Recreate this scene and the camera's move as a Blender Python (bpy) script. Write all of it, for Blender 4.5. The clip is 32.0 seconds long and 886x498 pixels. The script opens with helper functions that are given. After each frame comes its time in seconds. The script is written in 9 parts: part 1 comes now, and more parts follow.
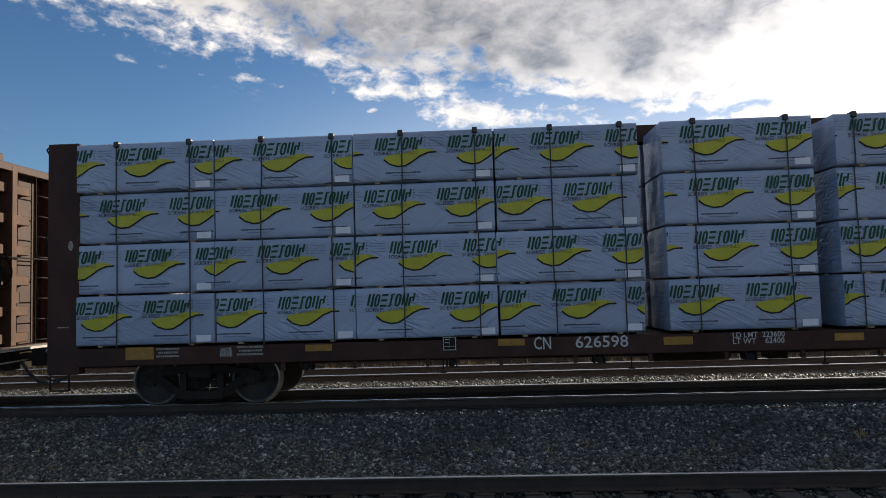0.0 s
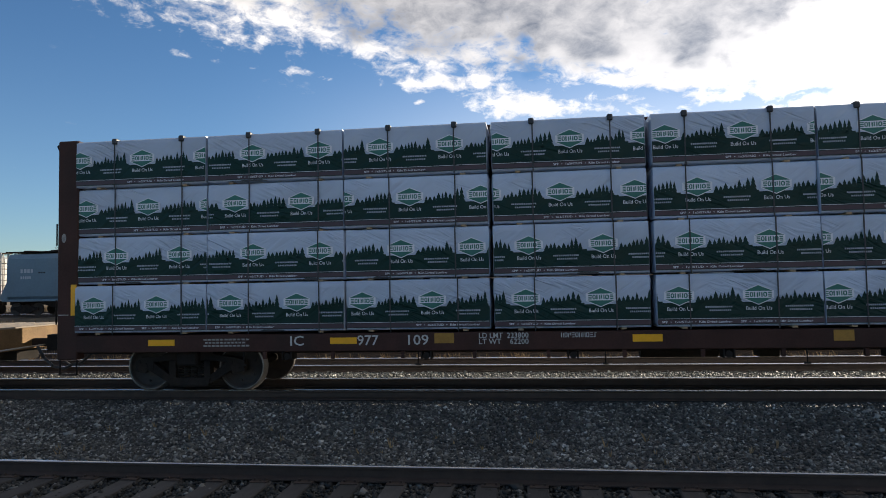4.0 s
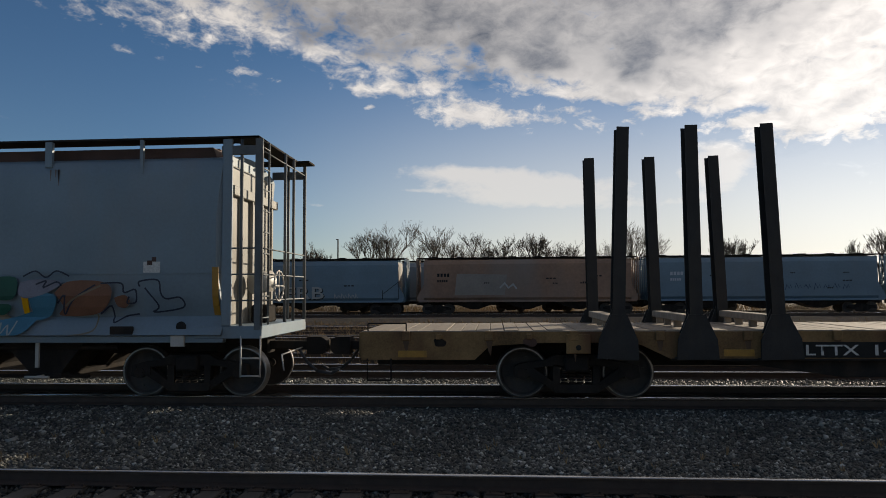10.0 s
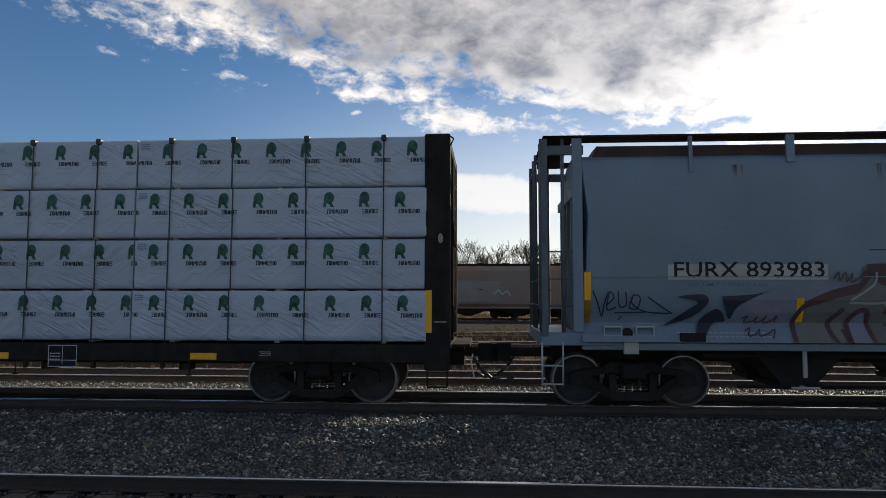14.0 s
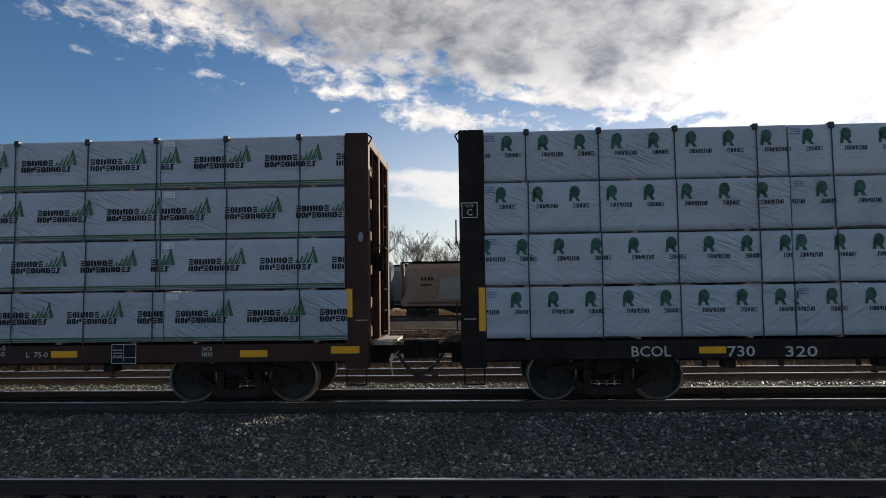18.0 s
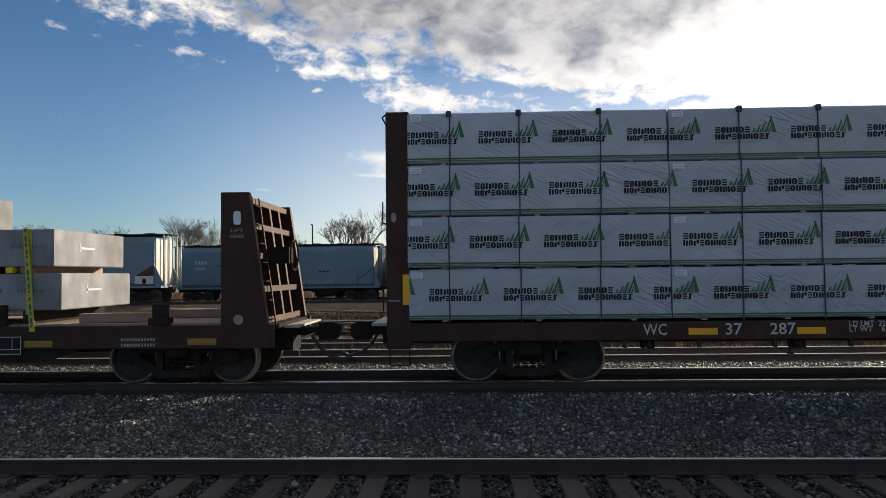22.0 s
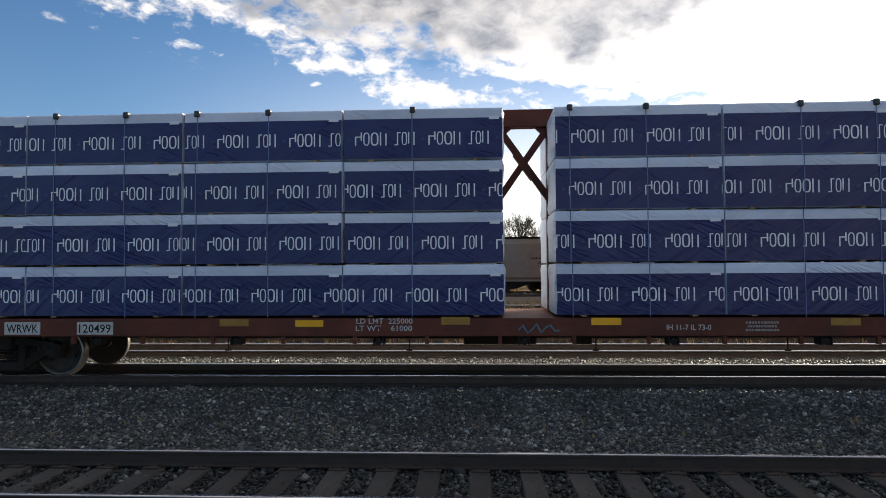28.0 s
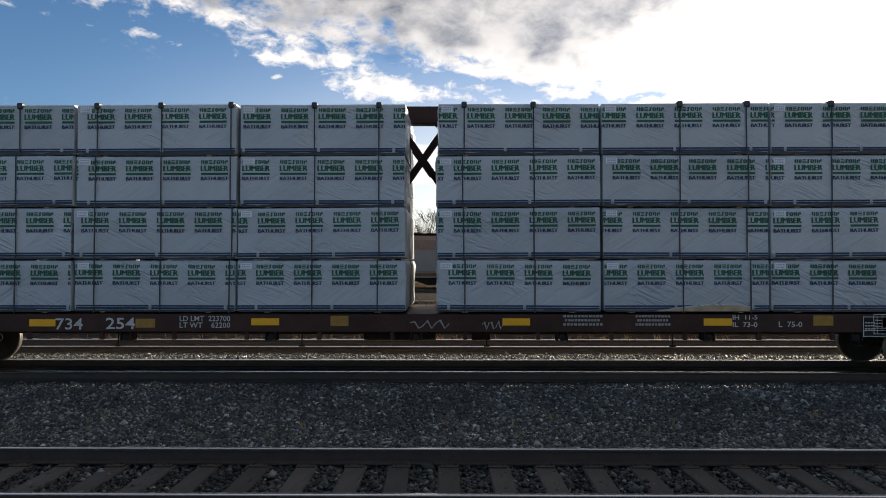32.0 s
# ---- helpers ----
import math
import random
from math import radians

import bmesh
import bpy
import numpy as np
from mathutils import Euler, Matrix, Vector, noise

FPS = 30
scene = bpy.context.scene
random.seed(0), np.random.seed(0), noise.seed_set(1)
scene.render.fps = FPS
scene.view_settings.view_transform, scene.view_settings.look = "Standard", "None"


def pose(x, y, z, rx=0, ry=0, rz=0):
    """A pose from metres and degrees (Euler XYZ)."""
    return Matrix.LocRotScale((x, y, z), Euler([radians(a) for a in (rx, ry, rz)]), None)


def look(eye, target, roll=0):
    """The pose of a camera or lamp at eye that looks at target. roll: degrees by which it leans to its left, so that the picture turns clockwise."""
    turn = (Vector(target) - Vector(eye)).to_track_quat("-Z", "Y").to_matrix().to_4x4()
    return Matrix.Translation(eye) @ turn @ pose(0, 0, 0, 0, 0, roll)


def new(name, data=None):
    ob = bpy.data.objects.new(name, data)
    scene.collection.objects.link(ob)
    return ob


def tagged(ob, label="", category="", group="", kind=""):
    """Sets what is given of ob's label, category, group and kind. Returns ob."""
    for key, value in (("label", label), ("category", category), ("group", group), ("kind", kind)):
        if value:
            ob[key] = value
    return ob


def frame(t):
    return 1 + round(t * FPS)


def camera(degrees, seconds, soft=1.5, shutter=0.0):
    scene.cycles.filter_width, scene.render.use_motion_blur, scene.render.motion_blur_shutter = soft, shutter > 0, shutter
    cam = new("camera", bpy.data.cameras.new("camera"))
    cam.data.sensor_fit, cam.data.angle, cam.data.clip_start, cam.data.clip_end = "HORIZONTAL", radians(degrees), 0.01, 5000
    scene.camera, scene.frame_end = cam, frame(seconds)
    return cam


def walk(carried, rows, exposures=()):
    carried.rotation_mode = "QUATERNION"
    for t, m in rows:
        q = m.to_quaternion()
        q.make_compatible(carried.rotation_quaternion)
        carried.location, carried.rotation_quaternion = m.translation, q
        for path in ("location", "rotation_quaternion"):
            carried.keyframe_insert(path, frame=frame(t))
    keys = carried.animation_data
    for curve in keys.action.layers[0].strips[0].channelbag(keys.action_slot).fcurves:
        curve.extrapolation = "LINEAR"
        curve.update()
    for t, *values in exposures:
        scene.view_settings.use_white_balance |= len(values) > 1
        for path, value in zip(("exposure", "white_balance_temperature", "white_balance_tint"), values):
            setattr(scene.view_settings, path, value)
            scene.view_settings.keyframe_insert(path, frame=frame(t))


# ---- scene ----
# One freight train rolls past a standing, hand-held camera; yard, far wagons and trees behind.
EYE = (0.0, 0.0, 1.86)
V = 5.97                 # train speed, metres a second
YC = 12.7                # centre line of the train's track
CLIP = 32.0
cam = camera(66.3, CLIP, soft=0.9)
TURNS = [
    (0.0, 3.02, 3.57, 1.67), (0.5, 4.24, 3.68, 1.24), (1.0, 5.38, 3.34, 1.17), (1.5, 6.76, 3.55, 1.48), (2.0, 7.32, 3.40, 1.53), (2.5, 7.46, 3.20, 1.50),
    (3.0, 7.99, 2.75, 1.37), (3.5, 8.22, 3.03, 1.26), (4.0, 7.62, 2.96, 1.12), (4.5, 5.96, 3.70, -0.23), (6.5, 4.43, 3.33, -0.23), (7.0, 4.44, 3.39, -0.44),
    (7.5, 4.32, 3.07, -0.62), (8.0, 4.76, 3.25, -0.89), (8.5, 4.18, 3.51, -0.44), (9.0, 4.31, 3.89, -0.09), (9.5, 4.22, 3.86, 0.10), (10.0, 4.24, 3.45, 0.37),
    (10.5, 3.71, 3.22, 0.33), (11.0, 3.06, 3.52, 0.14), (11.5, 2.93, 3.89, 0.00), (12.0, 3.40, 3.89, -0.02), (12.5, 3.21, 3.85, -0.06), (13.0, 3.99, 4.49, 0.10),
    (13.5, 3.80, 3.76, -0.20), (14.0, 3.72, 3.97, -0.06), (14.5, 3.31, 3.64, -0.16), (15.0, 3.08, 3.66, -0.11), (15.5, 2.52, 3.61, 0.19), (17.5, 2.25, 3.60, 0.27),
    (18.0, 2.88, 3.75, 0.74), (18.5, 3.13, 3.71, 0.69), (19.0, 3.46, 3.71, 0.98), (19.5, 2.89, 3.53, 0.72), (20.0, 0.78, 2.95, 1.30), (20.5, 0.02, 2.56, 1.44),
    (21.0, -0.09, 2.36, 1.30), (21.5, 1.40, 2.87, 1.75), (22.0, 2.17, 2.17, 0.63), (22.5, 2.89, 3.34, 0.55), (23.0, 3.15, 2.92, -0.06), (23.5, 3.46, 2.09, 0.53),
    (24.0, 3.60, 2.41, 0.52), (24.5, 3.46, 2.52, 0.63), (26.5, 3.97, 1.32, 0.75), (27.0, 3.18, 1.47, 0.62), (27.5, 3.33, 1.76, 0.55), (28.0, 3.06, 1.74, 0.33),
    (28.5, 2.51, 1.73, 0.60), (29.0, 2.74, 1.60, 0.64), (29.5, 2.00, 1.74, 0.53), (30.0, 1.93, 1.93, 0.43), (30.5, 2.07, 1.53, 0.52), (31.0, 2.02, 1.42, 0.78),
    (31.5, 1.26, 1.38, 0.91), (32.0, 0.56, 1.39, 0.01),
]
walk(cam, [(t, pose(*EYE, 90 + pitch, roll, yaw)) for t, yaw, pitch, roll in TURNS],
     exposures=[(0, 0.9, 7450, 10), (4, 1.16, 7350, 10), (6.5, 0.6, 7450, 10), (8, 0.36, 7550, 10), (10, 0.38, 7600, 10), (11, 0.62, 7600, 10), (12, 0.92, 7500, 10), (13, 0.88, 7400, 10), (18, 0.78, 7450, 10), (21, 0.85, 7500, 10), (22.3, 0.9, 7550, 10), (23.3, 0.52, 7550, 10), (24.5, 0.55, 7550, 10), (27, 1.30, 7670, 10), (30, 1.20, 7700, 10), (32, 1.12, 7700, 10)])

# ---- light ----
SUN_AZ, SUN_EL = 42.0, 14.3
world = bpy.data.worlds.new("world")
scene.world = world
world.use_nodes = True
wn = world.node_tree.nodes
sky = wn.new("ShaderNodeTexSky")
sky.sky_type, sky.sun_disc = "NISHITA", False
sky.sun_elevation, sky.sun_rotation = radians(SUN_EL), radians(SUN_AZ)
sky.air_density, sky.dust_density, sky.ozone_density = 1.0, 0.05, 6.5
world.node_tree.links.new(sky.outputs[0], wn["Background"].inputs[0])
wn["Background"].inputs[1].default_value = 0.07
sun_data = bpy.data.lights.new("sun", "SUN")
sun_data.energy, sun_data.angle, sun_data.color = 5.0, radians(0.8), (1.0, 0.93, 0.82)
sun = new("sun", sun_data)
sd = Vector((math.sin(radians(SUN_AZ)) * math.cos(radians(SUN_EL)), math.cos(radians(SUN_AZ)) * math.cos(radians(SUN_EL)), math.sin(radians(SUN_EL))))
sun.matrix_world = look(sd * 50, (0, 0, 0))


# ---- materials ----
def nodes_of(name):
    m = bpy.data.materials.new(name)
    m.use_nodes = True
    return m, m.node_tree.nodes, m.node_tree.links, m.node_tree.nodes["Principled BSDF"]


def mat(name, colour, rough=0.6, metal=0.0, vary=0.25, scale=3.0, fine=40.0, bump=0.15, dirt=None, dirt_amount=0.4, island=0.0, stretch=(1, 1, 1), spec=0.5, objrand=0.0):
    """Base colour broken up at two scales, with optional stains, fine relief and a tone of its own for each piece."""
    m, n, l, b = nodes_of(name)
    tc = n.new("ShaderNodeTexCoord")
    mp = n.new("ShaderNodeMapping")
    mp.inputs["Scale"].default_value = stretch
    l.new(tc.outputs["Object"], mp.inputs[0])
    big, small = n.new("ShaderNodeTexNoise"), n.new("ShaderNodeTexNoise")
    for t, s, d in ((big, scale, 5), (small, fine, 3)):
        t.inputs["Scale"].default_value, t.inputs["Detail"].default_value = s, d
        l.new(mp.outputs[0], t.inputs[0])
    add = n.new("ShaderNodeMath")
    add.operation = "MULTIPLY_ADD"
    add.inputs[1].default_value = 0.45
    l.new(small.outputs[0], add.inputs[0])
    l.new(big.outputs[0], add.inputs[2])
    ramp = n.new("ShaderNodeValToRGB")
    c = Vector(colour)
    lo, hi = c * (1 - vary), c * (1 + vary * 0.6)
    ramp.color_ramp.elements[0].position, ramp.color_ramp.elements[1].position = 0.45, 1.0
    ramp.color_ramp.elements[0].color, ramp.color_ramp.elements[1].color = (*lo, 1), (*[min(x, 0.95) for x in hi], 1)
    l.new(add.outputs[0], ramp.inputs[0])
    out = ramp.outputs[0]
    if dirt:
        st = n.new("ShaderNodeTexNoise")
        st.inputs["Scale"].default_value, st.inputs["Detail"].default_value = scale * 0.6, 8
        mp2 = n.new("ShaderNodeMapping")
        mp2.inputs["Scale"].default_value = (1.6, 1.6, 0.5)
        mp2.inputs["Location"].default_value = (3.1, 7.7, 1.3)
        l.new(tc.outputs["Object"], mp2.inputs[0])
        l.new(mp2.outputs[0], st.inputs[0])
        r2 = n.new("ShaderNodeValToRGB")
        r2.color_ramp.elements[0].position, r2.color_ramp.elements[1].position = 0.5, 0.72
        r2.color_ramp.elements[0].color, r2.color_ramp.elements[1].color = (0, 0, 0, 1), (dirt_amount,) * 3 + (1,)
        l.new(st.outputs[0], r2.inputs[0])
        mx = n.new("ShaderNodeMix")
        mx.data_type = "RGBA"
        l.new(r2.outputs[0], mx.inputs[0])
        l.new(out, mx.inputs[6])
        mx.inputs[7].default_value = (*dirt, 1)
        out = mx.outputs[2]
    if island or objrand:
        if island:
            src = n.new("ShaderNodeNewGeometry").outputs["Random Per Island"]
        else:
            src = n.new("ShaderNodeObjectInfo").outputs["Random"]
        mr = n.new("ShaderNodeMapRange")
        k = island or objrand
        mr.inputs[3].default_value, mr.inputs[4].default_value = 1 - k, 1 + k
        l.new(src, mr.inputs[0])
        hs = n.new("ShaderNodeHueSaturation")
        l.new(mr.outputs[0], hs.inputs["Value"])
        l.new(out, hs.inputs["Color"])
        out = hs.outputs[0]
    l.new(out, b.inputs["Base Color"])
    b.inputs["Roughness"].default_value, b.inputs["Metallic"].default_value = rough, metal
    b.inputs["Specular IOR Level"].default_value = spec
    if bump:
        bp = n.new("ShaderNodeBump")
        bp.inputs["Strength"].default_value, bp.inputs["Distance"].default_value = bump, 0.02
        l.new(add.outputs[0], bp.inputs["Height"])
        l.new(bp.outputs[0], b.inputs["Normal"])
    return m


def wrap_mat(name, colour, gloss=0.5):
    """Woven plastic lumber wrap: creased by folds that run aslant, faintly dusty."""
    m, n, l, b = nodes_of(name)
    tc = n.new("ShaderNodeTexCoord")
    oi = n.new("ShaderNodeObjectInfo")
    off = n.new("ShaderNodeVectorMath")
    off.operation = "MULTIPLY_ADD"
    cb = n.new("ShaderNodeCombineXYZ")
    for i in range(3):
        l.new(oi.outputs["Random"], cb.inputs[i])
    l.new(cb.outputs[0], off.inputs[0])
    off.inputs[1].default_value = (31, 17, 23)
    l.new(tc.outputs["Object"], off.inputs[2])
    mp = n.new("ShaderNodeMapping")
    mp.vector_type = "TEXTURE"
    mp.inputs["Rotation"].default_value = (0, radians(-38), 0)
    mp.inputs["Scale"].default_value = (1.6, 1.0, 0.26)
    l.new(off.outputs[0], mp.inputs[0])
    folds, soft = n.new("ShaderNodeTexNoise"), n.new("ShaderNodeTexNoise")
    folds.inputs["Scale"].default_value, folds.inputs["Detail"].default_value, folds.inputs["Distortion"].default_value = 1.6, 5, 0.6
    soft.inputs["Scale"].default_value, soft.inputs["Detail"].default_value = 1.3, 6
    l.new(mp.outputs[0], folds.inputs[0])
    l.new(off.outputs[0], soft.inputs[0])
    ramp = n.new("ShaderNodeValToRGB")
    c = Vector(colour)
    ramp.color_ramp.elements[0].position, ramp.color_ramp.elements[1].position = 0.25, 0.75
    ramp.color_ramp.elements[0].color, ramp.color_ramp.elements[1].color = (*(c * 0.84), 1), (*c, 1)
    l.new(soft.outputs[0], ramp.inputs[0])
    mr = n.new("ShaderNodeMapRange")
    mr.inputs[3].default_value, mr.inputs[4].default_value = 0.9, 1.06
    l.new(oi.outputs["Random"], mr.inputs[0])
    hs = n.new("ShaderNodeHueSaturation")
    l.new(mr.outputs[0], hs.inputs["Value"])
    l.new(ramp.outputs[0], hs.inputs["Color"])
    l.new(hs.outputs[0], b.inputs["Base Color"])
    b.inputs["Roughness"].default_value = 0.34
    b.inputs["Specular IOR Level"].default_value = gloss
    bp = n.new("ShaderNodeBump")
    bp.inputs["Strength"].default_value, bp.inputs["Distance"].default_value = 0.75, 0.05
    crease = n.new("ShaderNodeTexNoise")
    crease.inputs["Scale"].default_value, crease.inputs["Detail"].default_value, crease.inputs["Distortion"].default_value = 2.3, 2, 0.9
    mp3 = n.new("ShaderNodeMapping")
    mp3.vector_type = "TEXTURE"
    mp3.inputs["Rotation"].default_value = (0, radians(24), 0)
    mp3.inputs["Scale"].default_value = (2.2, 1.0, 0.34)
    l.new(off.outputs[0], mp3.inputs[0])
    l.new(mp3.outputs[0], crease.inputs[0])
    gap = n.new("ShaderNodeMath")
    gap.operation = "SUBTRACT"
    gap.inputs[1].default_value = 0.5
    l.new(crease.outputs[0], gap.inputs[0])
    fold = n.new("ShaderNodeMath")
    fold.operation = "ABSOLUTE"
    l.new(gap.outputs[0], fold.inputs[0])
    ridge = n.new("ShaderNodeMapRange")
    ridge.interpolation_type = "SMOOTHSTEP"
    ridge.inputs[1].default_value, ridge.inputs[2].default_value, ridge.inputs[3].default_value, ridge.inputs[4].default_value = 0.0, 0.15, 1.0, 0.0
    l.new(fold.outputs[0], ridge.inputs[0])
    both = n.new("ShaderNodeMath")
    both.operation = "MULTIPLY_ADD"
    patch = n.new("ShaderNodeTexNoise")
    patch.inputs["Scale"].default_value, patch.inputs["Detail"].default_value = 0.9, 2
    l.new(off.outputs[0], patch.inputs[0])
    where = n.new("ShaderNodeMapRange")
    where.interpolation_type = "SMOOTHSTEP"
    where.inputs[1].default_value, where.inputs[2].default_value, where.inputs[3].default_value, where.inputs[4].default_value = 0.42, 0.68, 0.0, 0.36
    l.new(patch.outputs[0], where.inputs[0])
    l.new(where.outputs[0], both.inputs[1])
    l.new(ridge.outputs[0], both.inputs[0])
    l.new(folds.outputs[0], both.inputs[2])
    l.new(both.outputs[0], bp.inputs["Height"])
    l.new(bp.outputs[0], b.inputs["Normal"])
    return m


def stone_mat(name="ballast_stone", dulled=1.0):
    """Crushed stone: most pieces dark, some mid grey, a few pale, all slightly glossy on their broken faces."""
    m, n, l, b = nodes_of(name)
    geo = n.new("ShaderNodeNewGeometry")
    ramp = n.new("ShaderNodeValToRGB")
    els = ramp.color_ramp.elements
    els[0].position, els[0].color = 0.0, (0.035, 0.036, 0.034, 1)
    els[1].position, els[1].color = 1.0, (0.55, 0.54, 0.485, 1)
    for p, c in ((0.45, (0.073, 0.074, 0.065)), (0.75, (0.145, 0.14, 0.121)), (0.95, (0.29, 0.285, 0.25))):
        els.new(p).color = (*c, 1)
    l.new(geo.outputs["Random Per Island"], ramp.inputs[0])
    tc, t = n.new("ShaderNodeTexCoord"), n.new("ShaderNodeTexNoise")
    t.inputs["Scale"].default_value, t.inputs["Detail"].default_value = 1.1, 6
    l.new(tc.outputs["Object"], t.inputs[0])
    mr = n.new("ShaderNodeMapRange")
    mr.inputs[1].default_value, mr.inputs[2].default_value, mr.inputs[3].default_value, mr.inputs[4].default_value = 0.3, 0.7, 0.72 * dulled, 1.3 * dulled
    l.new(t.outputs[0], mr.inputs[0])
    hs = n.new("ShaderNodeHueSaturation")
    l.new(mr.outputs[0], hs.inputs["Value"])
    l.new(ramp.outputs[0], hs.inputs["Color"])
    l.new(hs.outputs[0], b.inputs["Base Color"])
    b.inputs["Roughness"].default_value, b.inputs["Specular IOR Level"].default_value = 0.62, 0.3
    return m


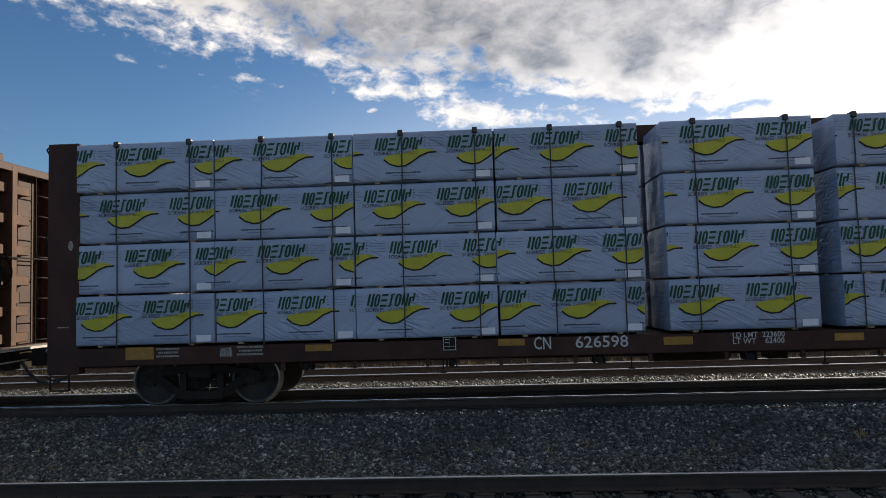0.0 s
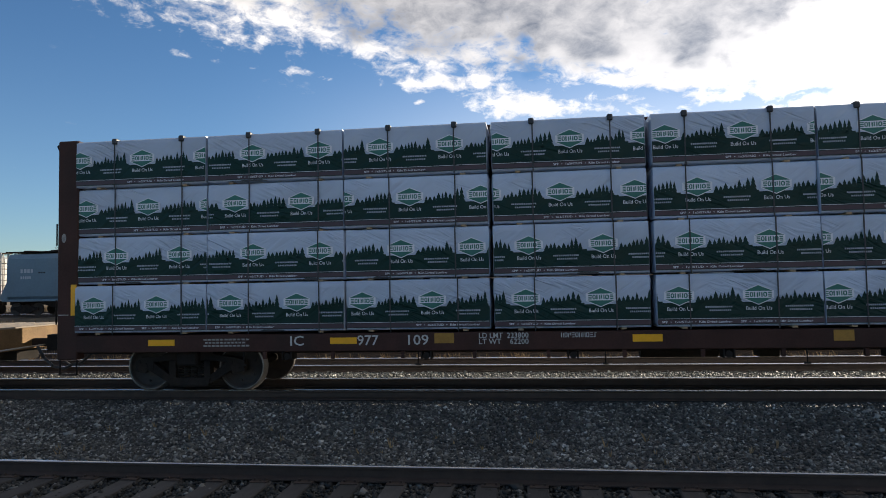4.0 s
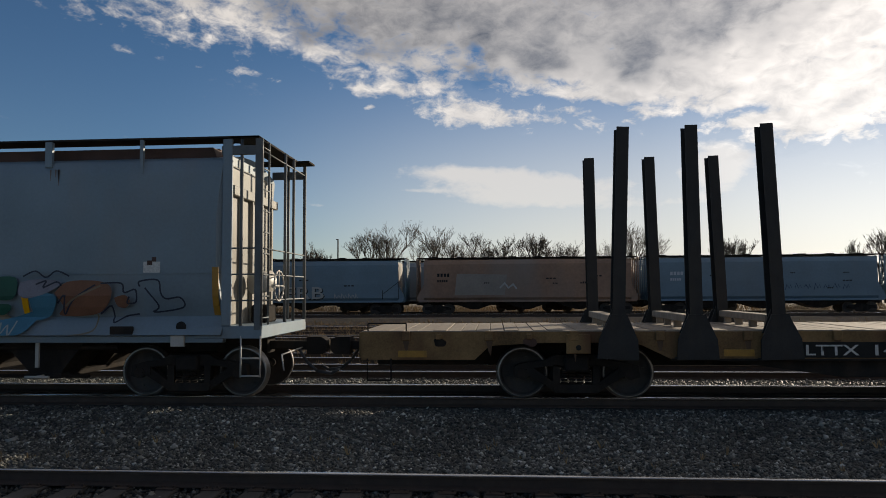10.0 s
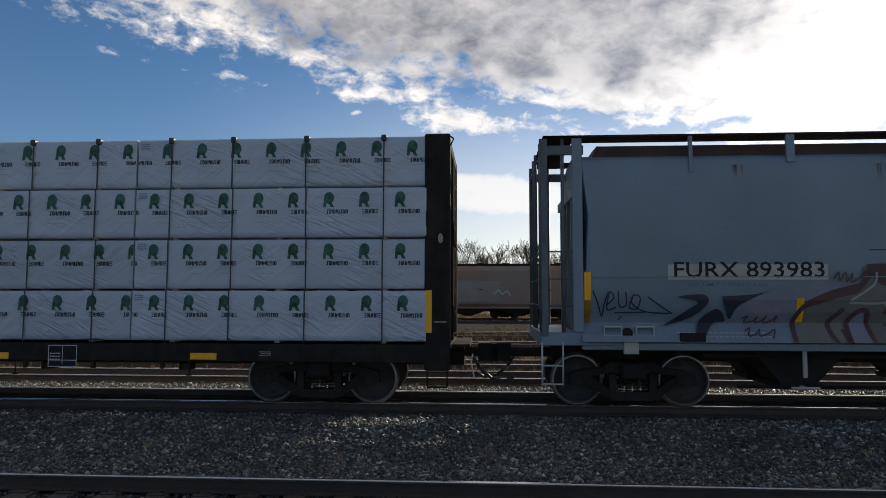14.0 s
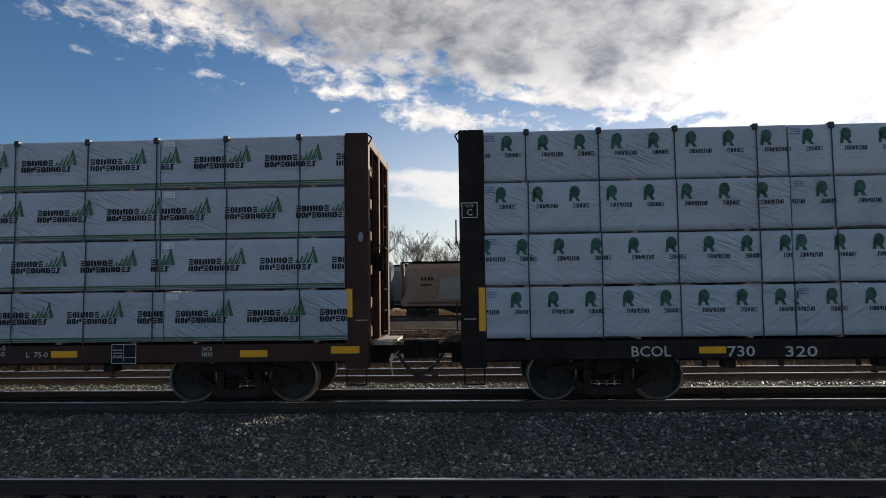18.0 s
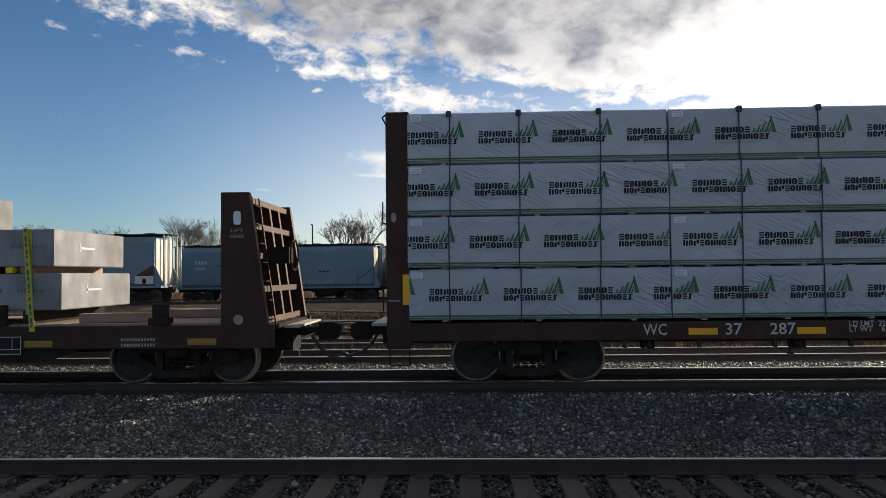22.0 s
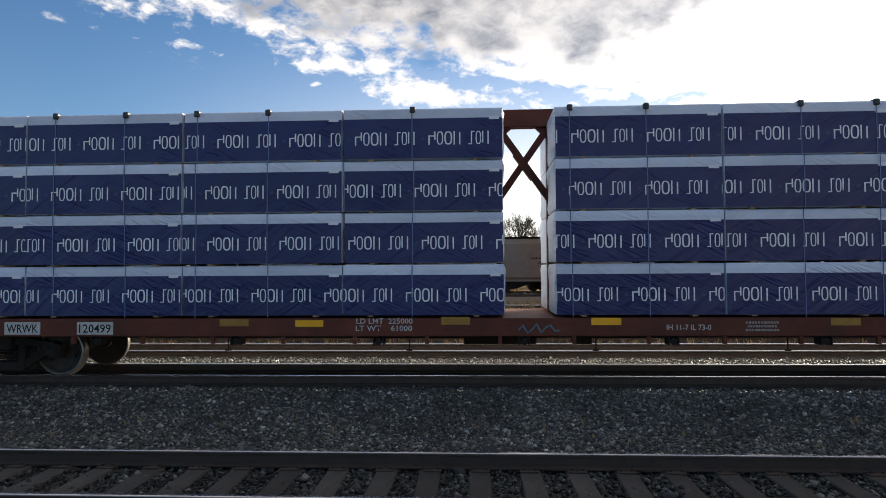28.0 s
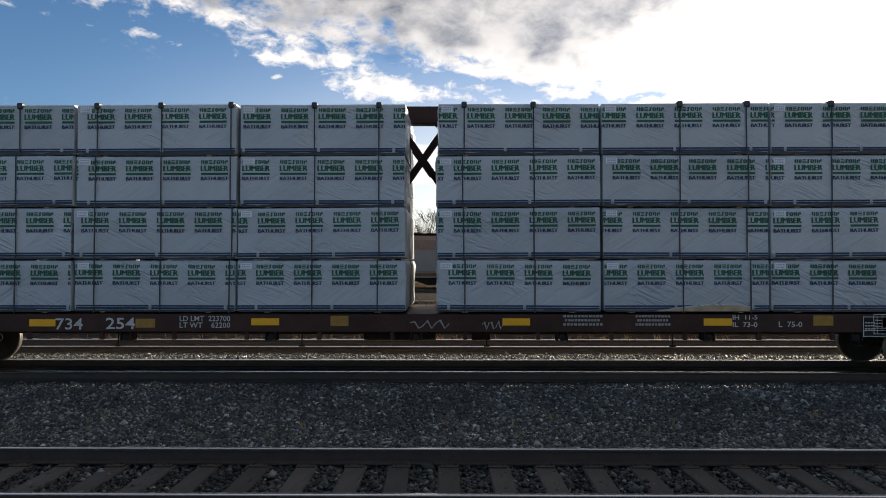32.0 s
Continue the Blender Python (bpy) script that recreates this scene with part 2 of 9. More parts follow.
M = {
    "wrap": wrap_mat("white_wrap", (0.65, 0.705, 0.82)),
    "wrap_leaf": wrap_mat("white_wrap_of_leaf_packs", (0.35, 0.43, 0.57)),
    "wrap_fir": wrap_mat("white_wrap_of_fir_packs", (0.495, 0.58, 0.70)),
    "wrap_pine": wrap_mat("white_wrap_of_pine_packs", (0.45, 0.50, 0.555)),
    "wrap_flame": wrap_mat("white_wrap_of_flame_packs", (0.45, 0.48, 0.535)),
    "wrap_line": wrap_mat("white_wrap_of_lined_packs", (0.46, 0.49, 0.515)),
    "p_navy": mat("dark_navy_ink", (0.025, 0.055, 0.11), 0.5, vary=0.2, bump=0),
    "wrap_navy": wrap_mat("navy_wrap", (0.021, 0.031, 0.122), 0.34),
    "wrap_green": wrap_mat("green_wrap_print", (0.006, 0.036, 0.030), 0.16),
    "p_green": mat("bottle_green_ink", (0.015, 0.085, 0.045), 0.5, vary=0.15, bump=0),
    "p_mid": mat("mid_green_ink", (0.055, 0.16, 0.075), 0.5, vary=0.15, bump=0),
    "p_pine": mat("dark_pine_green_ink", (0.05, 0.14, 0.105), 0.5, vary=0.7, scale=9, bump=0),
    "p_line": mat("dark_sea_green_ink", (0.02, 0.125, 0.075), 0.5, vary=0.25, bump=0),
    "p_teal": mat("teal_ink", (0.016, 0.16, 0.125), 0.5, vary=0.12, bump=0),
    "p_yellow": mat("olive_yellow_ink", (0.46, 0.44, 0.03), 0.5, vary=0.15, bump=0),
    "p_olive": mat("dark_olive_ink", (0.12, 0.125, 0.02), 0.5, vary=0.15, bump=0),
    "p_black": mat("black_ink", (0.014, 0.016, 0.02), 0.5, vary=0.2, bump=0),
    "p_blue": mat("slate_blue_ink", (0.10, 0.16, 0.32), 0.5, vary=0.2, bump=0),
    "p_slate": mat("dull_slate_ink", (0.03, 0.05, 0.15), 0.5, vary=0.2, bump=0),
    "p_white": mat("white_ink", (0.74, 0.76, 0.8), 0.5, vary=0.1, bump=0),
    "p_grey": mat("grey_ink", (0.36, 0.40, 0.46), 0.5, vary=0.15, bump=0),
    "p_maroon": mat("maroon_ink", (0.062, 0.034, 0.045), 0.5, vary=0.15, bump=0),
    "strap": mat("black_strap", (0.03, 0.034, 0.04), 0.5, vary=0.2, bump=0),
    "lumber": mat("spruce_lumber", (0.45, 0.32, 0.19), 0.75, vary=0.3, scale=6, bump=0.2, island=0.2),
    "brown": mat("oxide_brown_steel", (0.060, 0.028, 0.022), 0.65, vary=0.35, scale=2, fine=30, bump=0.12, dirt=(0.03, 0.022, 0.018), dirt_amount=0.6, spec=0.2),
    "rust_post": mat("red_rust_steel", (0.115, 0.034, 0.024), 0.75, vary=0.45, scale=4, fine=35, bump=0.2, dirt=(0.05, 0.022, 0.016), dirt_amount=0.7, spec=0.2),
    "code_grey": mat("faded_grey_marking", (0.13, 0.13, 0.14), 0.8, vary=0.3, scale=8, bump=0),
    "grey_pale": mat("pale_grey_steel_bar", (0.16, 0.15, 0.14), 0.6, vary=0.3, scale=3, bump=0.1),
    # lighter brown for sunward end ribs; the sunlight is in this colour
    "rust_sunlit": mat("sunlit_rusty_brown_steel", (0.105, 0.055, 0.036), 0.7, vary=0.4, scale=3, fine=30, bump=0.15, dirt=(0.05, 0.032, 0.024), dirt_amount=0.7, spec=0.2),
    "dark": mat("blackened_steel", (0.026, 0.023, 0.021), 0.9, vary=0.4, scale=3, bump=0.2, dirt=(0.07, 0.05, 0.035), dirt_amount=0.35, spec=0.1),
    "red": mat("faded_red_steel", (0.14, 0.042, 0.028), 0.65, vary=0.3, scale=2, bump=0.12, dirt=(0.05, 0.03, 0.022), dirt_amount=0.5, spec=0.2),
    "mustard": mat("mustard_paint", (0.215, 0.13, 0.058), 0.65, vary=0.6, scale=1.6, bump=0.12, dirt=(0.11, 0.05, 0.027), dirt_amount=0.9, spec=0.2),
    "tread": mat("worn_wheel_steel", (0.26, 0.245, 0.23), 0.4, 0.85, vary=0.3, scale=5, bump=0.08),
    "wheel": mat("dirty_wheel_steel", (0.04, 0.034, 0.03), 0.7, 0.1, vary=0.4, scale=6, bump=0.15, dirt=(0.09, 0.06, 0.035), dirt_amount=0.4),
    "reflector": mat("amber_reflector", (0.92, 0.42, 0.005), 0.35, vary=0.12, bump=0),
    "reflector_old": mat("dirty_amber_reflector", (0.34, 0.17, 0.02), 0.45, vary=0.3, scale=8, bump=0),
    "stencil": mat("white_stencil_paint", (0.52, 0.52, 0.50), 0.6, vary=0.25, scale=20, bump=0),
    "stencil_dim": mat("weathered_stencil_paint", (0.30, 0.29, 0.27), 0.65, vary=0.35, scale=20, bump=0),
    "stake": mat("dull_black_stake_paint", (0.026, 0.026, 0.026), 0.7, vary=0.4, scale=3, bump=0.08, dirt=(0.05, 0.04, 0.03), dirt_amount=0.5, spec=0.35),
    "panel": mat("black_panel_paint", (0.018, 0.018, 0.018), 0.75, vary=0.3, scale=5, bump=0.05, spec=0.2),
    "grey_paint": mat("pale_grey_hopper_paint", (0.162, 0.224, 0.27), 0.5, vary=0.16, scale=0.9, fine=18, bump=0.06, dirt=(0.22, 0.17, 0.13), dirt_amount=0.35),
    # darker grey for the end cages: backlit shade put into the colour
    "cage_grey": mat("backlit_grimy_steel", (0.10, 0.115, 0.125), 0.6, vary=0.35, scale=3, bump=0.08, dirt=(0.09, 0.07, 0.05), dirt_amount=0.5),
    "grey_lit": mat("light_grey_steel", (0.44, 0.42, 0.39), 0.5, vary=0.2, scale=2, bump=0.06, dirt=(0.25, 0.17, 0.1), dirt_amount=0.4),
    # lighter, warmer end grey: sun on the end sheets is in the colour
    "end_grey": mat("sunlit_dusty_end_paint", (0.27, 0.26, 0.235), 0.55, vary=0.3, scale=2, bump=0.06, dirt=(0.15, 0.11, 0.075), dirt_amount=0.55, spec=0.3),
    "roof_rust": mat("rusty_roof_steel", (0.07, 0.034, 0.024), 0.75, vary=0.4, scale=3, bump=0.15),
    "rust_dark": mat("old_rust_run", (0.10, 0.055, 0.03), 0.75, vary=0.3, scale=4, bump=0),
    "rust_stain": mat("faded_rust_stain", (0.17, 0.135, 0.125), 0.7, vary=0.2, scale=4, bump=0),
    "deck": mat("weathered_deck_timber", (0.30, 0.25, 0.20), 0.8, vary=0.35, scale=2, fine=26, bump=0.3, stretch=(0.6, 4, 1), island=0.25),
    "rail": mat("rusty_rail_web", (0.055, 0.036, 0.026), 0.75, vary=0.3, scale=5, bump=0.1),
    "railhead": mat("polished_rail_head", (0.62, 0.62, 0.62), 0.22, 1.0, vary=0.1, scale=2, fine=10, bump=0.02, stretch=(0.1, 1, 1)),
    "tie": mat("creosoted_tie", (0.055, 0.05, 0.045), 0.85, vary=0.4, scale=4, fine=30, bump=0.35, stretch=(3, 0.5, 1), objrand=0.3),
    "stone": stone_mat(),
    "cinder": stone_mat("cinder_fouled_ballast", 0.42),
    "bed": mat("ballast_bed", (0.085, 0.08, 0.078), 0.85, vary=0.5, scale=2.5, fine=28, bump=0.9, dirt=(0.11, 0.09, 0.06), dirt_amount=0.5),
    "soil": mat("yard_soil", (0.15, 0.108, 0.07), 0.9, vary=0.45, scale=0.35, fine=6, bump=0.6, dirt=(0.17, 0.14, 0.075), dirt_amount=0.8),
    "weed": mat("dry_weed", (0.33, 0.22, 0.11), 0.85, vary=0.3, scale=2, bump=0, island=0.4),
    "concrete": mat("cast_concrete", (0.265, 0.27, 0.288), 0.8, vary=0.5, scale=1.7, fine=50, bump=0.2, dirt=(0.11, 0.11, 0.115), dirt_amount=0.85),
    "web_strap": mat("lime_yellow_webbing", (0.40, 0.40, 0.045), 0.6, vary=0.12, scale=10, bump=0.1),
    "dunnage": mat("yellow_dunnage", (0.75, 0.55, 0.03), 0.6, vary=0.15, bump=0),
    "plank": mat("pine_plank", (0.36, 0.225, 0.15), 0.75, vary=0.25, scale=2, bump=0.2, stretch=(1, 4, 4), island=0.2),
    "tan_ply": mat("scuffed_tan_bulkhead", (0.28, 0.175, 0.12), 0.65, vary=0.4, scale=2.4, bump=0.1, dirt=(0.12, 0.07, 0.05), dirt_amount=0.5),
    "tan_pale": mat("bare_pale_ply", (0.46, 0.36, 0.28), 0.7, vary=0.25, scale=4, bump=0),
    "bark": mat("grey_bark", (0.055, 0.045, 0.036), 0.9, vary=0.3, scale=4, bump=0.2),
    "tag_red": mat("dark_red_spray", (0.082, 0.034, 0.034), 0.6, vary=0.25, bump=0),
    "tag_grey": mat("warm_grey_spray", (0.15, 0.145, 0.125), 0.6, vary=0.3, scale=2, bump=0),
    "tag_green": mat("forest_green_spray", (0.008, 0.085, 0.055), 0.6, vary=0.3, scale=2, bump=0),
    "tag_blue": mat("turquoise_spray", (0.04, 0.175, 0.26), 0.6, vary=0.25, scale=2, bump=0),
    "tag_tan": mat("ochre_spray", (0.20, 0.155, 0.10), 0.6, vary=0.3, scale=2, bump=0),
    "tag_rust": mat("burnt_orange_spray", (0.20, 0.085, 0.045), 0.6, vary=0.35, scale=2, bump=0),
    "tag_black": mat("navy_black_spray", (0.016, 0.02, 0.04), 0.6, vary=0.2, bump=0),
    "tag_pink": mat("faded_mauve_spray", (0.20, 0.20, 0.245), 0.6, vary=0.3, scale=1.5, bump=0),
    "tag_white": mat("pale_spray", (0.31, 0.33, 0.32), 0.6, vary=0.15, bump=0),
    "far_blue": mat("slate_blue_wagon_paint", (0.105, 0.18, 0.235), 0.5, vary=0.2, scale=0.4, fine=6, bump=0.03, dirt=(0.16, 0.15, 0.14), dirt_amount=0.3),
    "far_patch": mat("grey_brown_repaint", (0.22, 0.20, 0.175), 0.6, vary=0.25, scale=0.4, fine=6, bump=0.03),
    "far_grey": mat("grey_green_wagon_paint", (0.22, 0.25, 0.26), 0.55, vary=0.2, scale=0.4, fine=6, bump=0.03, dirt=(0.16, 0.15, 0.14), dirt_amount=0.3),
    "far_tan": mat("faded_brown_wagon_paint", (0.245, 0.145, 0.095), 0.6, vary=0.4, scale=0.22, fine=5, bump=0.03, dirt=(0.20, 0.175, 0.155), dirt_amount=0.8),
}
# flat printing inks on the wraps have little gloss
for ink in ("p_navy", "p_line", "p_pine", "p_green", "p_black", "p_mid"):
    M[ink].node_tree.nodes["Principled BSDF"].inputs["Specular IOR Level"].default_value = 0.2


# ---- building helpers ----
class MB:
    """A mesh in the making: plain lists of corners and faces."""

    def __init__(self):
        self.v, self.f, self.s = [], [], []

    def add(self, vs, fs, smooth=False):
        o = len(self.v)
        self.v += [tuple(p) for p in vs]
        self.f += [tuple(i + o for i in f) for f in fs]
        self.s += [smooth] * len(fs)
        return self

    def box(self, x0, y0, z0, x1, y1, z1):
        return self.add([(x0, y0, z0), (x1, y0, z0), (x1, y1, z0), (x0, y1, z0), (x0, y0, z1), (x1, y0, z1), (x1, y1, z1), (x0, y1, z1)],
                        [(0, 3, 2, 1), (4, 5, 6, 7), (0, 1, 5, 4), (1, 2, 6, 5), (2, 3, 7, 6), (3, 0, 4, 7)])

    def cbox(self, x0, y0, z0, x1, y1, z1, c=0.01):
        """A box with chamfered edges."""
        lo, hi = (x0, y0, z0), (x1, y1, z1)
        vs, idx = [], {}
        for k in range(8):
            sg = [(k >> a) & 1 for a in range(3)]
            for a in range(3):
                p = []
                for b in range(3):
                    e = hi[b] if sg[b] else lo[b]
                    p.append(e if b == a else e + (-c if sg[b] else c))
                idx[(k, a)] = len(vs)
                vs.append(p)
        fs = []
        for a in range(3):
            b, d = (a + 1) % 3, (a + 2) % 3
            for s in (0, 1):
                ks = [(s << a) | (i << b) | (j << d) for i, j in ((0, 0), (1, 0), (1, 1), (0, 1))]
                q = [idx[(k, a)] for k in ks]
                fs.append(q if s else q[::-1])
        for a in range(3):
            b, d = (a + 1) % 3, (a + 2) % 3
            for i in (0, 1):
                for j in (0, 1):
                    k0 = (i << b) | (j << d)
                    k1 = k0 | (1 << a)
                    q = [idx[(k0, b)], idx[(k1, b)], idx[(k1, d)], idx[(k0, d)]]
                    fs.append(q if i == j else q[::-1])
        for k in range(8):
            fs.append([idx[(k, a)] for a in range(3)])
        return self.add(vs, fs)

    def cyl(self, p0, p1, r0, r1=None, n=12, caps=True):
        r1 = r0 if r1 is None else r1
        p0, p1 = Vector(p0), Vector(p1)
        ax = (p1 - p0).normalized()
        u = ax.orthogonal().normalized()
        w = ax.cross(u)
        vs = []
        for p, r in ((p0, r0), (p1, r1)):
            vs += [p + (u * math.cos(2 * math.pi * i / n) + w * math.sin(2 * math.pi * i / n)) * r for i in range(n)]
        self.add(vs, [(i, (i + 1) % n, n + (i + 1) % n, n + i) for i in range(n)], True)
        if caps:
            o = len(self.v) - 2 * n
            self.f += [tuple(range(o + n - 1, o - 1, -1)), tuple(range(o + n, o + 2 * n))]
            self.s += [False, False]
        return self

    def lathe(self, profile, centre, n=32):
        """Turns (y, r) pairs about an axle along y."""
        cx, cy, cz = centre
        vs = [(cx + r * math.cos(2 * math.pi * i / n), cy + y, cz + r * math.sin(2 * math.pi * i / n)) for y, r in profile for i in range(n)]
        fs = [(k * n + i, (k + 1) * n + i, (k + 1) * n + (i + 1) % n, k * n + (i + 1) % n) for k in range(len(profile) - 1) for i in range(n)]
        return self.add(vs, fs, True)

    def slab(self, pts, y0, y1):
        """An outline in x, z given thickness from y0 to y1."""
        n = len(pts)
        vs = [(x, y0, z) for x, z in pts] + [(x, y1, z) for x, z in pts]
        return self.add(vs, [tuple(range(n)), tuple(range(2 * n - 1, n - 1, -1))] + [(i, n + i, n + (i + 1) % n, (i + 1) % n) for i in range(n)])

    def prism(self, pts, x0, x1):
        """An outline in y, z drawn out from x0 to x1."""
        n = len(pts)
        vs = [(x0, y, z) for y, z in pts] + [(x1, y, z) for y, z in pts]
        return self.add(vs, [tuple(range(n - 1, -1, -1)), tuple(range(n, 2 * n))] + [(i, (i + 1) % n, n + (i + 1) % n, n + i) for i in range(n)])

    def flat(self, pts, y):
        """A flat printed shape in x, z that faces the track side."""
        return self.add([(x, y, z) for x, z in pts], [tuple(range(len(pts)))])

    def rect(self, x0, z0, x1, z1, y):
        return self.flat([(x0, z0), (x1, z0), (x1, z1), (x0, z1)], y)

    def stroke(self, pts, w, y):
        """A painted line of width w through points in x, z: one ribbon, mitred at its bends."""
        pts = [p for i, p in enumerate(pts) if i == 0 or math.dist(p, pts[i - 1]) > 1e-4]
        sides = []
        for i, (x, z) in enumerate(pts):
            (ax, az), (bx, bz) = pts[max(i - 1, 0)], pts[min(i + 1, len(pts) - 1)]
            d = math.hypot(bx - ax, bz - az) or 1e-6
            nx, nz = -(bz - az) / d, (bx - ax) / d
            k = w / 2
            if 0 < i < len(pts) - 1:
                e = math.hypot(x - ax, z - az) or 1e-6
                k /= max(abs(nx * -(z - az) / e + nz * (x - ax) / e), 0.55)
            sides.append(((x + nx * k, z + nz * k), (x - nx * k, z - nz * k)))
        for i, ((a0, a1), (b0, b1)) in enumerate(zip(sides, sides[1:])):
            self.flat([a0, a1, b1, b0], y)
        return self

    def mesh(self, name, material):
        me = bpy.data.meshes.new(name)
        me.from_pydata(self.v, [], self.f)
        me.polygons.foreach_set("use_smooth", self.s)
        me.materials.append(M[material])
        me.update()
        return me


def part(name, mb, material, parent, label="", at=None):
    """Links a mesh (or shares one that exists) as one object under its thing."""
    me = mb if isinstance(mb, bpy.types.Mesh) else mb.mesh(name, material)
    ob = new(name, me)
    ob.parent = parent
    if at is not None:
        ob.matrix_basis = at
    if label:
        ob["label"] = label
    return ob


def thing(name, label, category, at=None, group="", kind="", mb=None, material=None):
    me = None if mb is None else (mb if isinstance(mb, bpy.types.Mesh) else mb.mesh(name, material))
    ob = new(name, me)
    if at is not None:
        ob.matrix_basis = at
    return tagged(ob, label, category, group, kind)


LETTERS = {}


def lettering(words, x, y, z, height, material, parent, width=0.0, name="lettering"):
    """Raised-paint words that face the track side; width squeezes or stretches them."""
    key = (words, material, round(height, 3), round(width, 3))
    if key not in LETTERS:
        cu = bpy.data.curves.new("letters", "FONT")
        cu.body, cu.size = words, height * 1.4
        cu.fill_mode = "BOTH"
        cu.offset = height * 0.014
        cu.resolution_u = 2
        tmp = new("letters", cu)
        bpy.context.view_layer.update()
        me = bpy.data.meshes.new_from_object(tmp)
        bpy.data.objects.remove(tmp)
        xs = [v.co.x for v in me.vertices]
        wide = (max(xs) - min(xs)) or 1
        k = width / wide if width else 1
        for v in me.vertices:
            v.co.x = (v.co.x - min(xs)) * k
        me.materials.clear()
        me.materials.append(M[material])
        LETTERS[key] = me
    return tagged(part(name, LETTERS[key], material, parent, at=pose(x, y, z, 90, 0, 0)), kind="stuff")


def bars(mb, x, z, width, height, y, count, rng, fill=0.8):
    """A line of writing that cannot be read: plain bars of its size."""
    step = width / count
    for i in range(count):
        w = step * rng.uniform(fill - 0.15, fill)
        mb.rect(x + i * step, z, x + i * step + w, z + height, y)


# plain bar figures, each a list of boxes in a unit cell: a stem's width is w, a bar's is t
FIGURES = (
    lambda w, t: ((0, 0, w, 1), (1 - w, 0, 1, 0.9)),
    lambda w, t: ((0.05, 0, 1, t * 1.15), (0.05, 0.5 - t * 0.55, 1, 0.5 + t * 0.55), (0.05, 1 - t * 1.15, 1, 1)),
    lambda w, t: ((0, 0.12, w, 1), (1 - w, 0, 1, 1)),
    lambda w, t: ((0.5 - w / 2, 0, 0.5 + w / 2, 1), (0.0, 0, 0.5 - w / 2, t), (0.5 + w / 2, 1 - t, 1.0, 1)),
    lambda w, t: ((0, 0, w, 0.62), (1 - w, 0.38, 1, 1), (0, 0.62, 1 - w, 0.62 + t)),
)


def marks(mb, x, z, width, height, y, count, slant=0.0, stem=0.3, round_ones=(1, 4, 7)):
    """A word mark as plain shapes: a rounded ring or a figure of plain bars in the place of each letter."""
    share = [(1.0, 0.9, 1.1, 0.95, 1.05)[i % 5] for i in range(count)]
    unit = width / sum(share)
    a = x
    for n, k in enumerate(share):
        w = unit * k * 0.86
        t, tz = min(w * stem, height * 0.36), min(w * stem * 0.8, height * 0.2)
        if n in round_ones:
            cx, cz, rings = a + w / 2, z + height / 2, []
            for rx, rz in ((w / 2, height / 2), (w / 2 - t, height / 2 - tz)):
                row = []
                for i in range(16):
                    c, d = math.cos(i * math.pi / 8 + 0.196), math.sin(i * math.pi / 8 + 0.196)
                    px = cx + rx * math.copysign(abs(c) ** 0.7, c)
                    pz = cz + rz * math.copysign(abs(d) ** 0.7, d)
                    row.append((px + slant * (pz - z), pz))
                rings.append(row)
            for i in range(16):
                j = (i + 1) % 16
                mb.flat([rings[0][i], rings[0][j], rings[1][j], rings[1][i]], y)
        else:
            for x0, z0, x1, z1 in FIGURES[(n * 2 + count) % 5](t / w, tz / height):
                mb.flat([(a + px * w + slant * pz * height, z + pz * height) for px, pz in ((x0, z0), (x1, z0), (x1, z1), (x0, z1))], y)
        a += unit * k


TEXTS = {}


def words_on(mb, words, x, z, width, height, y, bold=1):
    """Plain lettering laid into a printed layer, so that it is cut off with it at a pack's end."""
    if words not in TEXTS:
        cu = bpy.data.curves.new("letters", "FONT")
        cu.body, cu.size, cu.resolution_u, cu.fill_mode, cu.offset = words, 1.0, 2, "BOTH", 0.0
        tmp = new("letters", cu)
        bpy.context.view_layer.update()
        me = bpy.data.meshes.new_from_object(tmp)
        bpy.data.objects.remove(tmp)
        xs = [v.co.x for v in me.vertices]
        lo, wide, tall = min(xs), max(xs) - min(xs), 0.70
        TEXTS[words] = ([((v.co.x - lo) / wide, v.co.y / tall) for v in me.vertices], [tuple(p.vertices) for p in me.polygons])
        bpy.data.meshes.remove(me)
    pts, faces = TEXTS[words]
    for k in range(bold):
        dx = (k - (bold - 1) / 2) * height * 0.055
        for f in faces:
            mb.flat([(x + dx + pts[i][0] * width, z + pts[i][1] * height) for i in f], y - 0.0004 * k)


def clip_x(pts, lo, hi):
    for sign, lim in ((1, lo), (-1, hi)):
        out = []
        for (ax, az), (bx, bz) in zip(pts, pts[1:] + pts[:1]):
            ina, inb = sign * (ax - lim) >= 0, sign * (bx - lim) >= 0
            if ina:
                out.append((ax, az))
            if ina != inb:
                k = (lim - ax) / (bx - ax)
                out.append((lim, az + k * (bz - az)))
        pts = out
        if len(pts) < 3:
            return []
    return pts


def clipped(mb, lo, hi):
    """The flat shapes of mb, cut off at both ends of a bundle."""
    out = MB()
    for f in mb.f:
        pts = clip_x([(mb.v[i][0], mb.v[i][2]) for i in f], lo, hi)
        if pts:
            out.flat(pts, mb.v[f[0]][1])
    return out

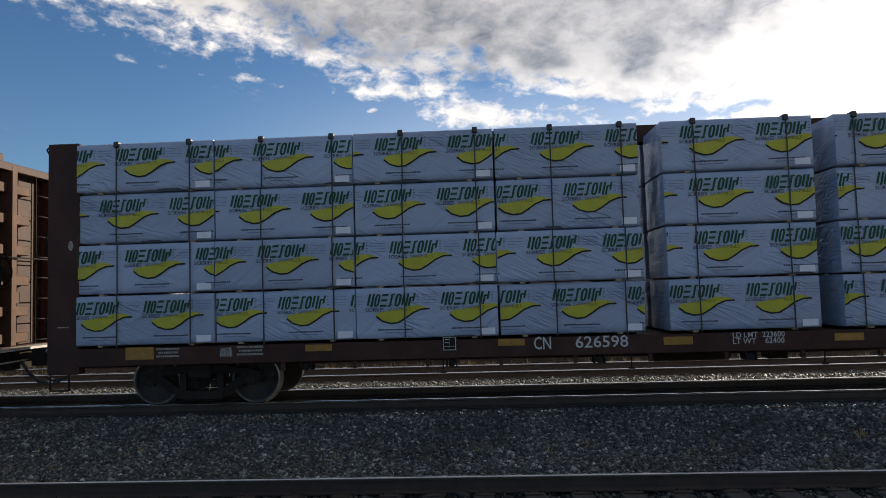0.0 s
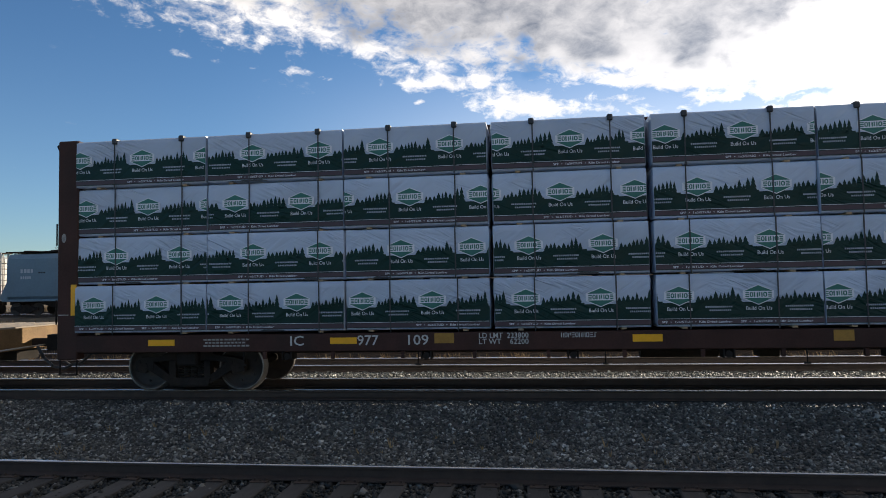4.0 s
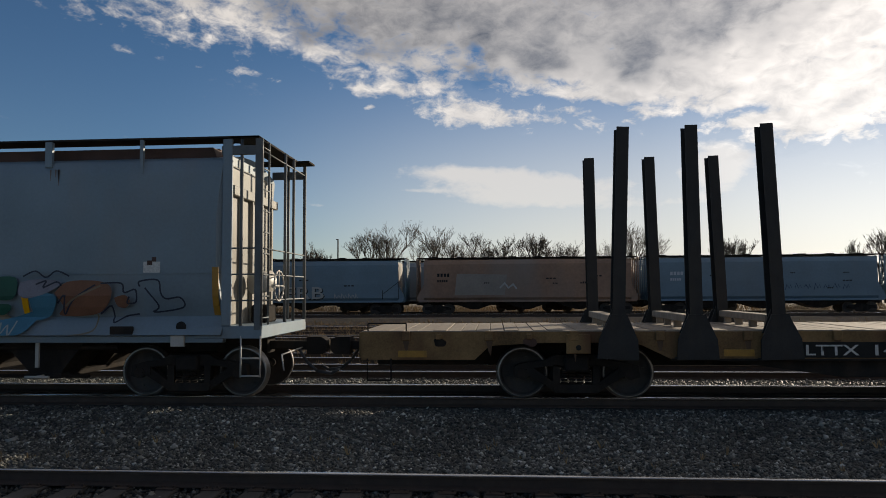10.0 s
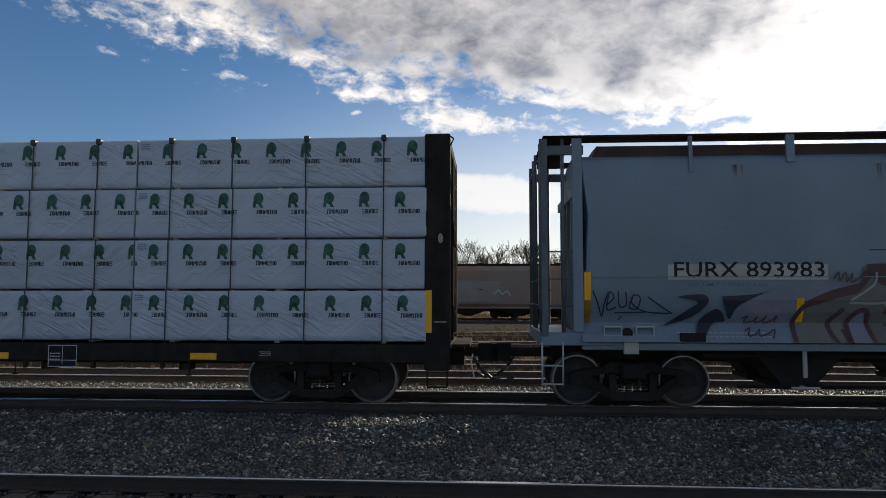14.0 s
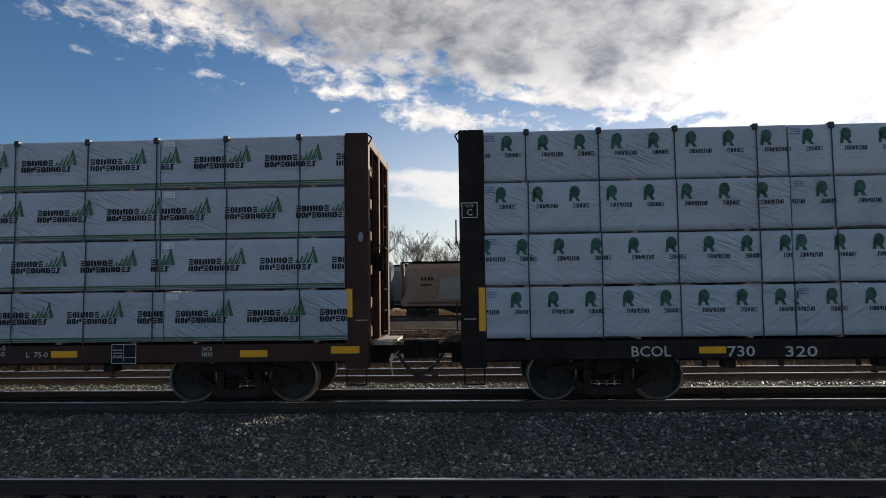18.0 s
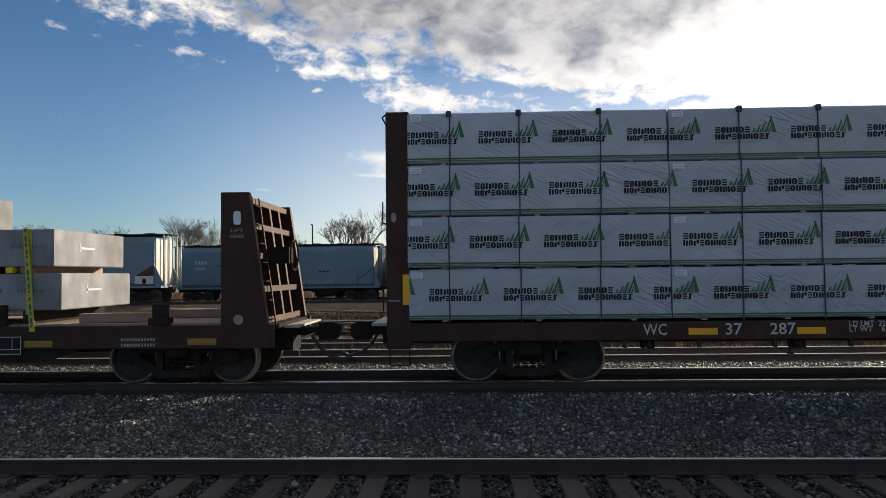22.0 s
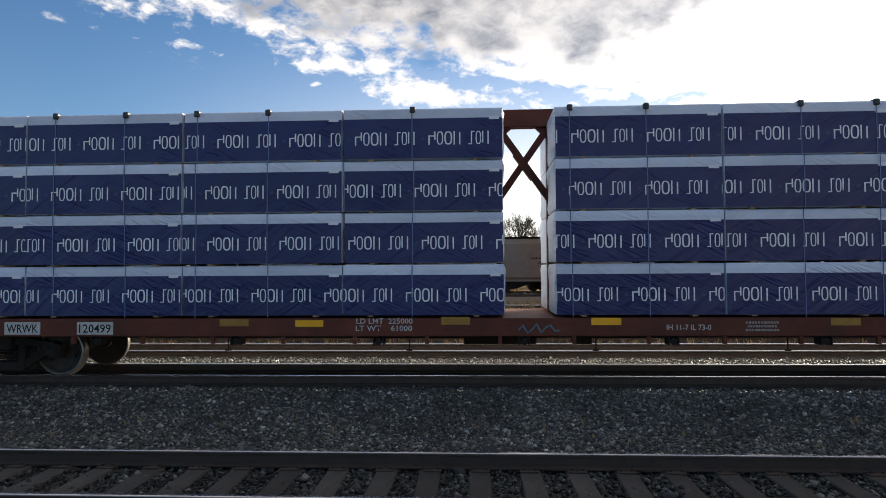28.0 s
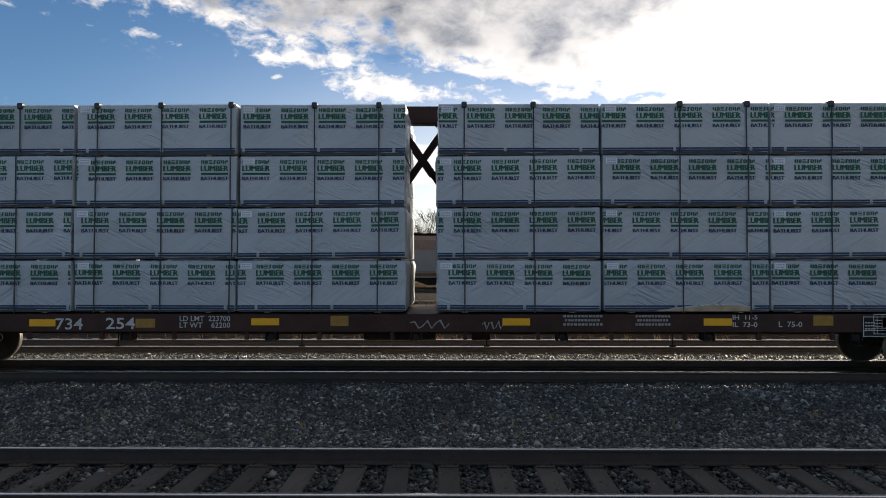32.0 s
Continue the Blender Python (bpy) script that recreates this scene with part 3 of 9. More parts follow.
# ---- sky ----
def cloud_material():
    """Cloud sheet: a ragged bank over the upper right of the view, shreds along its edge, thin veils low down."""
    m = bpy.data.materials.new("cloud_sheet")
    m.use_nodes = True
    m.cycles.emission_sampling = "NONE"
    n, l = m.node_tree.nodes, m.node_tree.links
    n.remove(n["Principled BSDF"])

    def math_node(op, a, b=None, c=None):
        q = n.new("ShaderNodeMath")
        q.operation = op
        for i, x in enumerate((a, b, c)):
            if x is None:
                continue
            if isinstance(x, (int, float)):
                q.inputs[i].default_value = x
            else:
                l.new(x, q.inputs[i])
        return q.outputs[0]

    def step(x, a, b, lo=0.0, hi=1.0):
        q = n.new("ShaderNodeMapRange")
        q.interpolation_type = "SMOOTHSTEP"
        l.new(x, q.inputs[0])
        for i, k in enumerate((a, b, lo, hi)):
            q.inputs[i + 1].default_value = k
        return q.outputs[0]

    tc = n.new("ShaderNodeTexCoord")
    nrm = n.new("ShaderNodeVectorMath")
    nrm.operation = "NORMALIZE"
    l.new(tc.outputs["Object"], nrm.inputs[0])
    sp = n.new("ShaderNodeSeparateXYZ")
    l.new(nrm.outputs[0], sp.inputs[0])
    az = math_node("MULTIPLY", math_node("ARCTAN2", sp.outputs[0], sp.outputs[1]), 57.2958)
    el = math_node("MULTIPLY", math_node("ARCSINE", sp.outputs[2]), 57.2958)

    def noise_at(vec, scale, detail, rough, dist=0.0):
        t = n.new("ShaderNodeTexNoise")
        t.inputs["Scale"].default_value, t.inputs["Detail"].default_value = scale, detail
        t.inputs["Roughness"].default_value, t.inputs["Distortion"].default_value = rough, dist
        l.new(vec, t.inputs[0])
        return t.outputs[0]

    def vector(x, y, z):
        cb = n.new("ShaderNodeCombineXYZ")
        for i, k in enumerate((x, y, z)):
            if isinstance(k, (int, float)):
                cb.inputs[i].default_value = k
            else:
                l.new(k, cb.inputs[i])
        return cb.outputs[0]

    def swing(x, k):
        """A noise value, centred on nought and scaled."""
        return math_node("MULTIPLY_ADD", x, k, -0.5 * k)

    def profile(table):
        """A height in degrees for each bearing, from (bearing, height) pairs."""
        r = n.new("ShaderNodeValToRGB")
        r.color_ramp.interpolation = "LINEAR"
        els = r.color_ramp.elements
        for i, (a, h) in enumerate(table):
            e = els[i] if i < 2 else els.new(1.0)
            e.position = (a + 180.0) / 360.0
            e.color = (h / 90.0,) * 3 + (1,)
        l.new(math_node("DIVIDE", math_node("ADD", az, 180.0), 360.0), r.inputs[0])
        return math_node("MULTIPLY", r.outputs[0], 90.0)

    def mass(a0, e0, sa, se, slope, gain):
        """A soft patch of cloud about one direction."""
        da = math_node("SUBTRACT", az, a0)
        de = math_node("ADD", math_node("SUBTRACT", el, e0), math_node("MULTIPLY", da, slope))
        r2 = math_node("ADD", math_node("POWER", math_node("DIVIDE", math_node("ABSOLUTE", da), sa), 2.0), math_node("POWER", math_node("DIVIDE", math_node("ABSOLUTE", de), se), 2.0))
        return math_node("MULTIPLY", math_node("EXPONENT", math_node("MULTIPLY", r2, -1.0)), gain)

    def total(items):
        out = items[0]
        for k in items[1:]:
            out = math_node("ADD", out, k)
        return out

    # the sheet seen in perspective: bearings at a level far overhead
    lift = math_node("ADD", math_node("MAXIMUM", sp.outputs[2], 0.0), 0.05)
    sheet = vector(math_node("DIVIDE", sp.outputs[0], lift), math_node("DIVIDE", sp.outputs[1], lift), 3.7)
    streak = vector(math_node("MULTIPLY_ADD", el, 1.1, az), math_node("MULTIPLY", el, 2.2), 8.3)
    face = vector(az, math_node("MULTIPLY", el, 1.7), 1.9)
    n1 = noise_at(sheet, 1.3, 5, 0.55, 0.3)
    n2 = noise_at(streak, 0.20, 5, 0.52, 0.4)
    n4 = noise_at(face, 0.50, 7, 0.6, 0.5)
    n7 = noise_at(face, 1.7, 5, 0.65, 0.4)
    n5 = noise_at(face, 0.17, 3, 0.45, 0.2)
    n6 = noise_at(face, 0.33, 2, 0.45, 0.3)
    billow = math_node("SUBTRACT", 1.0, math_node("ABSOLUTE", swing(noise_at(face, 0.36, 3, 0.5, 0.2), 4.0)))

    # the bank: height over its ragged lower edge, which climbs towards one side
    edge = profile([(-180, 38), (-75, 30), (-45, 24.6), (-30.5, 21.6), (-25.5, 20.6), (-18.8, 20.6), (-14, 19.6), (-9.3, 18.3), (-5, 17.1), (0, 16.3), (5, 15.2),
                    (14, 13.0), (18.4, 11.8), (28, 10.6), (60, 9), (100, 14), (180, 38)])
    depth = math_node("SUBTRACT", el, edge)
    lobes = total([mass(-0.7, 14.5, 5.8, 1.25, 0.05, 1.35), mass(6.5, 15.4, 5.5, 0.40, 0.11, -0.7), mass(24.0, 12.6, 9.0, 1.6, 0.0, 0.7), mass(-1.0, 19.9, 0.9, 0.8, 0.3, -1.9), mass(19.0, 13.4, 6.0, 0.5, -0.1, -0.8), mass(25.0, 16.5, 3.0, 0.6, 0.1, -0.7),
                   mass(-20.6, 17.5, 1.5, 0.34, 0.0, 1.0), mass(-24.0, 17.6, 0.9, 0.25, 0.0, 0.85), mass(-27.0, 17.9, 1.3, 0.3, 0.1, 0.8), mass(-29.8, 18.3, 1.4, 0.35, 0.1, 0.8), mass(-17.9, 17.0, 1.1, 0.22, 0.0, 0.8), mass(-13.1, 17.7, 1.4, 0.6, 0.3, 0.9), mass(-11.2, 16.7, 0.8, 0.55, 0.0, 1.3),
                   mass(-8.0, 16.4, 2.0, 0.62, 0.1, 1.2), mass(-10.2, 15.2, 0.8, 0.3, -0.2, 1.2), mass(-33.0, 18.4, 4.0, 0.3, 0.1, 0.75), mass(-34.5, 20.6, 3.0, 0.8, 0.2, 0.7), mass(-9.8, 13.6, 0.9, 0.25, 0.2, 0.8)])
    ragged = total([swing(n1, 2.0), swing(n2, 2.8), swing(n4, 3.2), swing(n7, 1.1), math_node("MULTIPLY", billow, 0.30)])
    q = total([math_node("MINIMUM", math_node("MULTIPLY", depth, 0.42), 1.6), lobes, ragged])
    ahead = math_node("MULTIPLY", step(az, -75.0, -40.0), math_node("SUBTRACT", 1.0, step(az, 75.0, 120.0)))
    bank = math_node("MULTIPLY", step(q, -0.35, 1.15), math_node("MULTIPLY_ADD", ahead, 0.72, 0.28))
    # veils and one soft blob low down, thin streaks
    wedge = total([mass(3.8, 8.3, 9.5, 2.0, 0.10, 2.7), mass(-3.0, 9.9, 4.0, 0.5, 0.05, 0.9), mass(18.3, 9.6, 3.2, 2.7, 0.0, 2.4), mass(15.0, 6.9, 4.0, 0.6, -0.05, 0.9), mass(24.0, 4.0, 12.0, 1.2, 0.0, 0.5),
                   mass(-15.9, 7.2, 3.0, 0.22, 0.05, 0.95), mass(-6.0, 8.4, 2.5, 0.2, 0.0, 0.7)])
    veil = step(total([wedge, swing(n2, 1.3), swing(n1, 0.8), swing(n4, 1.5), swing(n7, 0.5)]), 0.15, 2.1, 0.0, 0.94)
    haze = math_node("MULTIPLY", math_node("SUBTRACT", 1.0, step(el, 0.0, 22.0)), step(az, -30.0, 13.0, 0.05, 1.0))
    dens = math_node("MAXIMUM", bank, math_node("MAXIMUM", veil, haze))
    # brightness: thin cloud glows, thick cloud is grey below; more glow towards the sun
    dt = n.new("ShaderNodeVectorMath")
    dt.operation = "DOT_PRODUCT"
    l.new(nrm.outputs[0], dt.inputs[0])
    dt.inputs[1].default_value = sd
    near = step(dt.outputs["Value"], 0.86, 0.985)
    base = profile([(-180, 44), (-60, 32), (-30, 25.0), (-18, 21.6), (-13, 19.6), (-7, 18.0), (0, 17.8), (10, 17.2), (16, 17.6), (22, 18.8), (27, 21.5), (34, 25), (60, 30), (180, 44)])
    thick = step(total([math_node("SUBTRACT", el, base), swing(n5, 6.5), swing(n6, 5.0), swing(n2, 3.0), swing(n4, 1.6)]), -1.6, 2.2)
    lumps = total([swing(n6, 0.55), swing(n5, 0.5), swing(n4, 0.6), swing(n7, 0.22)])
    grey = math_node("MULTIPLY", thick, math_node("ADD", lumps, 0.46))
    rim = math_node("MULTIPLY", math_node("MULTIPLY", bank, math_node("SUBTRACT", 1.0, thick)), total([swing(n6, 0.9), swing(n4, 0.9), swing(n2, 0.5)]))
    light = math_node("SUBTRACT", math_node("ADD", 0.97, rim), grey)
    power = math_node("MULTIPLY", light, math_node("ADD", math_node("MULTIPLY_ADD", near, 0.34, 0.78), math_node("MULTIPLY_ADD", ahead, 0.14, -0.14)))
    em = n.new("ShaderNodeEmission")
    em.inputs[0].default_value = (1.0, 0.98, 0.985, 1)
    l.new(math_node("MULTIPLY", math_node("MULTIPLY", power, dens), CLOUD), em.inputs[1])
    tr = n.new("ShaderNodeBsdfTransparent")
    cc = n.new("ShaderNodeCombineColor")
    # unseen thin spot added before the sun, to strengthen its light
    thin = math_node("MULTIPLY", dens, step(dt.outputs["Value"], 0.986, 0.9985, 0.72, 0.22))
    k = math_node("SUBTRACT", 1.0, thin)
    for i in range(3):
        l.new(k, cc.inputs[i])
    l.new(cc.outputs[0], tr.inputs[0])
    ad = n.new("ShaderNodeAddShader")
    l.new(em.outputs[0], ad.inputs[0])
    l.new(tr.outputs[0], ad.inputs[1])
    l.new(ad.outputs[0], n["Material Output"].inputs["Surface"])
    return m


CLOUD = 0.64
M["cloud"] = cloud_material()
dome = MB()
RAD, NA, NE = 2600.0, 48, 12
for e in range(NE + 1):
    el = radians(-1.5 + 91.0 * e / NE)
    dome.v += [(RAD * math.sin(2 * math.pi * a / NA) * math.cos(el), RAD * math.cos(2 * math.pi * a / NA) * math.cos(el), RAD * math.sin(el)) for a in range(NA)]
for e in range(NE):
    for a in range(NA):
        dome.f.append((e * NA + a, e * NA + (a + 1) % NA, (e + 1) * NA + (a + 1) % NA, (e + 1) * NA + a))
        dome.s.append(True)
cloud_sheet = thing("backdrop", "white and grey broken cloud drifting over blue sky", "sky", kind="structure", mb=dome, material="cloud")

# ---- ground and tracks ----
NEAR_Z = -0.15
YN = 6.78
ground = MB()
rows_y = [-60, -8, 2, 4.4, 5.2, 8.4, 9.0, 10.4, 11.0, 14.4, 15.0, 15.6, 18.8, 20, 26, 40, 44, 45.6, 49.4, 51, 60, 120, 400, 2600]
rows_z = [0.15, 0.15, 0.12, -0.55, -0.5, -0.36, -0.42, -0.36, -0.22, -0.22, -0.34, -0.30, -0.30, -0.5, -0.45, -0.4, -0.4, -0.06, -0.06, -0.4, -0.4, -0.5, -0.8, -1.0]
rows_x = [-2600, -400, -120, -60, -30, -15, 0, 15, 30, 60, 120, 400, 2600]
for y, z in zip(rows_y, rows_z):
    ground.v += [(x, y, z) for x in rows_x]
for j in range(len(rows_y) - 1):
    for i in range(len(rows_x) - 1):
        a = j * len(rows_x) + i
        ground.f.append((a, a + 1, a + 1 + len(rows_x), a + len(rows_x)))
        ground.s.append(False)
thing("ground", "brown yard soil with cinders and dry grass", "ground", kind="structure", mb=ground, material="soil")
bed = MB()
bed.prism([(4.5, -0.7), (5.0, -0.385), (7.65, -0.385), (7.95, -0.33), (8.6, -0.325), (9.1, -0.37), (10.3, -0.32), (10.8, -0.185), (14.6, -0.185), (15.2, -0.30), (15.6, -0.26), (18.6, -0.26), (19.6, -0.6)], -90, 90)
thing("ballast_bed", "grey crushed-stone ballast under the tracks", "ballast", kind="structure", mb=bed, material="bed")

RAIL_PROFILE = [(-0.075, -0.17), (0.075, -0.17), (0.075, -0.155), (0.012, -0.13), (0.012, -0.045), (0.036, -0.035), (0.036, -0.017), (-0.036, -0.017), (-0.036, -0.035), (-0.012, -0.045), (-0.012, -0.13), (-0.075, -0.155)]
rail_mb, head_mb = MB(), MB()
rail_mb.prism(RAIL_PROFILE, -130, 130)
head_mb.prism([(-0.0365, -0.017), (0.0365, -0.017), (0.0365, -0.010), (0.031, -0.004), (0.022, -0.001), (0.0, 0.0), (-0.022, -0.001), (-0.031, -0.004), (-0.0365, -0.010)], -130, 130)
rail_me, head_me = rail_mb.mesh("rail", "rail"), head_mb.mesh("rail_head", "railhead")
tie_mb = MB()
tie_mb.cbox(-0.115, -1.3, -0.355, 0.115, 1.3, -0.172, 0.012)
tie_me = tie_mb.mesh("tie", "tie")
plate_mb = MB()
for s in (-1, 1):
    plate_mb.box(-0.1, s * 0.7525 - 0.17, -0.172, 0.1, s * 0.7525 + 0.17, -0.16)
    for dx in (-0.06, 0.06):
        for dy in (-0.1, 0.1):
            plate_mb.box(dx - 0.012, s * 0.7525 + dy - 0.012, -0.16, dx + 0.012, s * 0.7525 + dy + 0.012, -0.135)
plate_me = plate_mb.mesh("tie_plate", "rail")


def track(y, z, label, reach, pitch=0.52, heads=True):
    t = thing("railway_track", label, "track", pose(0, y, z), group="yard tracks", kind="structure")
    for s in (-1, 1):
        part("rail", rail_me, "rail", t, at=pose(0, s * 0.7525, 0))
        if heads:
            part("rail_head", head_me, "railhead", t, "polished steel running surface", at=pose(0, s * 0.7525, 0))
    rng = random.Random(int(y * 10))
    for i in range(int(-reach / pitch), int(reach / pitch) + 1):
        jig = pose(i * pitch + rng.uniform(-0.03, 0.03), rng.uniform(-0.05, 0.05), rng.uniform(-0.004, 0.0), 0, 0, rng.uniform(-1.2, 1.2))
        part("tie", tie_me, "tie", t, at=jig)
        if abs(i * pitch) < 9 and y < 9:
            part("tie_plate", plate_me, "rail", t, at=pose(i * pitch, 0, 0))
    return t


track(YN, NEAR_Z, "rusty rails on dark creosoted ties beside the train", 13)
track(YC, 0.0, "polished rails on ballast that carry the passing train", 16)
track(17.1, -0.08, "bright-topped rails behind the passing train", 22)
for i, y in enumerate((21.6, 26.0, 30.5, 35.0, 39.4, 47.5, 58.5, 64.1)):
    track(y, 0.14 if y == 47.5 else -0.2, "old yard rails among dry weeds", (16, 20, 24, 27, 30, 0, 0, 0)[i], 0.62, heads=i % 2 == 0)


def scatter(name, label, count, x0, x1, y0, y1, zf, size, seed, material="stone", flat=0.75):
    """Loose crushed stones, each a jittered octahedron."""
    rng = np.random.default_rng(seed)
    base = np.array([(1, 0, 0), (0, 1, 0), (-1, 0, 0), (0, -1, 0), (0, 0, 1), (0, 0, -1)], float)
    faces = np.array([(0, 1, 4), (1, 2, 4), (2, 3, 4), (3, 0, 4), (1, 0, 5), (2, 1, 5), (3, 2, 5), (0, 3, 5)])
    c = np.stack([rng.uniform(x0, x1, count), rng.uniform(y0, y1, count), np.zeros(count)], 1)
    c[:, 2] = np.array([zf(y) for y in c[:, 1]]) + rng.uniform(-0.006, 0.016, count)
    s = size * rng.lognormal(0, 0.33, (count, 1, 1))
    v = base[None] * (1 + rng.uniform(-0.35, 0.35, (count, 6, 3))) + rng.uniform(-0.25, 0.25, (count, 6, 3))
    v[:, :, 2] *= flat
    a = rng.uniform(0, 2 * np.pi, count)
    tilt = rng.uniform(-0.7, 0.7, count)
    x, y, z = v[:, :, 0].copy(), v[:, :, 1].copy(), v[:, :, 2].copy()
    y, z = y * np.cos(tilt)[:, None] - z * np.sin(tilt)[:, None], y * np.sin(tilt)[:, None] + z * np.cos(tilt)[:, None]
    x, y = x * np.cos(a)[:, None] - y * np.sin(a)[:, None], x * np.sin(a)[:, None] + y * np.cos(a)[:, None]
    v = np.stack([x, y, z], 2) * s + c[:, None]
    f = (faces[None] + 6 * np.arange(count)[:, None, None]).reshape(-1, 3)
    me = bpy.data.meshes.new(name)
    me.vertices.add(count * 6)
    me.vertices.foreach_set("co", v.astype(np.float32).ravel())
    me.loops.add(len(f) * 3)
    me.loops.foreach_set("vertex_index", f.astype(np.int32).ravel())
    me.polygons.add(len(f))
    me.polygons.foreach_set("loop_start", np.arange(0, len(f) * 3, 3, dtype=np.int32))
    me.update(calc_edges=True)
    me.materials.append(M[material])
    ob = new(name, me)
    return tagged(ob, label, "ballast", kind="stuff")


def bed_z(y):
    return float(np.interp(y, [5.0, 7.65, 7.95, 8.6, 9.1, 10.3, 10.8, 14.6, 15.2, 15.6, 18.6], [-0.352, -0.352, -0.33, -0.325, -0.37, -0.32, -0.185, -0.185, -0.30, -0.26, -0.26]))


scatter("ballast_stones", "dark grey crushed stone between two tracks", 80000, -10.5, 10.5, 7.75, 11.75, bed_z, 0.0225, 5)
scatter("ballast_stones", "grey crushed stone between the ties", 27000, -8.5, 8.5, 5.3, 7.7, lambda y: -0.362, 0.025, 6, "cinder")
scatter("ballast_stones", "sunlit crushed stone behind the train's track", 36000, -15, 15, 13.6, 16.2, bed_z, 0.03, 7)
scatter("ballast_stones", "sunlit crushed stone along the next track", 12000, -16, 16, 17.95, 20.5, lambda y: float(np.interp(y, [18.6, 19.6, 20.5], [-0.26, -0.44, -0.46])), 0.036, 8)


def weeds(name, label, count, x0, x1, y0, y1, z, h, seed):
    rng = random.Random(seed)
    mb = MB()
    for _ in range(count):
        x, y, k = rng.uniform(x0, x1), rng.uniform(y0, y1), h * rng.uniform(0.4, 1.3)
        for _ in range(4):
            dx, dy, w = rng.uniform(-0.5, 0.5) * k, rng.uniform(-0.5, 0.5) * k, 0.012
            mb.add([(x - w, y, z), (x + w, y, z), (x + dx * 0.5 + w * 0.6, y + dy * 0.5, z + k * 0.6), (x + dx, y + dy, z + k)], [(0, 1, 2, 3)])
    tagged(new(name, mb.mesh(name, "weed")), label, "weeds", kind="stuff")


weeds("dry_weeds", "dry straw-coloured weeds between yard tracks", 2600, -32, 36, 22, 43, -0.48, 0.32, 3)
weeds("dry_weeds", "dry straw-coloured weeds between far yard tracks", 2600, -40, 45, 43, 56, -0.44, 0.4, 4)
weeds("dry_weeds", "brown weeds behind the standing wagons", 5200, -60, 70, 67, 80, -0.45, 0.7, 14)
weeds("dry_weeds", "rusty dry grass beside the yard rails", 9000, -26, 29, 19.6, 31, -0.48, 0.24, 15)
weeds("dry_weeds", "thin straw-coloured grass between distant yard rails", 9000, -36, 40, 31, 45, -0.44, 0.26, 16)
weeds("dry_weeds", "sparse dry grass in the ballast", 90, -10, 10, 8.3, 10.6, -0.37, 0.13, 9)

# ---- rolling stock ----
R_WHEEL = 0.432
WHEELS = []          # (wheelset, place along its wagon)
CARS = []            # (thing, place along the train)
axle_mb = MB().cyl((0, -0.98, 0), (0, 0.98, 0), 0.075, n=12)
axle_me = axle_mb.mesh("axle", "dark")


def turned(profile):
    k = R_WHEEL / 0.457
    return [(y, r * k) for y, r in profile]


wheel_mb = MB().lathe(turned([(0.05, 0.09), (0.05, 0.17), (0.03, 0.23), (0.045, 0.36), (0.0, 0.385), (-0.02, 0.395), (-0.022, 0.425)]), (0, 0, 0), 40)
wheel_mb.lathe(turned([(0.07, 0.09), (0.11, 0.17), (0.09, 0.36), (0.112, 0.39), (0.112, 0.47)]), (0, 0, 0), 40)
for k in range(6):
    a = k * math.pi / 3 + 0.2
    wheel_mb.box(0.26 * math.cos(a) - 0.02, 0.015 if k % 3 else 0.005, 0.26 * math.sin(a) - 0.02, 0.26 * math.cos(a) + 0.02, 0.05, 0.26 * math.sin(a) + 0.02)
wheel_me = wheel_mb.mesh("wheel", "wheel")
tread_me = MB().lathe(turned([(-0.0225, 0.424), (-0.024, 0.448), (-0.016, 0.4575), (0.085, 0.4605), (0.09, 0.482), (0.113, 0.482), (0.113, 0.46)]), (0, 0, 0), 48).mesh("tread", "tread")
hub_mb = MB().cyl((0, -0.06, 0), (0, 0.02, 0), 0.095, n=16)
for k in range(3):
    a = k * 2.094
    hub_mb.cyl((0.055 * math.cos(a), -0.075, 0.055 * math.sin(a)), (0.055 * math.cos(a), -0.05, 0.055 * math.sin(a)), 0.016, n=6)
hub_me = hub_mb.mesh("bearing_cap", "dark")
WB = 0.895           # half the distance between a truck's axles

frame_me = {}
for s in (-1, 1):
    ya, yb = sorted((s * 0.90, s * 1.04))
    mb = MB().slab([(-0.98, 0.50), (-0.45, 0.56), (0.45, 0.56), (0.98, 0.50), (1.0, 0.58), (0.84, 0.62), (0.52, 0.66), (0.36, 0.75), (-0.36, 0.75), (-0.52, 0.66), (-0.84, 0.62), (-1.0, 0.58)], ya, yb)
    mb.slab([(-0.36, 0.12), (0.36, 0.12), (0.40, 0.26), (-0.40, 0.26)], ya - 0.02, yb + 0.02)
    for f in (-1, 1):
        mb.slab([(f * 0.34, 0.122), (f * 0.80, 0.40), (f * 0.84, 0.53), (f * 0.70, 0.52), (f * 0.36, 0.28)][::f], ya + 0.005, yb - 0.005)
        mb.slab([(f * 0.27, 0.25), (f * 0.39, 0.25), (f * 0.39, 0.58), (f * 0.27, 0.58)][::f], ya, yb)
        mb.slab([(f * 0.70, 0.40), (f * 0.80, 0.38), (f * 0.82, 0.56), (f * 0.70, 0.56)][::f], ya - 0.01, yb + 0.01)
        mb.slab([(f * 0.97, 0.36), (f * 1.05, 0.38), (f * 1.03, 0.57), (f * 0.95, 0.57)][::f], ya - 0.01, yb + 0.01)
    frame_me[s] = mb.mesh("side_frame", "dark")
spring_mb = MB()
for i in range(4):
    for k in range(6):
        spring_mb.cyl((-0.2 + i * 0.133, 0, 0.27 + k * 0.045), (-0.2 + i * 0.133, 0, 0.295 + k * 0.045), 0.056, n=8)
spring_me = spring_mb.mesh("spring_nest", "dark")
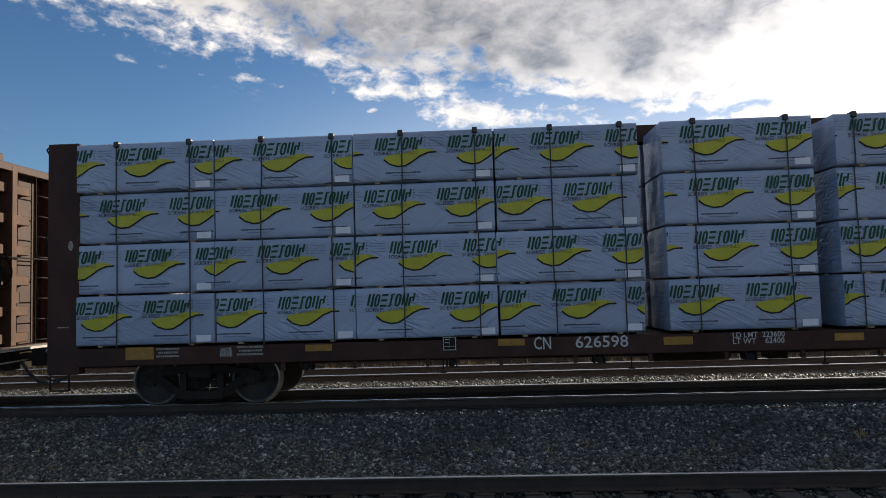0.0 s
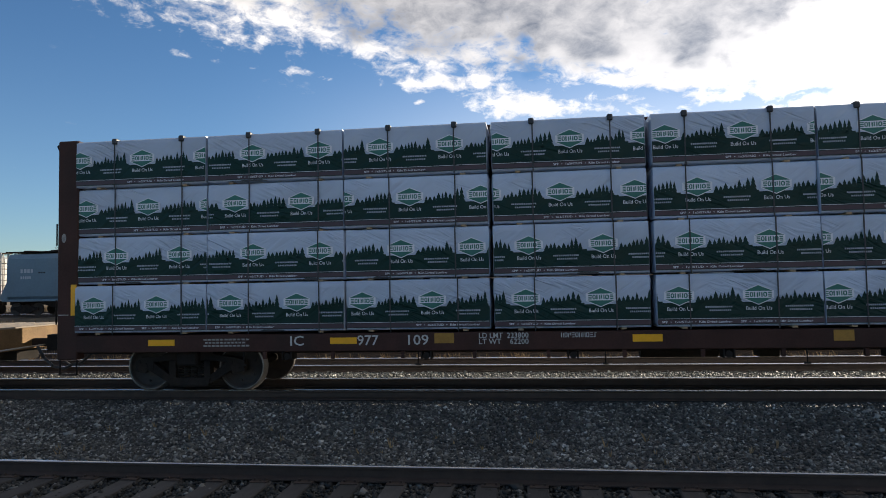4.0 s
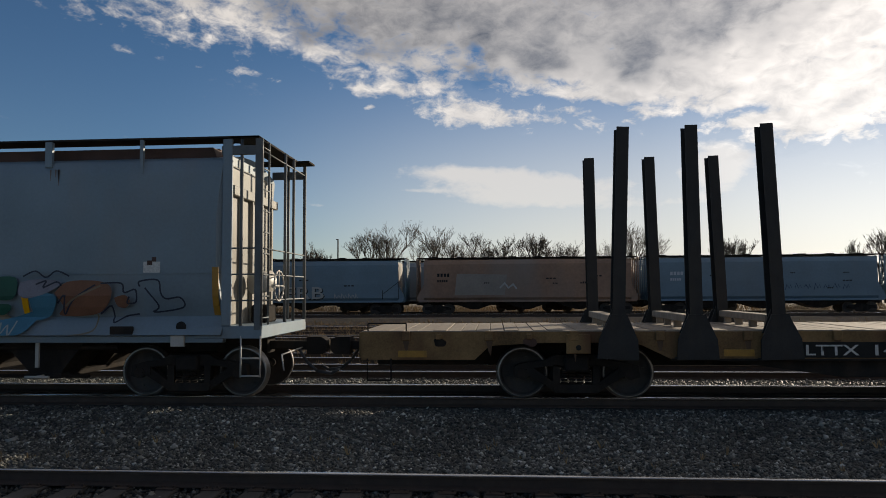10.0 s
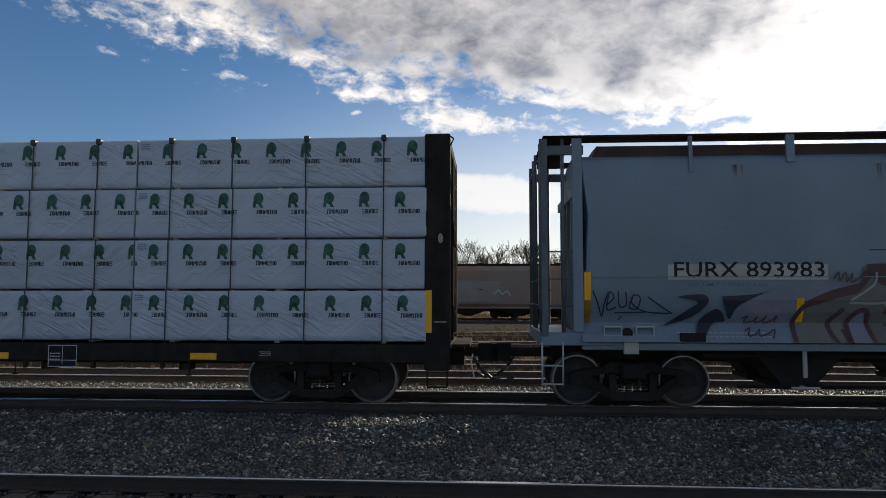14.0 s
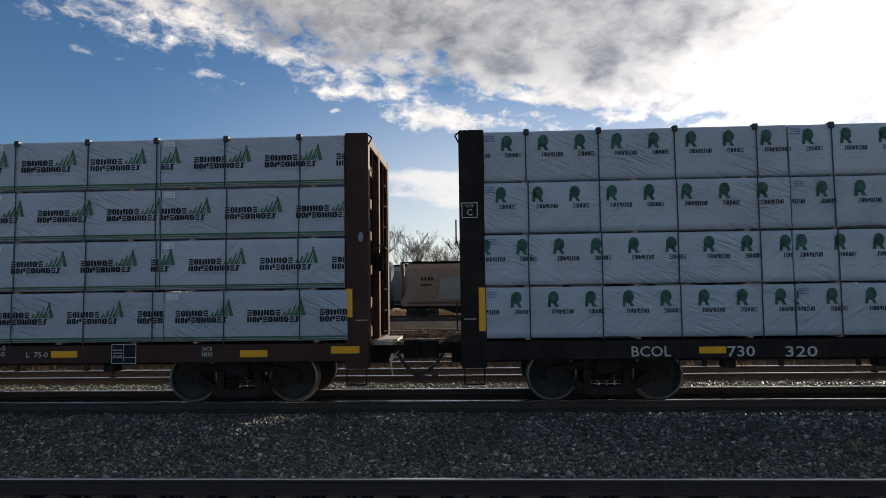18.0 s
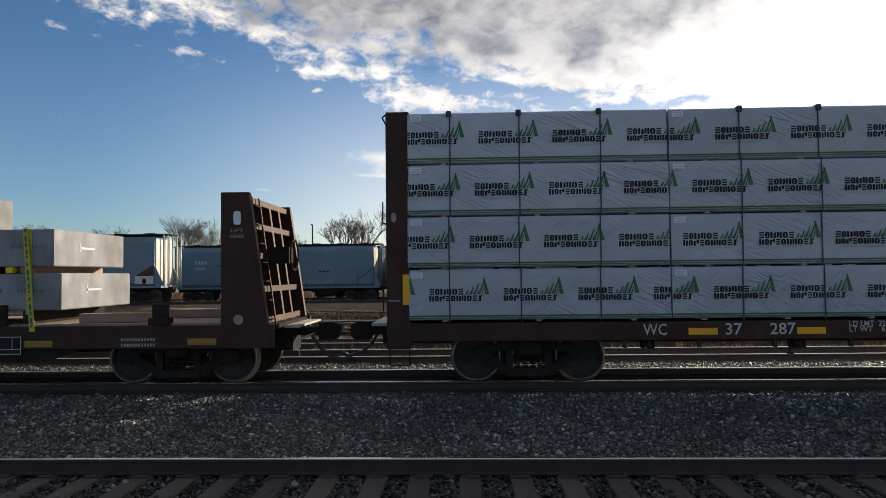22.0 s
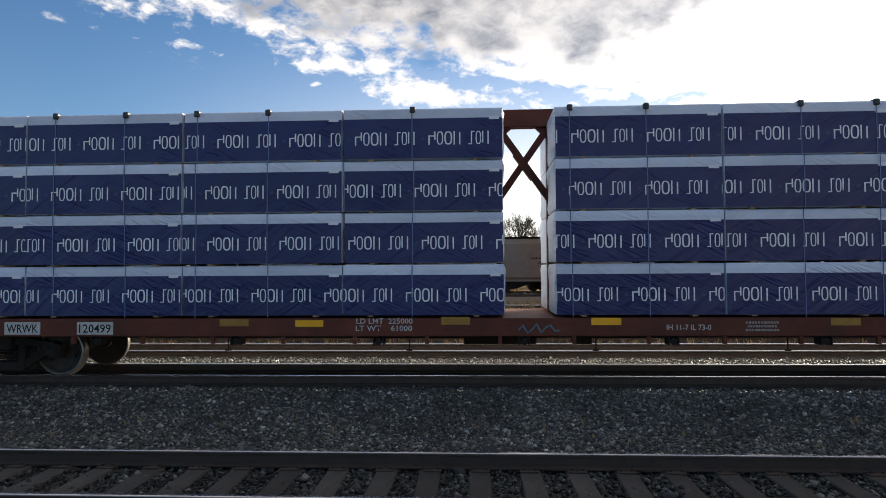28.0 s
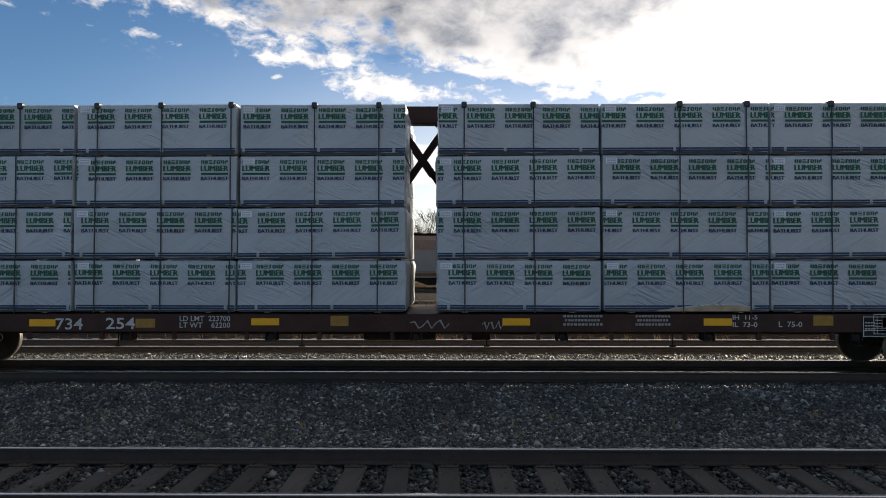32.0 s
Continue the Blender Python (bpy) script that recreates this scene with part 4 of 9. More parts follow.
bolster_me = MB().cbox(-0.2, -1.16, 0.48, 0.2, 1.16, 0.74, 0.03).mesh("bolster", "dark")
shoe_me = MB().slab([(-0.05, 0.2), (0.06, 0.2), (0.1, 0.65), (0.04, 0.65)], -0.8, -0.66).mesh("brake_shoe", "dark")


def truck(car, x):
    """Two axles, side frames, springs and bolster under one end of a wagon."""
    b = part("bolster", bolster_me, "dark", car, at=pose(x, 0, 0))
    for s in (-1, 1):
        fr = part("side_frame", frame_me[s], "dark", car, "blackened cast side frame", at=pose(x, 0, 0))
        part("spring_nest", spring_me, "dark", fr, at=pose(0, s * 0.985, 0))
        for dx in (-WB, WB):
            part("bearing_cap", hub_me, "dark", fr, at=pose(dx, s * 1.0, R_WHEEL, 0, 0, 0 if s < 0 else 180))
    for dx, f in ((-WB, 1), (WB, -1)):
        part("brake_shoe", shoe_me, "dark", b, at=pose(dx + f * 0.47, 0, 0, 0, 0, 0))
        ws = part("wheelset", axle_me, "dark", car, "rolling axle with two steel wheels", at=pose(x + dx, 0, R_WHEEL))
        for s in (-1, 1):
            part("wheel", wheel_me, "wheel", ws, at=pose(0, s * 0.80, 0, 0, 0, 0 if s < 0 else 180))
            part("tread", tread_me, "tread", ws, "worn bright wheel rim", at=pose(0, s * 0.80, 0, 0, 0, 0 if s < 0 else 180))
        WHEELS.append((ws, x + dx))


coupler_mb = MB().cbox(-0.45, -0.08, 0.76, 0.5, 0.08, 0.92, 0.02)
coupler_mb.slab([(0.45, 0.68), (0.75, 0.68), (0.82, 0.76), (0.82, 0.94), (0.72, 1.0), (0.45, 1.0)], -0.16, 0.16)
coupler_me = coupler_mb.mesh("coupler", "dark")
hose_mb = MB()
pts = [(0.35, 0.78), (0.5, 0.55), (0.7, 0.38), (0.95, 0.34), (1.1, 0.42)]
for (a, za), (b, zb) in zip(pts, pts[1:]):
    hose_mb.cyl((a, -0.3, za), (b, -0.3, zb), 0.03, n=8)
hose_me = hose_mb.mesh("air_hose", "strap")
lever_mb = MB().cyl((0.35, -1.35, 0.78), (0.35, -0.1, 0.80), 0.014, n=6)
lever_mb.cyl((0.35, -1.35, 0.78), (0.40, -1.38, 0.52), 0.014, n=6)
lever_me = lever_mb.mesh("cut_lever", "grey_lit")


def draft_gear(car, x, way):
    turn = pose(x, 0, 0, 0, 0, 0 if way > 0 else 180)
    c = part("coupler", coupler_me, "dark", car, at=turn)
    part("air_hose", hose_me, "strap", c)
    part("cut_lever", lever_me, "grey_lit", c)


def wagon(label, category, xi0, xi1):
    """An empty wagon at its place along the train; returns it and its half length."""
    mid = (xi0 + xi1) / 2
    car = thing("freight_wagon", label, category, pose(mid, YC, 0), group="wagons of the passing train")
    CARS.append((car, mid, YC, 0.0))
    return car, mid, (xi1 - xi0) / 2


def plate(car, x, z, w, h, y, material="reflector", name="reflector", t=0.008):
    return part(name, MB().cbox(x, y - t, z, x + w, y, z + h, 0.002), material, car)


DECK = 1.065


# ends facing the sun take a lighter brown: sunlight put into the colour
END_SUNLIT = {"brown": "rust_sunlit", "red": "rust_sunlit"}


def centerbeam(label, xi0, xi1, trucks, paint, signs, cap=0.40, strips=None, gap=None, open_end=True, rusty=False):
    """A lumber wagon: side sills, ribbed end walls with ladders, and a braced central beam.
    xi0, xi1 are the inner faces of the end walls along the train."""
    car, mid, half = wagon(label, "lumber wagon", xi0, xi1)
    h = half
    for s in (-1, 1):
        y0, y1 = sorted((s * 1.36, s * 1.22))
        sill = MB().cbox(-h - cap, y0, 0.745, h + cap, y1, 1.05, 0.012)
        for x in np.arange(-h + 3.6, h - 3.5, 1.22):
            sill.box(x - 0.03, min(s * 1.30, s * 1.36) , 0.62, x + 0.03, max(s * 1.30, s * 1.36), 0.745)
        sl = part("side_sill", sill, paint, car)
        if s < 0:
            for x in np.arange(-h + 4.0, h - 3.9, 2.44):
                wn_ = MB().cyl((x, -1.34, 0.66), (x, -1.1, 0.66), 0.06, n=10)
                wn_.box(x - 0.09, -1.36, 0.60, x - 0.07, -1.1, 0.745)
                wn_.box(x + 0.07, -1.36, 0.60, x + 0.09, -1.1, 0.745)
                part("strap_winch", wn_, "dark", sl)
    part("deck", MB().cbox(-h - cap, -1.24, 0.96, h + cap, 1.24, 1.045, 0.01), paint, car)
    cs = MB().box(-h - cap - 0.2, -0.32, 0.62, h + cap + 0.2, 0.32, 0.96)
    for x in np.arange(-h + 3.4, h - 3.3, 2.44):
        cs.box(x - 0.05, -1.22, 0.72, x + 0.05, 1.22, 0.96)
    part("center_sill", cs, "dark", car)
    tank = MB().cyl((-1.2, 0.62, 0.6), (0.2, 0.62, 0.6), 0.2, n=16)
    tank.box(0.9, 0.45, 0.42, 1.25, 0.8, 0.8)
    tank.cyl((1.3, 0.5, 0.55), (3.4, 0.2, 0.6), 0.03, n=6)
    tank.cyl((-1.3, 0.5, 0.55), (-4.5, 0.2, 0.6), 0.03, n=6)
    part("brake_rigging", tank, "dark", car)
    for x in np.arange(-h + 3.2, h - 3.0, 3.1):
        part("strap_hook", MB().cyl((x, -1.30, 0.745), (x, -1.30, 0.50), 0.012, n=6).box(x - 0.05, -1.32, 0.50, x + 0.05, -1.29, 0.53), "dark", car)
    # central beam with its crossed braces
    beam = part("top_chord", MB().cbox(-h, -0.12, 4.50, h, 0.12, 4.83, 0.015), paint, car, "steel top chord of the central beam")
    gx = 0.0 if gap is None else gap - mid
    bay = 0.94
    n0, n1 = int((h + gx - bay / 2) / 1.55), int((h - gx - bay / 2) / 1.55)
    posts = [gx - bay / 2 - (gx - bay / 2 + h) * i / n0 for i in range(n0 + 1)] + [gx + bay / 2 + (h - gx - bay / 2) * i / n1 for i in range(n1 + 1)]
    for x in posts:
        part("beam_post", MB().cbox(x - 0.05, -0.09, DECK, x + 0.05, 0.09, 4.52, 0.008), paint, beam)
    for f in (-1, 1):
        part("brace", MB().slab([(gx - f * 0.44, 3.10), (gx + f * 0.44, 4.36), (gx + f * 0.36, 4.46), (gx - f * 0.52, 3.20)][::f], -0.05 - 0.005 * f, 0.05 + 0.005 * f), paint, beam)
        part("gusset", MB().slab([(gx + f * 0.41, 4.49), (gx + f * 0.2, 4.51), (gx + f * 0.42, 4.30)][::-f], -0.04, 0.04), paint, beam)
    part("brace_plate", MB().slab([(gx - 0.2, 3.98), (gx - 0.13, 4.05), (gx + 0.2, 3.58), (gx + 0.13, 3.51)], -0.075, 0.075), paint, beam)
    for s in (-1, 1):
        # end wall: framed posts, plates and cross ribs, a ladder, a brake wheel
        xo = s * (h + cap)
        a, b = sorted((s * (h - 0.06), xo))
        # wall away from the sun goes black: its shade is in the colour
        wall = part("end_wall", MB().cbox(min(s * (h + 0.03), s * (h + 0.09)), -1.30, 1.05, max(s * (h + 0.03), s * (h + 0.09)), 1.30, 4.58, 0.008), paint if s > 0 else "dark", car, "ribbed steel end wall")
        for y in (-1.364, 1.144):
            part("corner_post", MB().cbox(a, y, 0.62, b, y + 0.22, 4.60 + (0.02 if y < 0 else 0.0), 0.02), "rust_post" if rusty and s > 0 else paint, wall)
        part("top_beam", MB().cbox(min(xo - s * 0.17, xo - s * 0.004), -1.144, 4.43, max(xo - s * 0.17, xo - s * 0.004), 1.144, 4.585, 0.012), paint, wall)
        # sunward stiffener paler, the other black: light and shade put into the colours
        for y in (-0.05,):
            part("stiffener", MB().cbox(min(s * (h + 0.09), xo), y - 0.06, 1.05, max(s * (h + 0.09), xo), y + 0.1, 4.55, 0.012), END_SUNLIT.get(paint, paint) if s > 0 else "dark", wall)
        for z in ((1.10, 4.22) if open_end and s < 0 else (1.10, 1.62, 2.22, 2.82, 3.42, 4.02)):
            part("rib", MB().cbox(min(s * (h + 0.09), xo - s * 0.1), -1.14, z, max(s * (h + 0.09), xo - s * 0.1), 0.56 if s > 0 else 1.14, z + 0.19, 0.012), END_SUNLIT.get(paint, paint) if s > 0 else paint, wall)
        xl = xo - 0.03 if s > 0 else xo + 0.08
        for yl in (-1.12, 0.64) if s > 0 or (open_end and paint == "brown") else (-1.12,):
            lad = MB()
            for z in np.arange(1.12, 4.4, 0.42):
                lad.cyl((xl, yl, z), (xl, yl + 0.43, z), 0.013, n=6)
            for y in (yl, yl + 0.43):
                lad.cyl((xl, y, 1.06), (xl, y, 4.45), 0.015, n=6)
            # rungs on shaded brown ends are paler: their lit look is in the colour
            part("ladder", lad, "grey_pale" if s < 0 and paint == "brown" else "dark", wall)
        for pa, pb in (((0.06, -1.3, 1.25), (0.06, -1.3, 1.7)), ((0.06, -1.3, 2.7), (0.06, -1.3, 3.1)), ((0.06, -1.2, 2.75), (0.06, 1.2, 2.75)), ((0.0, -1.3, 4.42), (0.06, -1.3, 4.54)), ((0.06, -1.3, 4.54), (-0.04, -1.3, 4.615))):
            part("grab_iron", MB().cyl((xo + s * pa[0], pa[1], pa[2]), (xo + s * pb[0], pb[1], pb[2]), 0.013, n=6), "dark", wall)
        part("crossover_platform", MB().box(min(xo, xo + s * 0.32), -0.9, 0.98, max(xo, xo + s * 0.32), 0.9, 1.03), "grey_lit" if paint != "dark" else "dark", wall)
        part("step", MB().cyl((xo - s * 0.05, -1.33, 0.62), (xo - s * 0.05, -1.33, 0.36), 0.014, n=6).cyl((xo - s * 0.38, -1.33, 0.62), (xo - s * 0.38, -1.33, 0.36), 0.014, n=6).box(min(xo - s * 0.38, xo - s * 0.05), -1.36, 0.34, max(xo - s * 0.38, xo - s * 0.05), -1.28, 0.36), "dark", wall)
        if s > 0 and paint != "dark":
            bw = MB()
            pr = [(0.3 * math.cos(k * math.pi / 10), 0.3 * math.sin(k * math.pi / 10)) for k in range(21)]
            for (ya, za), (yb, zb) in zip(pr, pr[1:]):
                bw.cyl((xo + 0.14, -0.6 + ya, 2.45 + za), (xo + 0.14, -0.6 + yb, 2.45 + zb), 0.018, n=6)
            for k in range(4):
                bw.cyl((xo + 0.14, -0.6, 2.45), (xo + 0.14, -0.6 + 0.3 * math.cos(k * 1.571), 2.45 + 0.3 * math.sin(k * 1.571)), 0.012, n=6)
            part("brake_wheel", bw, "dark", wall)
            part("gear_box", MB().cbox(xo, -0.75, 2.28, xo + 0.13, -0.45, 2.6, 0.02), "dark", wall)
        # pale oval painted for the sky seen through the slot; amber strip on the corner post
        if s > 0 and paint != "dark":
            es = MB()
            for zc, tall, wide, count in ((3.55, 0.09, 0.34, 5), (3.14, 0.045, 0.22, 4), (3.06, 0.045, 0.24, 4), (2.98, 0.045, 0.2, 4)):
                for k in range(count):
                    es.box(h + 0.09, 0.14 + k * wide / count, zc, h + 0.094, 0.14 + (k + 0.72) * wide / count, zc + tall)
            tagged(part("end_stencil", es, "stencil_dim", wall), kind="stuff")
            part("card_holder", MB().cbox(h + 0.09, 0.16, 1.86, h + 0.13, 0.44, 2.1, 0.006), "rust_sunlit", wall)
        ov = MB().flat([(s * (h + (0.08 if cap > 0.45 else 0.21)) + 0.045 * math.cos(k * 0.524), 2.83 + 0.085 * math.sin(k * 0.524)) for k in range(12)], -1.3675)
        if s < 0 and paint in ("dark", "red"):
            xs_, sign = xo + 0.04, MB()
            for x0, z0, x1, z1 in ((0, 0, 0.27, 0.014), (0, 0.246, 0.27, 0.26), (0, 0.014, 0.014, 0.246), (0.256, 0.014, 0.27, 0.246)):
                sign.rect(xs_ + x0, 3.12 + z0, xs_ + x1, 3.12 + z1, -1.3675)
            sign = part("clearance_sign", sign, "stencil", wall, "white framed clearance mark")
            lettering("PLATE", xs_ + 0.07, -1.368, 3.30, 0.045, "stencil", sign, 0.13)
            lettering("C", xs_ + 0.09, -1.368, 3.16, 0.11, "stencil", sign, 0.09)
        elif not (rusty and s > 0):
            part("slot_sky_oval", ov, "stencil_dim", wall)
        else:
            tag = MB()
            for pts in (((-0.13, 1.13), (-0.10, 1.44), (-0.02, 1.40), (-0.08, 1.29), (0.0, 1.22), (-0.12, 1.14)), ((0.01, 1.12), (0.08, 1.38), (0.13, 1.10)), ((0.03, 1.22), (0.13, 1.24)), ((-0.16, 1.08), (0.16, 1.12))):
                tag.stroke([(xo - s * 0.19 + px, pz) for px, pz in pts], 0.022, -1.3685)
            tagged(part("spray_scrawl", tag, "stencil", wall), kind="stuff")
        part("end_plate_stencil", MB().rect(s * (h + 0.21) - 0.1, 1.42, s * (h + 0.21) + 0.1, 1.44, -1.3675), "stencil_dim", wall)
        if strips:
            wide, z0, z1 = strips[0 if s < 0 else 1]
            xs_ = s * (h + 0.21) - 0.10 if wide > 0.15 else (s * (h - 0.045) if s < 0 else h - 0.045 + wide) - wide
            plate(wall, xs_, z0, wide, z1 - z0, -1.364)
        draft_gear(car, xo, s)
    for x in trucks:
        truck(car, x - mid)
    for kind, x, z, a, b in signs:
        x -= mid
        if kind == "r":
            plate(car, x, z, a, b, -1.36)
        elif kind == "o":
            plate(car, x, z, a, b, -1.36, "reflector_old")
        elif kind == "b":
            mb = MB()
            rng = random.Random(int(x * 7))
            for k in range(3):
                bars(mb, x + 0.03 * (k % 2), z + k * b * 0.36, a * (1 - 0.12 * (k % 2)), b * 0.2, -1.364, 11, rng, 0.85)
            tagged(part("stencil", mb, "stencil_dim", car), kind="stuff")
        elif kind == "box":
            mb = MB()
            for k, (x0, z0, x1, z1) in enumerate(((x, z, x + a, z + 0.012), (x, z + b, x + a, z + b + 0.012), (x, z, x + 0.012, z + b), (x + a, z, x + a + 0.012, z + b + 0.012), (x + a * 0.5, z + 0.05, x + a * 0.52, z + b), (x, z + b * 0.3, x + a, z + b * 0.33))):
                mb.rect(x0, z0, x1, z1, -1.3695 - 0.0005 * k)
            rng = random.Random(int(x * 9))
            for k in range(3):
                bars(mb, x + 0.03, z + 0.12 + k * 0.05, a * 0.4, 0.018, -1.373, 4, rng)
            bx = plate(car, x - 0.01, z - 0.01, a + 0.03, b + 0.03, -1.36, "panel", "consolidated_stencil")
            part("stencil_frame", mb, "stencil", bx)
        elif kind.startswith("panel "):
            pn = plate(car, x, z, a, b, -1.36, "stencil", "number_panel")
            lettering(kind[6:], x + 0.04, -1.3695, z + 0.035, b - 0.07, "panel", pn, a - 0.08)
        elif kind == "scrawl":
            rng = random.Random(int(x * 5))
            pts_ = [(x + a * k / 9, z + b * (0.5 + 0.5 * math.sin(k * 2.1 + rng.uniform(-0.6, 0.6)))) for k in range(10)]
            part("scrawl", MB().stroke(pts_, 0.02, -1.364), "tag_blue" if paint == "red" else "stencil_dim", car)
        elif kind == "mark":
            mb = MB()
            marks(mb, x, z, a, b, -1.364, max(2, round(a / b / 0.72)), 0, 0.26)
            part("owner_mark", mb, "stencil", car)
        else:
            lettering(kind, x, -1.364, z, b, "stencil", car, a)
    return car, mid, half


# ---- lumber bundles ----
BUNDLE_H, BUNDLE_D = 0.845, 1.2
WRAPS, PRINTS = {}, {}


def wrap_mesh(length, seed, material="wrap"):
    """A bundle in its wrap: soft edges, a slightly uneven face and a folded lower hem."""
    key = (round(length, 2), seed, material)
    if key in WRAPS:
        return WRAPS[key]
    rng = random.Random(seed * 77 + int(length * 100))
    nx, nz = max(10, int(length / 0.14)), 8
    r = 0.025
    mb = MB()

    def dent(x, z):
        return 0.012 * noise.noise(Vector((x * 0.9, z * 2.2, seed * 3.7))) + 0.006 * noise.noise(Vector((x * 3.1, z * 4.0, seed * 1.3)))

    xs = [-length / 2 + length * i / nx for i in range(nx + 1)]
    zs = [BUNDLE_H * j / nz for j in range(nz + 1)]
    ring = [(-BUNDLE_D / 2, z) for z in zs]
    ring = [(-BUNDLE_D / 2 + r, 0.0)] + [(-BUNDLE_D / 2, r)] + ring[1:-1] + [(-BUNDLE_D / 2, BUNDLE_H - r), (-BUNDLE_D / 2 + r, BUNDLE_H), (BUNDLE_D / 2 - r, BUNDLE_H), (BUNDLE_D / 2, BUNDLE_H - r), (BUNDLE_D / 2, r), (BUNDLE_D / 2 - r, 0.0)]
    m = len(ring)
    sag = [rng.uniform(-0.01, 0.004) for _ in xs]
    for i, x in enumerate(xs):
        for y, z in ring:
            front = y <= -BUNDLE_D / 2 + 0.03
            d = dent(x, z) if front else 0
            zz = z + (sag[i] if z < 0.03 and front else 0)
            mb.v.append((x, y + d - 0.006 * (1 if front else 0), max(zz, 0.0)))
    for i in range(nx):
        for k in range(m):
            a, b = i * m + k, i * m + (k + 1) % m
            mb.f.append((a, a + m, b + m, b))
            mb.s.append(True)
    # crumpled end faces
    ny, nh = 12, 10
    for s in (-1, 1):
        vs = []
        for i in range(ny + 1):
            for j in range(nh + 1):
                y, z = -BUNDLE_D / 2 - 0.004 + (BUNDLE_D + 0.004) * i / ny, BUNDLE_H * j / nh
                rim = min(i, ny - i, j, nh - j)
                d = 0.0 if rim == 0 else 0.018 + 0.035 * noise.noise(Vector((y * 2.2, z * 1.6, seed * 2.1 + s))) + 0.022 * noise.noise(Vector((y * 7.0 + z * 2.5, z * 2.2, seed + 5 * s)))
                vs.append((s * (length / 2 + max(d, 0.0)), y, z))
        q = nh + 1
        fs = [(i * q + j, (i + 1) * q + j, (i + 1) * q + j + 1, i * q + j + 1) for i in range(ny) for j in range(nh)]
        mb.add(vs, fs if s > 0 else [f[::-1] for f in fs], True)
    for s in (-1, 1):
        # folded flap on each end
        mb.add([(s * (length / 2 + 0.004), -0.55, 0.02), (s * (length / 2 + 0.02), 0.0, BUNDLE_H * 0.55), (s * (length / 2 + 0.004), 0.55, 0.02)], [(0, 1, 2)])
    WRAPS[key] = mb.mesh("lumber_bundle", material)
    return WRAPS[key]


FRONT = -BUNDLE_D / 2 - 0.017


def zag_trees(mb, x0, x1, z, y, rng, low=0.03, high=0.17):
    """A skyline of firs, taller towards one side."""
    x = x0
    while x < x1 - 0.02:
        w = rng.uniform(0.05, 0.085)
        k = low + (high - low) * (0.3 + 0.7 * (x - x0) / (x1 - x0)) * rng.choice((0.45, 0.65, 0.85, 1.0, 1.05))
        for j in range(3):
            f = 1 - j * 0.28
            mb.flat([(x + w / 2 - w * 0.95 * f, z + k * j * 0.3 - 0.01), (x + w / 2 + w * 0.95 * f, z + k * j * 0.3 - 0.01), (x + w / 2, z + k * (0.5 + j * 0.25))], y - 0.0004 * (j + 1) - 0.0012 * (round(x / w) % 2))
        x += w


